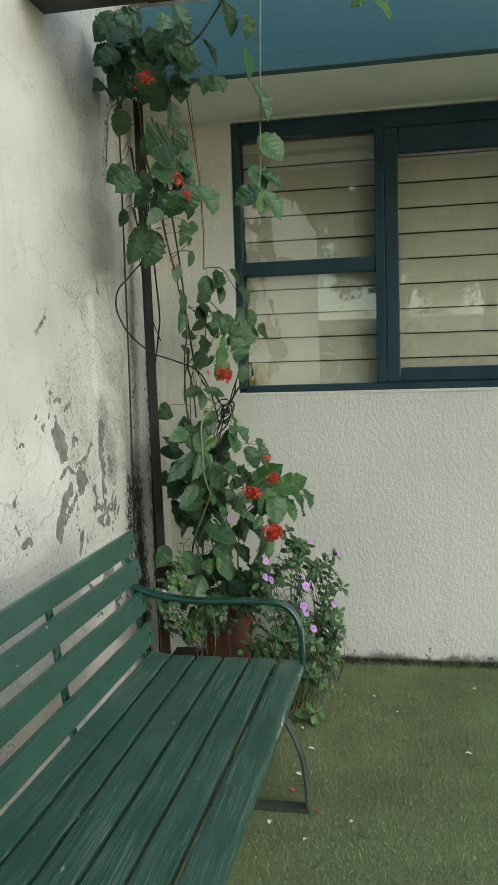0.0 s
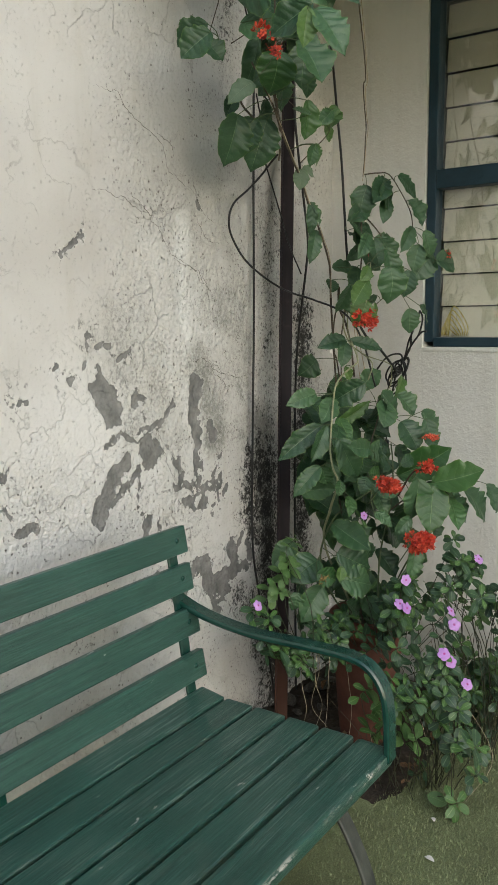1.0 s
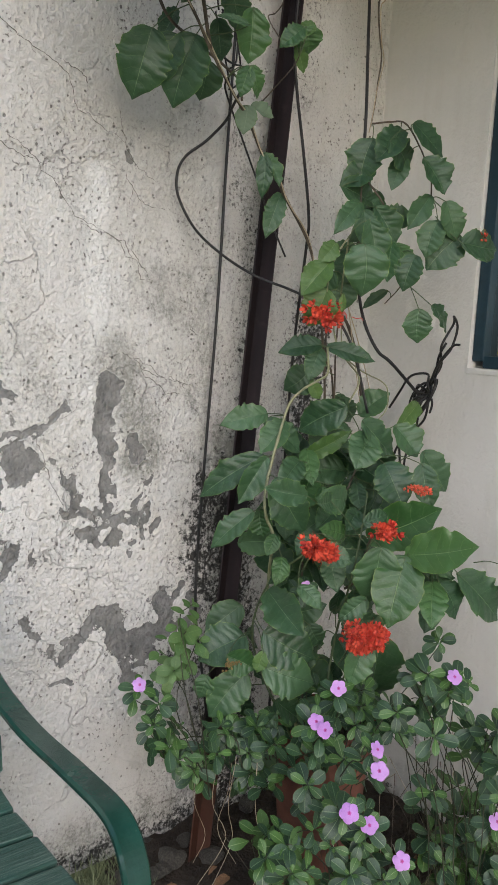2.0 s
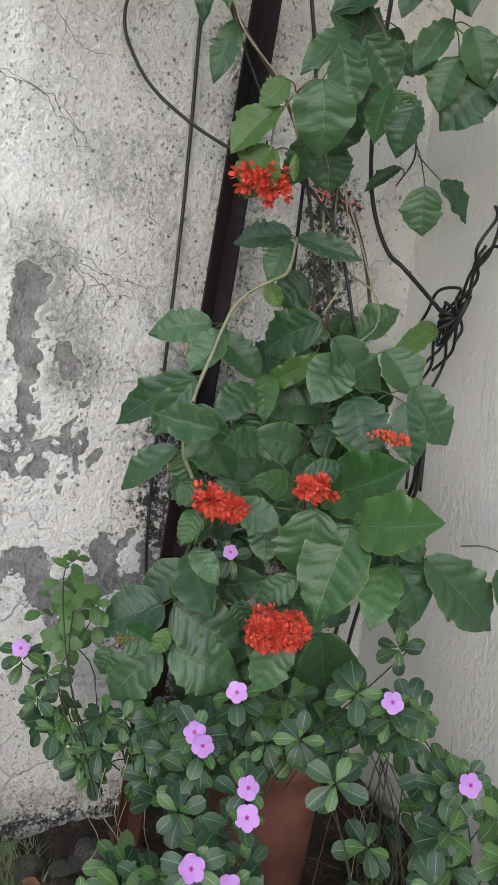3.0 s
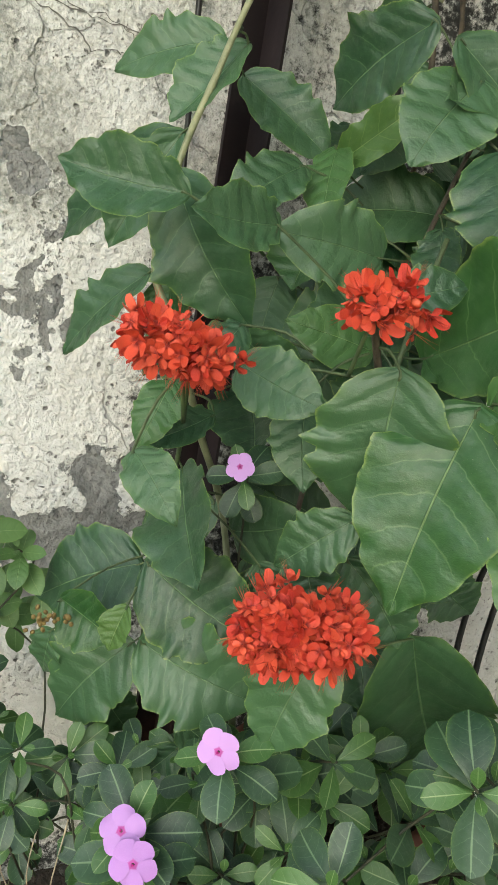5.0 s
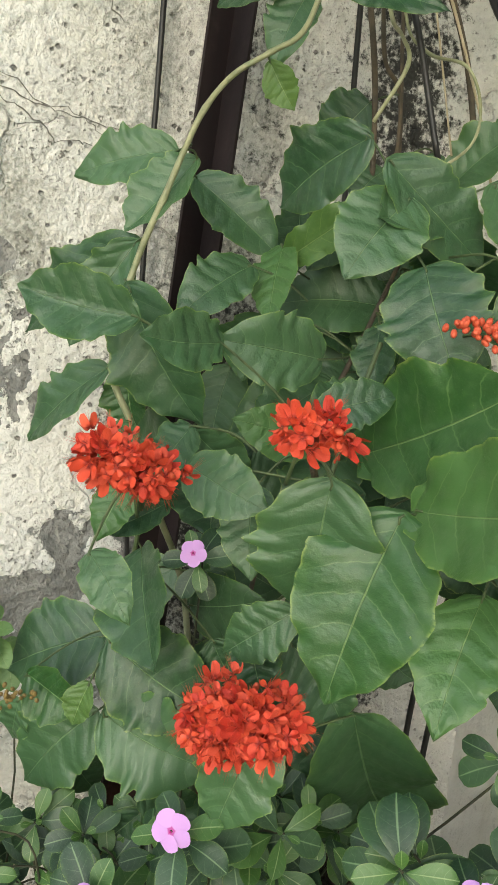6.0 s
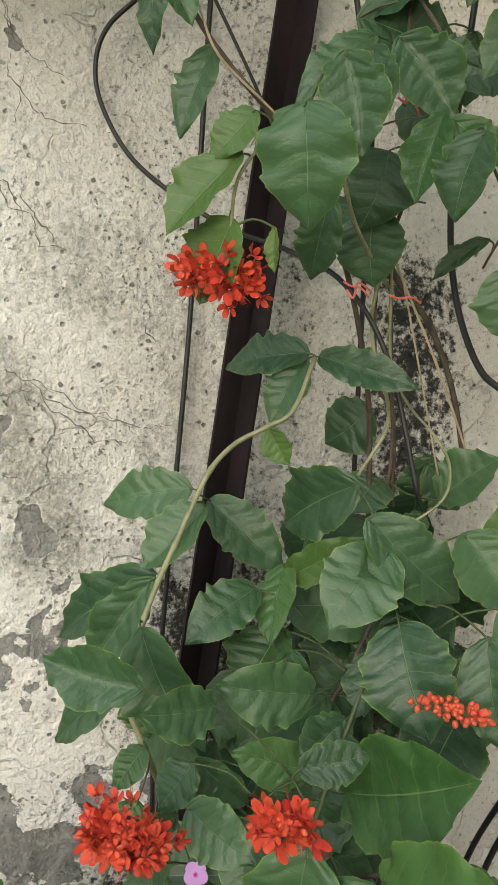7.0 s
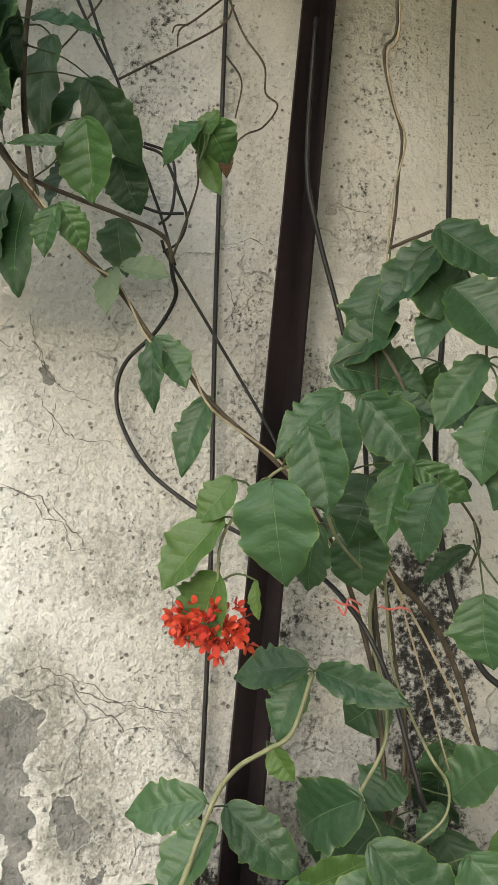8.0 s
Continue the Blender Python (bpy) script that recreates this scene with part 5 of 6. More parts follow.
leaves(upper_shoot, [
    (0.449, -0.518, 1.438, 0.466, -0.531, 1.350, 0.078, 0),
    (0.419, -0.478, 1.492, 0.429, -0.461, 1.409, 0.053, 0),
    (0.400, -0.548, 1.441, 0.400, -0.586, 1.403, 0.034, 2),
    (0.400, -0.558, 1.404, 0.390, -0.619, 1.338, 0.048, 2),
    (0.400, -0.563, 1.349, 0.386, -0.596, 1.282, 0.063, 2),
    (0.409, -0.527, 1.344, 0.409, -0.526, 1.307, 0.013, 2),
    (0.292, -0.443, 1.398, 0.263, -0.454, 1.315, 0.043, 0),
    (0.341, -0.427, 1.540, 0.361, -0.503, 1.479, 0.038, 0),
    (0.361, -0.433, 1.522, 0.380, -0.432, 1.447, 0.047, 0),
    (0.283, -0.381, 1.453, 0.302, -0.411, 1.386, 0.071, 0),
    (0.390, -0.372, 1.461, 0.409, -0.400, 1.380, 0.039, 1),
    (0.370, -0.411, 1.530, 0.390, -0.363, 1.461, 0.055, 0),
])
leaves(upper_shoot, [
    (0.263, -0.385, 1.392, 0.273, -0.388, 1.319, 0.070, 0),
])
leaves(window_shoot, [
    (0.302, -0.361, 1.685, 0.299, -0.388, 1.600, 0.070, 0),
    (0.332, -0.308, 1.713, 0.332, -0.374, 1.636, 0.057, 0),
    (0.302, -0.348, 1.624, 0.273, -0.418, 1.586, 0.051, 0),
    (0.341, -0.299, 1.653, 0.351, -0.340, 1.583, 0.040, 0),
    (0.390, -0.332, 1.709, 0.429, -0.270, 1.655, 0.054, 0),
    (0.419, -0.328, 1.636, 0.448, -0.288, 1.569, 0.068, 0),
    (0.419, -0.296, 1.565, 0.409, -0.345, 1.494, 0.041, 0),
    (0.439, -0.291, 1.513, 0.439, -0.320, 1.441, 0.052, 0),
    (0.371, -0.380, 1.532, 0.390, -0.337, 1.508, 0.022, 0),
    (0.390, -0.362, 1.458, 0.409, -0.310, 1.422, 0.031, 1),
    (0.371, -0.296, 1.442, 0.371, -0.350, 1.416, 0.028, 0),
])
leaves(window_shoot, [
    (0.292, -0.266, 1.372, 0.273, -0.320, 1.332, 0.022, 0),
])
leaves(window_shoot, [
    (0.450, -0.283, 1.552, 0.480, -0.259, 1.479, 0.054, 0),
    (0.460, -0.240, 1.487, 0.440, -0.304, 1.418, 0.074, 0),
    (0.480, -0.257, 1.470, 0.517, -0.169, 1.470, 0.064, 0),
    (0.420, -0.305, 1.328, 0.428, -0.306, 1.259, 0.056, 0),
    (0.450, -0.298, 1.335, 0.470, -0.239, 1.293, 0.043, 0),
    (0.440, -0.356, 1.435, 0.440, -0.387, 1.369, 0.051, 0),
    (0.340, -0.346, 1.678, 0.370, -0.286, 1.627, 0.065, 0),
    (0.280, -0.421, 1.580, 0.300, -0.304, 1.560, 0.074, 0),
])
leaves(crown_shoot, [
    (0.300, -0.960, 1.840, 0.280, -1.022, 1.801, 0.042, 3),
    (0.340, -0.842, 2.019, 0.340, -0.892, 1.943, 0.061, 0),
])
leaves(top_shoot, [
    (0.214, -1.019, 1.928, 0.242, -0.995, 1.892, 0.050, 0),
    (0.219, -1.026, 1.964, 0.149, -1.047, 1.925, 0.059, 0),
    (0.180, -0.848, 1.807, 0.180, -0.875, 1.688, 0.091, 0),
    (0.200, -0.805, 1.803, 0.180, -0.844, 1.720, 0.072, 0),
    (0.260, -0.796, 1.942, 0.270, -0.838, 1.867, 0.076, 1),
    (0.296, -0.789, 1.927, 0.224, -0.824, 1.857, 0.079, 0),
    (0.349, -0.806, 1.997, 0.347, -0.822, 1.902, 0.071, 0),
    (0.340, -0.779, 1.967, 0.340, -0.821, 1.887, 0.063, 0),
])
leaves(side_shoot, [
    (0.330, -0.763, 1.947, 0.320, -0.686, 1.952, 0.037, 0),
    (0.300, -0.829, 1.979, 0.290, -0.782, 1.959, 0.031, 0),
    (0.360, -0.804, 1.896, 0.350, -0.787, 1.834, 0.037, 0),
    (0.190, -0.761, 2.016, 0.180, -0.799, 1.893, 0.058, 0),
    (0.220, -0.709, 1.942, 0.210, -0.651, 1.847, 0.056, 0),
    (0.170, -0.709, 1.971, 0.160, -0.766, 1.894, 0.054, 0),
    (0.300, -0.706, 1.852, 0.290, -0.700, 1.761, 0.059, 1),
    (0.320, -0.727, 1.812, 0.310, -0.791, 1.818, 0.017, 0),
    (0.150, -0.676, 1.879, 0.140, -0.647, 1.808, 0.052, 0),
    (0.100, -0.744, 1.894, 0.090, -0.771, 1.832, 0.036, 0),
    (0.220, -0.776, 1.805, 0.210, -0.818, 1.684, 0.087, 0),
    (0.120, -0.676, 1.806, 0.110, -0.686, 1.736, 0.065, 0),
])
leaves(side_shoot, [
    (0.335, -0.729, 1.738, 0.335, -0.701, 1.690, 0.03, 1),
    (0.333, -0.732, 1.736, 0.335, -0.749, 1.684, 0.032, 1),
])
leaves(side_shoot_b, [
    (0.261, -0.674, 1.693, 0.266, -0.687, 1.641, 0.039, 3),
    (0.259, -0.665, 1.695, 0.263, -0.610, 1.685, 0.03, 3),
    (0.265, -0.627, 1.611, 0.278, -0.640, 1.530, 0.031, 0),
    (0.259, -0.625, 1.613, 0.271, -0.590, 1.554, 0.036, 0),
    (0.243, -0.561, 1.546, 0.258, -0.602, 1.461, 0.039, 0),
    (0.299, -0.571, 1.857, 0.299, -0.554, 1.812, 0.051, 1),
    (0.300, -0.577, 1.854, 0.294, -0.625, 1.817, 0.037, 1),
    (0.298, -0.566, 1.842, 0.301, -0.558, 1.871, 0.027, 2),
    (0.278, -0.574, 1.827, 0.279, -0.552, 1.780, 0.024, 2),
])
leaves(top_shoot, [
    (0.245, -1.048, 1.935, 0.196, -1.091, 1.882, 0.062, 0),
    (0.344, -0.925, 1.908, 0.338, -0.933, 1.826, 0.085, 1),
    (0.365, -0.826, 1.943, 0.358, -0.833, 1.85, 0.076, 0),
])
leaves(top_shoot, [
    (0.306, -0.857, 2.007, 0.357, -0.848, 1.954, 0.047, 0),
    (0.281, -0.872, 2.132, 0.243, -0.891, 2.077, 0.048, 0),
    (0.279, -0.877, 2.054, 0.314, -0.875, 1.997, 0.051, 0),
    (0.232, -0.823, 2.12, 0.214, -0.84, 2.047, 0.05, 0),
    (0.238, -0.841, 2.071, 0.312, -0.821, 2.046, 0.064, 0),
    (0.36, -0.821, 2.103, 0.304, -0.846, 2.045, 0.061, 0),
    (0.313, -0.756, 2.156, 0.332, -0.766, 2.057, 0.061, 0),
    (0.327, -0.829, 2.004, 0.359, -0.829, 1.941, 0.051, 0),
    (0.338, -0.838, 2.054, 0.379, -0.837, 1.979, 0.052, 0),
])
leaves(hanging_shoot, [
    (0.685, -1.401, 2.06, 0.729, -1.401, 1.969, 0.063, 0),
    (0.694, -1.348, 1.945, 0.756, -1.345, 1.882, 0.072, 1),
    (0.668, -1.352, 1.866, 0.712, -1.352, 1.811, 0.064, 0),
    (0.696, -1.394, 1.797, 0.63, -1.412, 1.759, 0.047, 0),
    (0.703, -1.393, 1.789, 0.762, -1.393, 1.727, 0.054, 0),
    (0.7, -1.414, 1.785, 0.699, -1.424, 1.726, 0.031, 2),
    (0.69, -1.347, 1.85, 0.757, -1.34, 1.817, 0.04, 0),
    (0.667, -1.404, 2.152, 0.686, -1.404, 2.073, 0.048, 1),
    (0.994, -1.401, 2.234, 1.049, -1.398, 2.189, 0.061, 2),
    (0.98, -1.401, 2.242, 0.938, -1.403, 2.229, 0.029, 2),
])
leaves(wall_shoot, [
    (0.147, -0.861, 2.194, 0.146, -0.869, 2.113, 0.071, 0),
])
leaves(crown_shoot, [
    (0.291, -0.969, 2.403, 0.287, -0.971, 2.308, 0.08, 0),
    (0.308, -0.997, 2.272, 0.28, -1.009, 2.194, 0.117, 0),
    (0.588, -1.253, 2.333, 0.618, -1.246, 2.25, 0.061, 0),
    (0.648, -1.244, 2.299, 0.661, -1.242, 2.239, 0.044, 0),
    (0.367, -0.944, 2.266, 0.381, -0.945, 2.178, 0.069, 0),
    (0.337, -0.951, 2.387, 0.368, -0.946, 2.283, 0.08, 0),
    (0.414, -0.941, 1.912, 0.467, -0.941, 1.82, 0.086, 0),
    (0.34, -0.951, 2.057, 0.269, -0.974, 2.023, 0.137, 0),
    (0.414, -0.974, 2.32, 0.412, -0.977, 2.251, 0.059, 0),
    (0.274, -0.967, 1.971, 0.37, -0.943, 1.951, 0.097, 0),
    (0.453, -0.997, 2.241, 0.477, -0.994, 2.18, 0.054, 0),
    (0.506, -0.993, 2.228, 0.53, -0.989, 2.185, 0.046, 0),
])
leaves(crown_shoot, [
    (0.253, -0.791, 2.426, 0.346, -0.761, 2.375, 0.084, 0),
    (0.282, -0.87, 2.369, 0.243, -0.886, 2.302, 0.047, 0),
    (0.201, -0.784, 2.532, 0.11, -0.815, 2.461, 0.086, 0),
    (0.117, -0.867, 2.392, 0.148, -0.862, 2.318, 0.073, 0),
    (0.139, -0.798, 2.396, 0.186, -0.785, 2.332, 0.073, 0),
    (0.142, -0.875, 2.483, 0.223, -0.849, 2.436, 0.086, 0),
    (0.251, -0.699, 2.559, 0.271, -0.699, 2.463, 0.07, 0),
    (0.11, -0.831, 2.42, 0.099, -0.838, 2.33, 0.081, 0),
    (0.137, -0.82, 2.514, 0.056, -0.851, 2.437, 0.084, 0),
    (0.341, -0.867, 2.508, 0.394, -0.855, 2.411, 0.081, 0),
    (0.204, -0.874, 2.474, 0.228, -0.872, 2.399, 0.052, 0),
    (0.144, -0.879, 2.431, 0.242, -0.848, 2.383, 0.093, 0),
])
leaves(crown_shoot, [
    (0.111, -0.811, 2.404, 0.041, -0.834, 2.386, 0.067, 0),
    (0.196, -1.006, 2.406, 0.215, -0.999, 2.338, 0.065, 0),
    (0.338, -0.785, 2.429, 0.325, -0.793, 2.342, 0.075, 0),
    (0.255, -0.786, 2.47, 0.292, -0.779, 2.391, 0.064, 0),
    (0.286, -0.839, 2.419, 0.214, -0.863, 2.339, 0.091, 0),
    (0.332, -0.752, 2.502, 0.366, -0.745, 2.43, 0.057, 0),
    (0.31, -0.813, 2.429, 0.249, -0.839, 2.336, 0.078, 0),
    (0.323, -0.812, 2.421, 0.404, -0.788, 2.341, 0.101, 0),
    (0.27, -0.822, 2.338, 0.201, -0.846, 2.277, 0.08, 0),
    (0.311, -0.843, 2.214, 0.305, -0.851, 2.123, 0.071, 0),
    (0.322, -0.812, 2.32, 0.41, -0.785, 2.354, 0.061, 0),
    (0.3, -0.859, 2.247, 0.253, -0.876, 2.182, 0.065, 0),
])
leaves(crown_shoot, [
    (0.245, -0.859, 2.276, 0.223, -0.872, 2.203, 0.046, 0),
    (0.249, -0.839, 2.259, 0.173, -0.862, 2.257, 0.065, 0),
])


def scatter(vine, lines, count, seed, size, spread, tones=(0,), low=0.0):
    """Smaller leaves set at random along the stems of a shoot."""
    rng = random.Random(seed)
    pool = [p for line in lines for p in line]
    for _ in range(count):
        p = rng.choice(pool) + Vector([rng.gauss(0, spread) for _ in range(3)])
        p.x = max(p.x, 0.03)
        p.z = max(p.z, low)
        d = Vector((rng.uniform(-0.4, 0.8), rng.uniform(-0.9, 0.6), rng.uniform(-0.9, 0.25))).normalized()
        ln = size * rng.uniform(0.6, 1.15)
        add_leaf(vine, p, p + d * ln, ln * rng.uniform(0.5, 0.68), rng.choice(tones), rng, lines)


scatter(low_vine, [line[:20] for line in s_inner], 10, 1, 0.10, 0.035, (0, 0, 0, 1))
scatter(low_vine, [[p - Vector((0.07, -0.05, -0.02)) for p in line[:20]] for line in s_inner], 54, 71, 0.115, 0.05)
scatter(mid_vine, [[p - Vector((0.03, -0.03, 0.04)) for p in line[:6]] for line in s_upper[:1]], 6, 72, 0.09, 0.025)
scatter(mid_vine, [[p - Vector((0.04, -0.04, 0.0)) for p in line[24:42]] for line in s_upper[:1]], 9, 73, 0.085, 0.028)
scatter(low_vine, [[p - Vector((0.10, -0.04, 0.02)) for p in line] for line in s_flower], 22, 31, 0.105, 0.05)
scatter(low_vine, [[p - Vector((0.14, -0.07, -0.02)) for p in line] for line in s_low], 18, 33, 0.10, 0.035)
scatter(low_vine, s_low, 5, 2, 0.08, 0.03)
scatter(low_vine, [[p - Vector((0.05, -0.02, 0)) for p in line] for line in s_flower], 8, 3, 0.08, 0.02)
scatter(top_vine, s_top[3:], 6, 61, 0.075, 0.03)
scatter(top_vine, s_crown, 22, 7, 0.09, 0.06, (0,), 2.24)
scatter(top_vine, s_crown_b, 26, 9, 0.09, 0.055, (0,), 2.27)


def fan_mesh(name, material, petals, length, width, reflex, cup, tube=0.0, stamens=0, notch=0.0, bulge=1.2, blunt=False):
    """A flower of some petals round +z, its throat at the origin."""
    verts, uvs, faces = [], [], []
    nu, nv = 5, 4
    for p in range(petals):
        a0 = 2 * math.pi * p / petals
        start = len(verts)
        for i in range(nu + 1):
            u = i / nu
            w = width * (0.10 + 0.90 * math.sin(math.pi * min(u, 0.97) ** bulge) ** 0.65) * (0.8 if u == 1 else 1)
            if blunt:
                w = width * (0.12 + 0.88 * math.sin(math.pi / 2 * min(1.0, u / 0.72))) * (1 - 0.22 * max(0.0, (u - 0.72) / 0.28) ** 2)
            for j in range(nv + 1):
                v = 2 * j / nv - 1
                r = length * (0.06 + 0.94 * u) * (1 - notch * v * v * u * u)
                zz = length * (reflex * u * u) - cup * abs(v) * w + tube + (0.10 * length * v * u if blunt else 0.0)
                x, y = r, w * v * length
                verts.append((x * math.cos(a0) - y * math.sin(a0), x * math.sin(a0) + y * math.cos(a0), zz))
                uvs.append((u, j / nv))
        for i in range(nu):
            for j in range(nv):
                q = start + i * (nv + 1) + j
                faces.append((q, q + 1, q + nv + 2, q + nv + 1))
    if tube:
        start = len(verts)
        for i in range(2):
            for s in range(5):
                a = 2 * math.pi * s / 5
                r = length * (0.10 if i == 0 else 0.13)
                verts.append((r * math.cos(a), r * math.sin(a), tube * (i - 0.6)))
                uvs.append((0.6, 0.5))
        for s in range(5):
            faces.append((start + s, start + (s + 1) % 5, start + 5 + (s + 1) % 5, start + 5 + s))
    for k in range(stamens):
        a = 2 * math.pi * k / max(stamens, 1) + 0.4
        start = len(verts)
        d = Vector((0.25 * math.cos(a), 0.25 * math.sin(a), 1.9)) * length
        for off in (Vector((0.032, 0, 0)), Vector((-0.016, 0.028, 0)), Vector((-0.016, -0.028, 0))):
            verts.append(tuple(off * length + Vector((0, 0, tube))))
            uvs.append((0.9, 0.5))
        verts.append(tuple(d + Vector((0, 0, tube))))
        uvs.append((0.9, 0.5))
        faces += [(start, start + 1, start + 3), (start + 1, start + 2, start + 3), (start + 2, start, start + 3)]
    me = raw_mesh(name, verts, faces, material)
    layer = me.uv_layers.new(name="leaf")
    for loop in me.loops:
        layer.data[loop.index].uv = uvs[loop.vertex_index]
    return me


def bud_mesh(name, material):
    bm = bmesh.new()
    bmesh.ops.create_uvsphere(bm, u_segments=7, v_segments=5, radius=0.5)
    bmesh.ops.scale(bm, vec=(0.8, 0.8, 1.15), verts=bm.verts)
    return to_mesh(name, bm, material, True)


BLOSSOMS = [fan_mesh("blossom", RED, 5, 1.0, 0.30 + 0.05 * k, 0.10 + 0.45 * k, 0.45, 0.5, 4, 0.10, 1.15, True) for k in range(3)]
RED_CORE = simple("deep_red_core", (0.16, 0.012, 0.012), (0.34, 0.03, 0.02), 120, 0.6, 0.6)
BUD = bud_mesh("bud", RED_BUD)
BUD_GREEN = bud_mesh("bud", simple("brown_green_bud", (0.13, 0.10, 0.03), (0.24, 0.15, 0.05), 90, 0.6, 0.2))


def cluster(vine, at, along, size, count, seed, stalk, bud_share=0.10, scale=0.0078, face=(0.8, -0.25, 0.35), solid=True):
    """A head of blossoms, an ellipsoid of the given half sizes, set with florets on its outer side."""
    rng = random.Random(seed)
    c, f = Vector(at), Vector(face).normalized()
    a = Vector(along).normalized()
    b = f.cross(a).normalized()
    f = a.cross(b)
    core = bmesh.new()
    bmesh.ops.create_icosphere(core, subdivisions=2, radius=1.0)
    for v in core.verts:
        v.co *= 0.50 + 0.14 * noise.noise(v.co * 5.0)
        v.co = a * v.co.x * size[0] + b * v.co.y * size[1] + f * (v.co.z * size[2])
    head = part("flower_head", tube_mesh("flower_head", [Vector(stalk), Vector(stalk).lerp(c, 0.5) + Vector((0, 0, 0.008)), c - f * size[2] * 0.3], 0.0016, 0.0012, STALK, 6, 5), vine, "orange-red head of small five-petalled flowers")
    # added filler body; the shade between florets is put into its dark red
    if solid:
        part("flower_core", to_mesh("flower_core", core, RED_CORE, True), head, "", Matrix.Translation(c))
    for i in range(count):
        k = (i + 0.5) / count
        r = 1.04 * math.sqrt(k)
        y = math.sqrt(max(0.0, 1 - r * r)) if r < 0.93 else rng.uniform(-0.6, 0.35)
        t = i * 2.39996
        d = Vector((r * math.cos(t), r * math.sin(t), y))
        d += Vector([rng.gauss(0, 0.12) for _ in range(3)])
        p = c + (a * d.x * size[0] + b * d.y * size[1] + f * d.z * size[2]) * rng.uniform(0.72, 1.08)
        out = (a * d.x / size[0] + b * d.y / size[1] + f * d.z / size[2]).normalized()
        out = (out + 0.30 * f + Vector([rng.gauss(0, 0.45) for _ in range(3)])).normalized()
        turn = out.to_track_quat("Z", "Y").to_matrix().to_4x4() @ pose(0, 0, 0, 0, 0, rng.uniform(0, 360))
        if rng.random() < bud_share:
            part("bud", BUD, head, "", Matrix.Translation(p) @ turn @ Matrix.Scale(scale * 0.85, 4))
        else:
            part("blossom", rng.choice(BLOSSOMS), head, "", Matrix.Translation(p) @ turn @ Matrix.Scale(scale * rng.uniform(0.85, 1.2), 4))


cluster(low_vine, (0.557, -0.562, 0.696), (0.25, 1, 0.02), (0.041, 0.021, 0.033), 176, 1, (0.50, -0.56, 0.62), 0.10, 0.0078, (0.9, -0.3, 0.15))
cluster(low_vine, (0.497, -0.636, 0.861), (0.25, 1, -0.36), (0.037, 0.013, 0.030), 88, 2, (0.44, -0.62, 0.80), 0.10, 0.0078, (0.9, -0.3, 0.1))
cluster(low_vine, (0.561, -0.529, 0.896), (0.25, 1, 0.12), (0.024, 0.011, 0.020), 36, 3, (0.52, -0.53, 0.85), 0.25)
cluster(low_vine, (0.522, -0.385, 0.960), (0.3, 1, -0.25), (0.034, 0.008, 0.009), 58, 4, (0.44, -0.38, 0.93), 0.96, 0.0076, (0.8, -0.25, 0.35), False)
cluster(mid_vine, (0.395, -0.568, 1.300), (0.2, 1, -0.15), (0.040, 0.022, 0.022), 34, 5, (0.38, -0.56, 1.36), 0.12, 0.0088, (0.85, -0.2, 0.1), False)
cluster(top_vine, (0.295, -1.066, 2.209), (0.9, 0.3, 0), (0.030, 0.018, 0.018), 14, 6, (0.33, -0.97, 2.26))
cluster(top_vine, (0.376, -1.039, 1.905), (0.7, 0.4, -0.3), (0.022, 0.018, 0.016), 10, 7, (0.36, -0.95, 1.95))
cluster(mid_vine, (0.492, -0.201, 1.481), (0.9, 0.3, 0.1), (0.016, 0.010, 0.010), 8, 8, (0.47, -0.26, 1.46), 0.3)
cluster(top_vine, (0.399, -1.027, 1.868), (0.7, 0.4, -0.3), (0.015, 0.012, 0.012), 6, 10, (0.37, -0.95, 1.90))

rng = random.Random(44)
for i in range(26):
    q = Vector((0.350 + rng.gauss(0, 0.005), -0.713 + rng.gauss(0, 0.012), 0.597 + rng.gauss(0, 0.005)))
    part("bud", BUD_GREEN, low_vine, "", Matrix.Translation(q) @ pose(0, 0, 0, rng.uniform(-40, 40), rng.uniform(0, 60), 0) @ Matrix.Scale(0.0052, 4))

# ---- pink twine that ties the vine ----
twine = thing("twine", (0.29, -0.41, 1.30), "short bits of pink plastic twine tied round the vine stems", "twine")
for pts in ([(0.300, -0.426, 1.315), (0.305, -0.420, 1.311), (0.305, -0.408, 1.309), (0.300, -0.398, 1.301)],
            [(0.300, -0.422, 1.307), (0.305, -0.416, 1.299), (0.300, -0.410, 1.315), (0.295, -0.394, 1.308)],
            [(0.290, -0.372, 1.306), (0.295, -0.362, 1.303), (0.295, -0.348, 1.305), (0.290, -0.336, 1.300)],
            [(0.310, -0.386, 1.498), (0.310, -0.378, 1.494), (0.310, -0.370, 1.497), (0.310, -0.360, 1.481)]):
    part("strand", tube_mesh("strand", pts, 0.0013, 0.0011, TWINE, 6, 6), twine)

# ---- pots, soil and small plants ----


def lathe(name, material, profile, sides=40, wobble=0.0):
    verts, faces = [], []
    for r, z in profile:
        for s in range(sides):
            a = 2 * math.pi * s / sides
            q = r * (1 + wobble * noise.noise(Vector((math.cos(a) * 2, math.sin(a) * 2, z * 9))))
            verts.append((q * math.cos(a), q * math.sin(a), z))
    n = len(profile)
    for i in range(n - 1):
        for s in range(sides):
            t = (s + 1) % sides
            faces.append((i * sides + s, i * sides + t, (i + 1) * sides + t, (i + 1) * sides + s))
    faces.append(tuple(range(sides))[::-1])
    return raw_mesh(name, verts, faces, material)


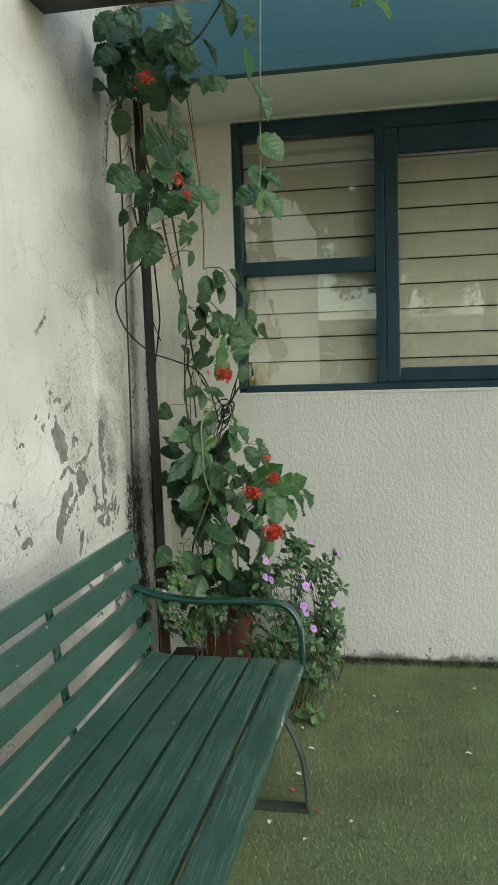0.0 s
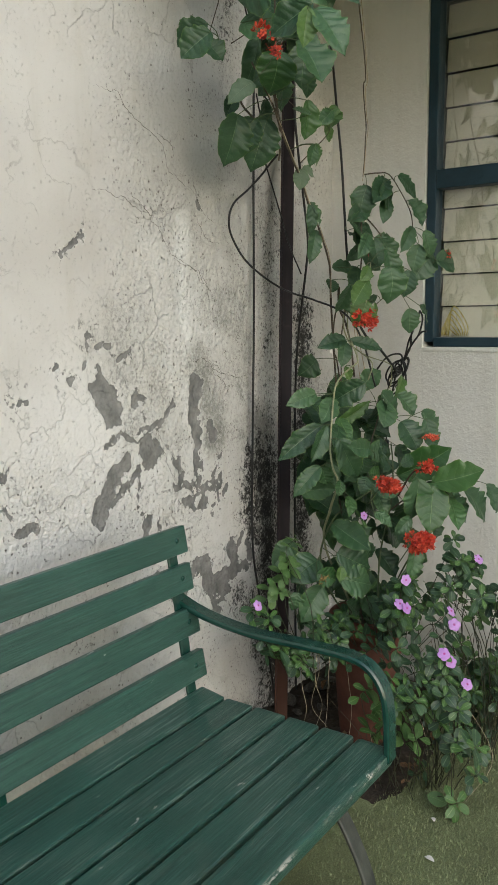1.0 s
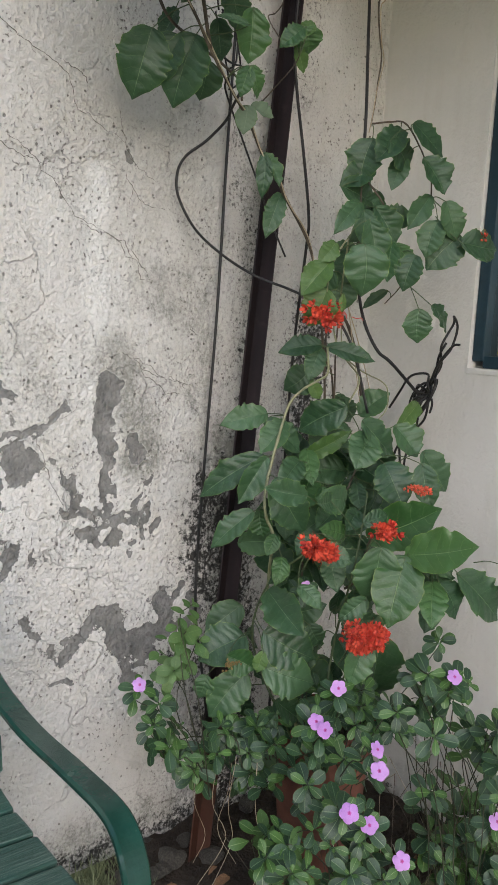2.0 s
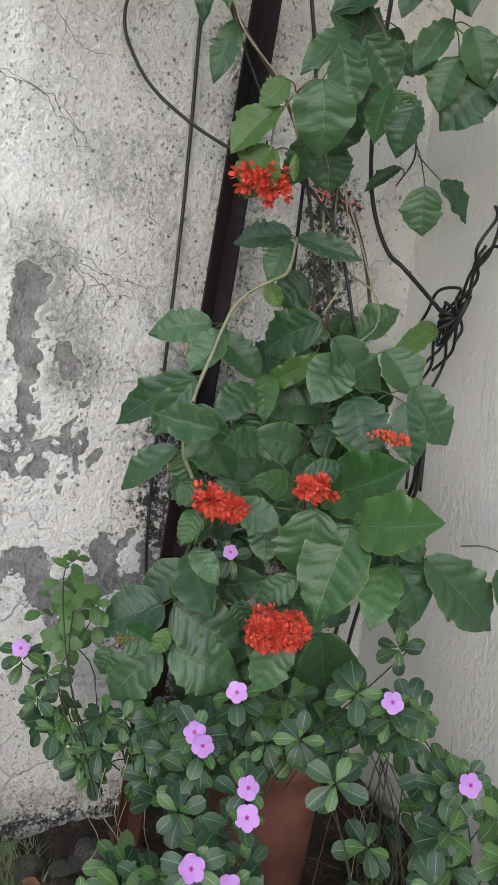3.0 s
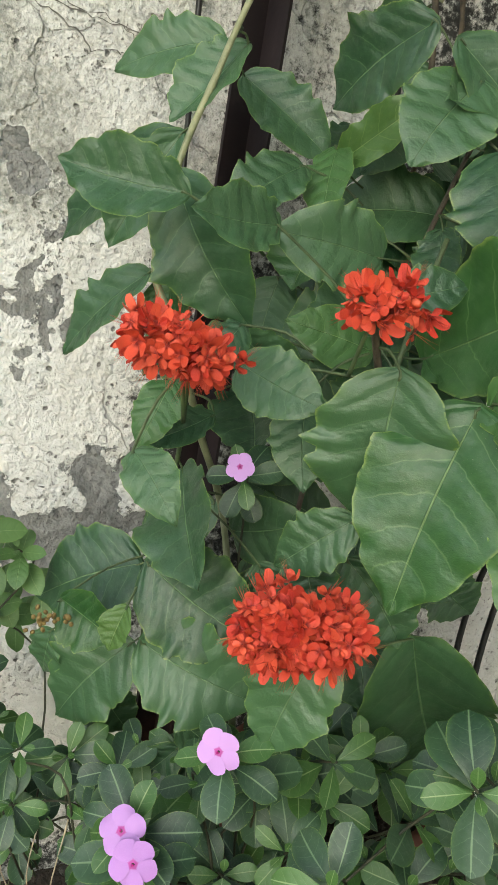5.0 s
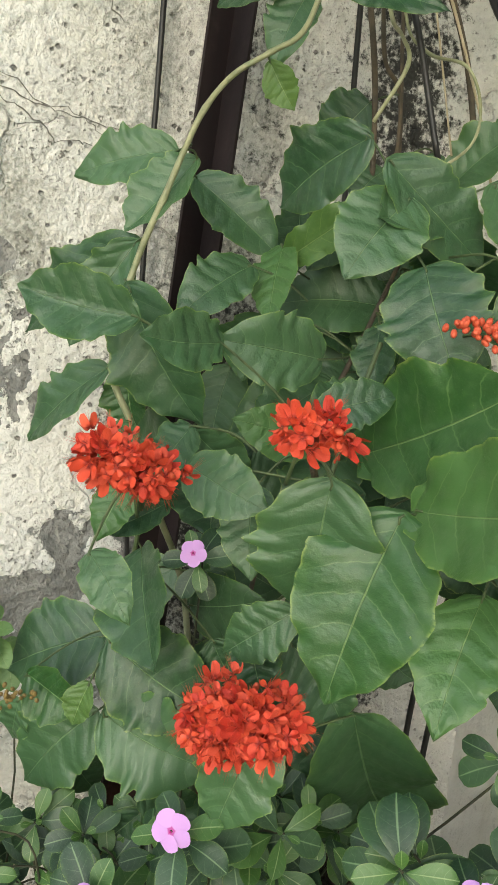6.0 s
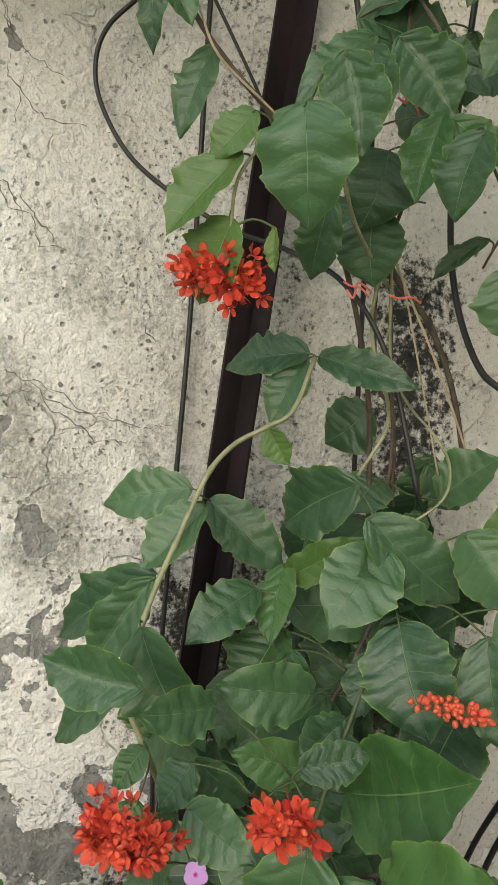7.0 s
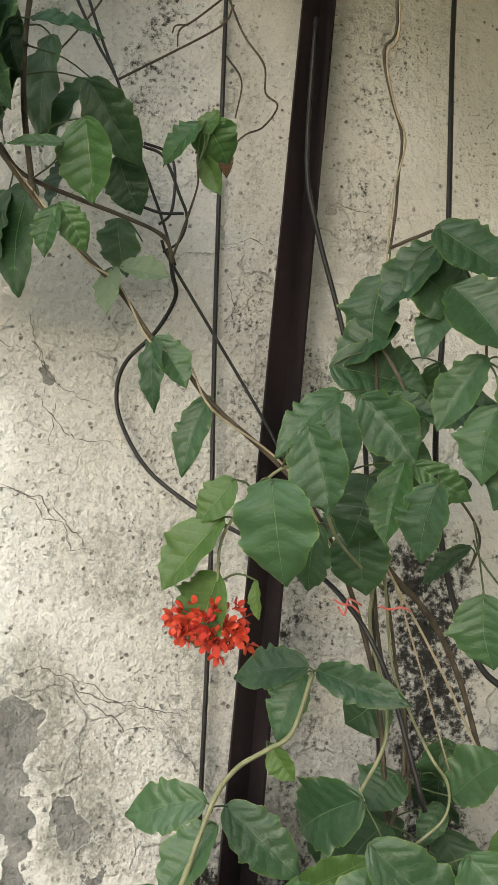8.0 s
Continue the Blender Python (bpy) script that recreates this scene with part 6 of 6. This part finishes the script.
pot = thing("plant_pot", (0.350, -0.430, 0.02), "large weathered terracotta plant pot on the soil", "plant pot")
part("body", lathe("body", CLAY, [(0.092, 0.0), (0.098, 0.01), (0.110, 0.14), (0.122, 0.29), (0.124, 0.340), (0.136, 0.343), (0.140, 0.351), (0.140, 0.390), (0.134, 0.396), (0.124, 0.396), (0.119, 0.385), (0.117, 0.365)], 44, 0.02), pot, "", Matrix.Translation((0.350, -0.430, 0.02)) @ Matrix.Diagonal((0.84, 0.84, 1, 1)))
bm = bmesh.new()
bmesh.ops.create_circle(bm, cap_ends=True, segments=40, radius=0.116)
part("soil", to_mesh("soil", bm, SOIL), pot, "dark potting soil", Matrix.Translation((0.350, -0.430, 0.396)) @ Matrix.Diagonal((0.84, 0.84, 1, 1)))

BUSH_STEM = simple("woody_bush_stem", (0.022, 0.024, 0.013), (0.050, 0.052, 0.026), 60, 0.7, 0.2)
LEAF_FRESH = leaf_shade("fresh_small_leaf", (0.038, 0.100, 0.021), (0.072, 0.158, 0.036), (0.28, 0.38, 0.16), 0.38, 0.2, 5.0, 0.00012, 0.075)
SMALL = [leaf_mesh("leaf", LEAF_SMALL, 0.52, 0.22, (0.22, 0.42, 0.05)[k], 0.008, 70 + k, 0.60, 0.003, 12, 4, 0, 0.42, 0.0) for k in range(3)]
SMALL_MID = [leaf_mesh("leaf", LEAF_FRESH, 0.45, 0.2, 0.25, 0.008, 80 + k, 0.62, 0.003, 12, 4, 0, 0.55, 0.0) for k in range(2)]
LEAF_HERB = leaf_shade("light_herb_leaf", (0.060, 0.135, 0.036), (0.115, 0.205, 0.062), (0.26, 0.36, 0.15), 0.45, 0.25, 5.0, 0.0003)
HERB = [leaf_mesh("leaf", LEAF_HERB, 0.56, 0.15, 0.25, 0.012, 90 + k, 0.48, 0.004, 12, 4, 0, 0.7, 0.01) for k in range(2)]
PINK_FLOWER = [fan_mesh("flower", PINK, 5, 1.0, 0.47, -0.05 - 0.12 * k, 0.06, 0.0, 0, 0.16, 1.5, True) for k in range(2)]
EYE = bud_mesh("flower_eye", simple("magenta_flower_eye", (0.35, 0.01, 0.16), (0.5, 0.03, 0.25), 80, 0.5, 0.1))


def rosette(plant, tip, axis, size, rng, kinds, pairs=5, gap=0.020):
    """Crossed pairs of leaves: a tight whorl at the tip, then pairs set wider down the stem."""
    side = axis.cross(Vector((0.3, 0.5, 0.8))).normalized()
    turn = rng.uniform(0, 6.28)
    drop = (0.0, 0.004, 0.008, 0.018, 0.038, 0.062, 0.085, 0.110)
    for k in range(pairs):
        p = tip - axis * drop[k] * gap / 0.020
        grow = (0.36, 0.86, 1.05, 1.10, 1.10, 1.05, 1.0, 0.95)[k]
        twist = (0.0, 0.5, 0.0, 0.25, 0.5, 0.1, 0.6, 0.2)[k] * math.pi
        for h in (0, math.pi):
            a = turn + twist + h + rng.gauss(0, 0.16)
            outw = Matrix.Rotation(a, 3, axis) @ side
            lift = (1.1, 0.34, 0.14, 0.0, -0.15, -0.25, -0.3, -0.3)[k] + rng.gauss(0, 0.10)
            d = (outw + axis * lift).normalized()
            ln = size * grow * rng.uniform(0.88, 1.12)
            up = (axis - outw * lift * 0.6 + Vector((0.15, -0.08, 0.2))).normalized()
            w = ln * rng.uniform(1.02, 1.25)
            m = Matrix.Translation(p + d * 0.003) @ facing(d, up) @ Matrix.Diagonal((w, ln, 0.8 * ln, 1))
            part("leaf", rng.choice(SMALL_MID if k < 2 and kinds[0] in SMALL else kinds), plant, "", m)


def bush(name, label, root, tips, flowers, seed, size=0.045, kinds=None, pairs=5, category="flowering plant", gap=0.020):
    """A small bushy plant: one stem to each tip, with crossed pairs of leaves, and flowers on some tips."""
    rng = random.Random(seed)
    plant = thing(name, root, label, category)
    kinds = kinds or SMALL * 4 + SMALL_MID[:1]
    root = Vector(root)
    for tip in [Vector(t) for t in tips] + [Vector(q) - Vector((0.012, -0.006, 0.010)) for q in flowers]:
        axis = Vector((0.70 + rng.gauss(0, 0.22), -0.2 + rng.gauss(0, 0.28), 0.70)).normalized()
        if tip.z < root.z + 0.05:
            axis = Vector((0.6, rng.gauss(-0.2, 0.3), 0.5)).normalized()
        rise = abs(tip.z - root.z)
        start = root.lerp(Vector((tip.x, tip.y, root.z)), 0.5) + Vector((rng.gauss(0, 0.02), rng.gauss(0, 0.02), 0))
        part("stem", tube_mesh("stem", [start, start.lerp(tip, 0.45) + Vector((rng.gauss(0, 0.10) * rise, rng.gauss(0, 0.10) * rise, 0.10 * rise + 0.01)), tip - axis * 0.05, tip], 0.0013, 0.0009, BUSH_STEM, 5, 4), plant)
        rosette(plant, tip, axis, size * rng.uniform(0.85, 1.15), rng, kinds, pairs, gap)
    for q in flowers:
        n = Vector((0.75 + rng.gauss(0, 0.12), -0.35 + rng.gauss(0, 0.2), 0.55 + rng.gauss(0, 0.12))).normalized()
        turn = n.to_track_quat("Z", "Y").to_matrix().to_4x4() @ pose(0, 0, 0, 0, 0, rng.uniform(0, 72))
        flower = part("flower", rng.choice(PINK_FLOWER), plant, "lilac-pink five-petalled flower", Matrix.Translation(q) @ turn @ Matrix.Scale((0.012 if q[2] > 0.7 else 0.0165) * rng.uniform(0.92, 1.1), 4))
        part("flower_eye", EYE, flower, "", Matrix.Translation(Vector(q) + n * 0.0015) @ turn @ Matrix.Diagonal((0.0024, 0.0024, 0.002, 1)))
    return plant


def strewn(count, seed, x, y, z):
    rng = random.Random(seed)
    return [(rng.uniform(*x), rng.uniform(*y), rng.uniform(*z)) for _ in range(count)]


bush("periwinkle_bush", "bushy pot periwinkle with lilac-pink flowers", (0.46, -0.56, 0.40), [(0.530, -0.510, 0.567), (0.555, -0.452, 0.529), (0.530, -0.514, 0.533), (0.500, -0.527, 0.538), (0.500, -0.554, 0.528), (0.500, -0.603, 0.538), (0.470, -0.433, 0.507), (0.500, -0.620, 0.505), (0.530, -0.589, 0.480), (0.550, -0.551, 0.511), (0.550, -0.485, 0.493), (0.560, -0.422, 0.482), (0.500, -0.475, 0.546), (0.500, -0.534, 0.533), (0.550, -0.657, 0.489), (0.570, -0.599, 0.464), (0.560, -0.683, 0.435), (0.550, -0.516, 0.483), (0.450, -0.361, 0.430), (0.420, -0.552, 0.447), (0.420, -0.474, 0.513), (0.400, -0.506, 0.517), (0.470, -0.620, 0.400), (0.440, -0.650, 0.370), (0.510, -0.610, 0.360), (0.420, -0.640, 0.440), (0.480, -0.560, 0.430)],
     [(0.546, -0.604, 0.598), (0.574, -0.662, 0.542), (0.556, -0.668, 0.553), (0.400, -0.564, 0.751), (0.700, -0.653, 0.519), (0.690, -0.650, 0.553)], 21, 0.034)
bush("periwinkle_bush", "dark periwinkle growing at the back of the pot", (0.40, -0.58, 0.38), [(0.344, -0.625, 0.459), (0.360, -0.663, 0.405), (0.360, -0.588, 0.457), (0.360, -0.616, 0.429), (0.360, -0.732, 0.481), (0.370, -0.647, 0.457), (0.380, -0.676, 0.413), (0.360, -0.739, 0.423), (0.380, -0.661, 0.367), (0.330, -0.666, 0.418)], [], 29, 0.034)
bush("periwinkle_bush", "small periwinkle with one flower by the old wall", (0.34, -0.66, 0.34), [(0.330, -0.691, 0.445), (0.300, -0.727, 0.410), (0.310, -0.754, 0.371), (0.360, -0.653, 0.360), (0.250, -0.757, 0.437), (0.230, -0.799, 0.493), (0.240, -0.813, 0.454), (0.260, -0.786, 0.406), (0.300, -0.753, 0.365), (0.280, -0.775, 0.384), (0.240, -0.796, 0.415), (0.320, -0.735, 0.349)], [(0.220, -0.840, 0.537)], 23, 0.036, SMALL + SMALL_MID)
bush("periwinkle_bush", "low periwinkle hanging over the turf, with pink flowers", (0.62, -0.58, 0.04), [(0.620, -0.781, 0.366), (0.640, -0.736, 0.410), (0.660, -0.712, 0.378), (0.680, -0.662, 0.380), (0.660, -0.771, 0.359), (0.700, -0.708, 0.346), (0.720, -0.640, 0.320), (0.580, -0.760, 0.384), (0.640, -0.605, 0.393), (0.620, -0.660, 0.413), (0.660, -0.808, 0.366), (0.740, -0.719, 0.323), (0.660, -0.628, 0.339), (0.620, -0.830, 0.384), (0.800, -0.753, 0.259)] + strewn(10, 14, (0.60, 0.78), (-0.70, -0.45), (0.06, 0.28)),
     [(0.700, -0.722, 0.465), (0.700, -0.667, 0.423), (0.720, -0.594, 0.338)], 24, 0.036)
bush("periwinkle_bush", "sprawling periwinkle with lilac-pink flowers against the pale wall", (0.68, -0.34, 0.02), [(0.640, -0.458, 0.627), (0.660, -0.424, 0.592), (0.680, -0.381, 0.606), (0.620, -0.401, 0.547), (0.580, -0.411, 0.527), (0.748, -0.35, 0.404), (0.821, -0.45, 0.463), (0.73, -0.38, 0.301), (0.770, -0.35, 0.235), (0.68, -0.40, 0.23), (0.64, -0.41, 0.37), (0.785, -0.40, 0.50), (0.755, -0.38, 0.54), (0.720, -0.353, 0.498), (0.700, -0.378, 0.521), (0.740, -0.362, 0.465), (0.580, -0.468, 0.495), (0.660, -0.483, 0.641), (0.660, -0.566, 0.587), (0.740, -0.556, 0.573), (0.600, -0.377, 0.666), (0.600, -0.397, 0.549), (0.660, -0.390, 0.608), (0.660, -0.406, 0.578)],
     [(0.694, -0.449, 0.640), (0.804, -0.40, 0.580), (0.780, -0.395, 0.374), (0.810, -0.35, 0.234)], 22, 0.034)
bush("periwinkle_bush", "leafy periwinkle beside the pale wall", (0.70, -0.30, 0.02), strewn(24, 18, (0.58, 0.81), (-0.44, -0.08), (0.08, 0.34)), [], 28, 0.040, SMALL * 2 + SMALL_MID * 2, 7, "flowering plant", 0.026)
bush("green_herb", "light green leafy herb growing beside the post", (0.34, -0.66, 0.31), [(0.300, -0.776, 0.720), (0.275, -0.770, 0.655), (0.27, -0.735, 0.63), (0.262, -0.785, 0.57)], [], 25, 0.031, HERB, 7, "herb", 0.030)
bush("green_weed", "yellow-green weed in the soil at the wall foot", (0.72, -0.20, 0.02), strewn(7, 16, (0.60, 0.78), (-0.36, -0.06), (0.10, 0.30)), [], 26, 0.045, SMALL_MID + HERB[:1], 5, "weed")

bush("green_weed", "yellow-green leafy weed crowding the front of the pot", (0.56, -0.62, 0.02), [(0.520, -0.740, 0.34), (0.545, -0.720, 0.30), (0.62, -0.774, 0.383), (0.60, -0.70, 0.25), (0.57, -0.76, 0.27), (0.64, -0.72, 0.22), (0.66, -0.66, 0.30), (0.53, -0.69, 0.22), (0.74, -0.70, 0.06)], [], 39, 0.040, SMALL_MID + HERB[:1], 5, "weed", 0.03)

bush("green_weed", "thin straggling weed between the pot and the pale wall", (0.60, -0.24, 0.02), [(0.57, -0.20, 0.42), (0.63, -0.27, 0.46), (0.55, -0.30, 0.46), (0.62, -0.14, 0.36), (0.70, -0.22, 0.42), (0.76, -0.25, 0.40), (0.66, -0.32, 0.44)], [], 36, 0.042, SMALL_MID * 2 + HERB, 4, "weed", 0.026)

# pale roots and dry stalks under the leaves
rng = random.Random(8)
roots = thing("dry_stalks", (0.42, -0.58, 0.02), "dry pale stalks and hanging roots under the bush", "stalks")
for i in range(26):
    x, y = rng.uniform(0.34, 0.74), rng.uniform(-0.70, -0.12)
    part("stalk", tube_mesh("stalk", [(x, y, 0.01), (x + rng.gauss(0, 0.04), y + rng.gauss(0, 0.04), 0.14), (x + rng.gauss(0, 0.06), y + rng.gauss(0, 0.06), rng.uniform(0.18, 0.40))], 0.0009, 0.0007, rng.choice((CORD_PALE, BARK, BARK)), 5, 5), roots)
for i in range(2):
    cable("ground_cable", "black cable trailing down to the soil", [(0.262 + 0.008 * i, -0.115, 0.90), (0.256 + 0.014 * i, -0.118, 0.80), (0.20 + 0.03 * i, -0.120, 0.70), (0.15 + 0.04 * i, -0.14, 0.58), (0.14 + 0.05 * i, -0.17, 0.45), (0.17 + 0.04 * i, -0.20, 0.25), (0.20, -0.22, 0.03)], 0.0042)

for x, y in ((0.30, -0.74), (0.33, -0.71), (0.36, -0.69), (0.31, -0.66), (0.39, -0.66)):
    part("root", tube_mesh("root", [(x, y, 0.40), (x + rng.gauss(0, 0.01), y + rng.gauss(0, 0.01), 0.30), (x + rng.gauss(0, 0.015), y + rng.gauss(0, 0.015), 0.20), (x + rng.gauss(0, 0.02), y + rng.gauss(0, 0.02), rng.uniform(0.06, 0.14))], 0.0008, 0.0006, CORD_PALE, 5, 5), roots)

# rubble along the foot of the old wall and dead leaves on the soil


def stone_mesh(seed):
    bm = bmesh.new()
    bmesh.ops.create_icosphere(bm, subdivisions=2, radius=0.5)
    for v in bm.verts:
        v.co *= 1 + 0.45 * noise.noise(v.co * 1.7 + Vector((seed * 7.3, 0, 0)))
        v.co.z *= 0.6
    return to_mesh("stone", bm, STONE)


STONES = [stone_mesh(k) for k in range(4)]
for i in range(22):
    y = rng.uniform(-1.05, -0.12)
    s = rng.uniform(0.018, 0.065)
    ob = new("stone", rng.choice(STONES))
    ob.matrix_basis = pose(rng.uniform(0.01, 0.16), y, 0.018 + 0.15 * s, rng.uniform(0, 30), rng.uniform(0, 30), rng.uniform(0, 360)) @ Matrix.Scale(s, 4)
    tagged(ob, "small grey mossy stone at the wall foot", "stone", "rubble along the old wall")
DRY = [leaf_mesh("dead_leaf", DEAD, 0.5, 0.35, 0.4, 0.05, 60 + k, 0.45, 0.01, 8, 4) for k in range(3)]
for i in range(34):
    ob = new("dead_leaf", rng.choice(DRY))
    ob.matrix_basis = pose(rng.uniform(0.10, 0.60), rng.uniform(-0.90, -0.15), rng.uniform(0.045, 0.055), rng.uniform(-20, 20), rng.uniform(-25, 25), rng.uniform(0, 360)) @ Matrix.Scale(rng.uniform(0.025, 0.05), 4)
    tagged(ob, "curled brown dead leaf lying on the soil", "dead leaf", "dead leaves on the soil")
part("dried_leaf", DRY[1], top_vine, "curled brown dried leaf", Matrix.Translation((0.10, -0.533, 1.925)) @ facing(Vector((0.0, 0.2, -0.9)), Vector((1, 0, 0.2))) @ Matrix.Diagonal((0.045, 0.040, 0.05, 1)))
RED_CHIP = [leaf_mesh("fallen_petal", RED_BUD, 0.6, 0.2, 0.3, 0.03, 95, 0.5, 0, 5, 4)]
PALE_CHIP = [leaf_mesh("fallen_petal", WHITE_PETAL, 0.7, 0.2, 0.3, 0.03, 96, 0.5, 0, 5, 4)]
for x, y, kind in ((0.695, -1.147, 0), (0.80, -1.275, 0), (0.822, -0.426, 1), (0.653, -0.611, 1), (0.68, -0.72, 1), (0.93, -0.41, 1), (0.72, -0.88, 1), (0.70, -1.05, 1), (1.02, -0.56, 1), (0.66, -1.33, 1), (0.77, -1.42, 1), (1.25, -0.85, 1), (0.90, -1.30, 1), (1.33, -0.31, 1)):
    ob = new("fallen_petal", (RED_CHIP, PALE_CHIP)[kind][0])
    ob.matrix_basis = pose(x, y, 0.010, 8, -6, 137 * x * 10) @ Matrix.Scale(0.024 if kind == 0 else rng.uniform(0.012, 0.026), 4)
    tagged(ob, "red petal fallen on the turf" if kind == 0 else "pale petal fallen on the turf", "petal", "petals on the turf")

# yellow cord seen inside the window corner
cord = thing("yellow_cord", (0.42, 0.055, 1.237), "hank of yellow cord in the lower window corner", "cord")
YELLOW = simple("yellow_nylon", (0.42, 0.33, 0.06), (0.60, 0.50, 0.12), 60, 0.5, 0.2)
for i in range(6):
    h = 0.03 + 0.012 * i
    part("loop", tube_mesh("loop", [(0.385 + 0.004 * i, 0.056 + 0.002 * i, 1.242), (0.390 + 0.006 * i, 0.056, 1.242 + h), (0.405 + 0.008 * i, 0.058, 1.242 + 0.9 * h), (0.425 + 0.010 * i, 0.056, 1.243 + 0.3 * h), (0.440 + 0.006 * i, 0.056, 1.242)], 0.002, 0.002, YELLOW, 5, 5), cord)

# ---- garden behind the camera, seen in the glass ----


def tree(at, height, seed):
    rng = random.Random(seed)
    t = thing("garden_tree", at, "leafy green garden tree with a slender trunk", "tree", "trees of the garden")
    base = Vector(at)
    top = base + Vector((rng.uniform(-0.3, 0.3), rng.uniform(-0.3, 0.3), height * 0.62))
    part("trunk", tube_mesh("trunk", [base - Vector((0, 0, 0.05)), base.lerp(top, 0.5) + Vector((0.1, 0, 0)), top], 0.16, 0.07, BARK, 9, 5), t)
    verts, faces = [], []
    for k in range(9):
        d = Vector((rng.uniform(-1, 1), rng.uniform(-1, 1), rng.uniform(0.0, 1.0))).normalized()
        tip = top + d * height * rng.uniform(0.22, 0.36)
        part("limb", tube_mesh("limb", [base.lerp(top, rng.uniform(0.6, 1.0)), top.lerp(tip, 0.5) + Vector((0, 0, 0.1)), tip], 0.05, 0.012, BARK, 6, 4), t)
        for _ in range(640):
            c = tip + Vector([rng.gauss(0, height * 0.085) for _ in range(3)])
            u = Vector([rng.gauss(0, 1) for _ in range(3)]).normalized() * rng.uniform(0.08, 0.16)
            v = u.cross(Vector([rng.gauss(0, 1) for _ in range(3)])).normalized() * 0.06
            n = len(verts)
            verts += [c - u, c + v, c + u, c - v]
            faces.append((n, n + 1, n + 2, n + 3))
    part("crown", raw_mesh("crown", verts, faces, LEAF_TREE, False), t, "uneven crown of small leaves")


for at, h, s in (((-1.35, -10.5, 0), 5.6, 1), ((2.3, -11.0, 0), 6.0, 2), ((5.2, -9.5, 0), 5.5, 3), ((-4.5, -12.5, 0), 7.0, 4), ((1.0, -17.5, 0), 5.0, 5), ((3.6, -13.0, 0), 5.0, 6), ((-2.9, -11.5, 0), 5.0, 7)):
    tree(at, h, s)
tagged(new("wall_garden", box_mesh("wall_garden", WALL_PALE, (-8, 12, -15.2, -15.0, 0, 2.2))), "pale garden boundary wall", "wall", kind="structure")

# clipped hedge along the boundary wall, and a white hoop standing before it
rng = random.Random(77)
verts, faces = [], []
for _ in range(9000):
    x, z = rng.uniform(-8, 12), rng.uniform(0.0, 1.95)
    c = Vector((x, -14.62 + rng.gauss(0, 0.10) + 0.08 * math.sin(2.3 * x), z + 0.10 * math.sin(1.7 * x) * z / 1.95))
    u = Vector([rng.gauss(0, 1) for _ in range(3)]).normalized() * rng.uniform(0.10, 0.17)
    v = u.cross(Vector([rng.gauss(0, 1) for _ in range(3)])).normalized() * 0.08
    n = len(verts)
    verts += [c - u, c + v, c + u, c - v]
    faces.append((n, n + 1, n + 2, n + 3))
tagged(new("garden_hedge", raw_mesh("garden_hedge", verts, faces, LEAF_TREE, False)), "clipped green hedge along the garden boundary wall", "hedge", kind="stuff")
hoop = thing("garden_hoop", (-0.52, -13.6, 0.0), "white painted hoop on a thin post on the lawn", "garden hoop")
part("ring", tube_mesh("ring", [Vector((-0.52 + 0.30 * math.cos(a), -13.6, 1.16 + 0.30 * math.sin(a))) for a in [q * math.pi / 12 for q in range(25)]], 0.030, 0.030, WHITE_PETAL, 8, 3), hoop)
part("post", tube_mesh("post", [Vector((-0.52, -13.6, -0.02)), Vector((-0.52, -13.6, 0.45)), Vector((-0.52, -13.6, 0.87))], 0.012, 0.012, BARK, 7, 3), hoop)
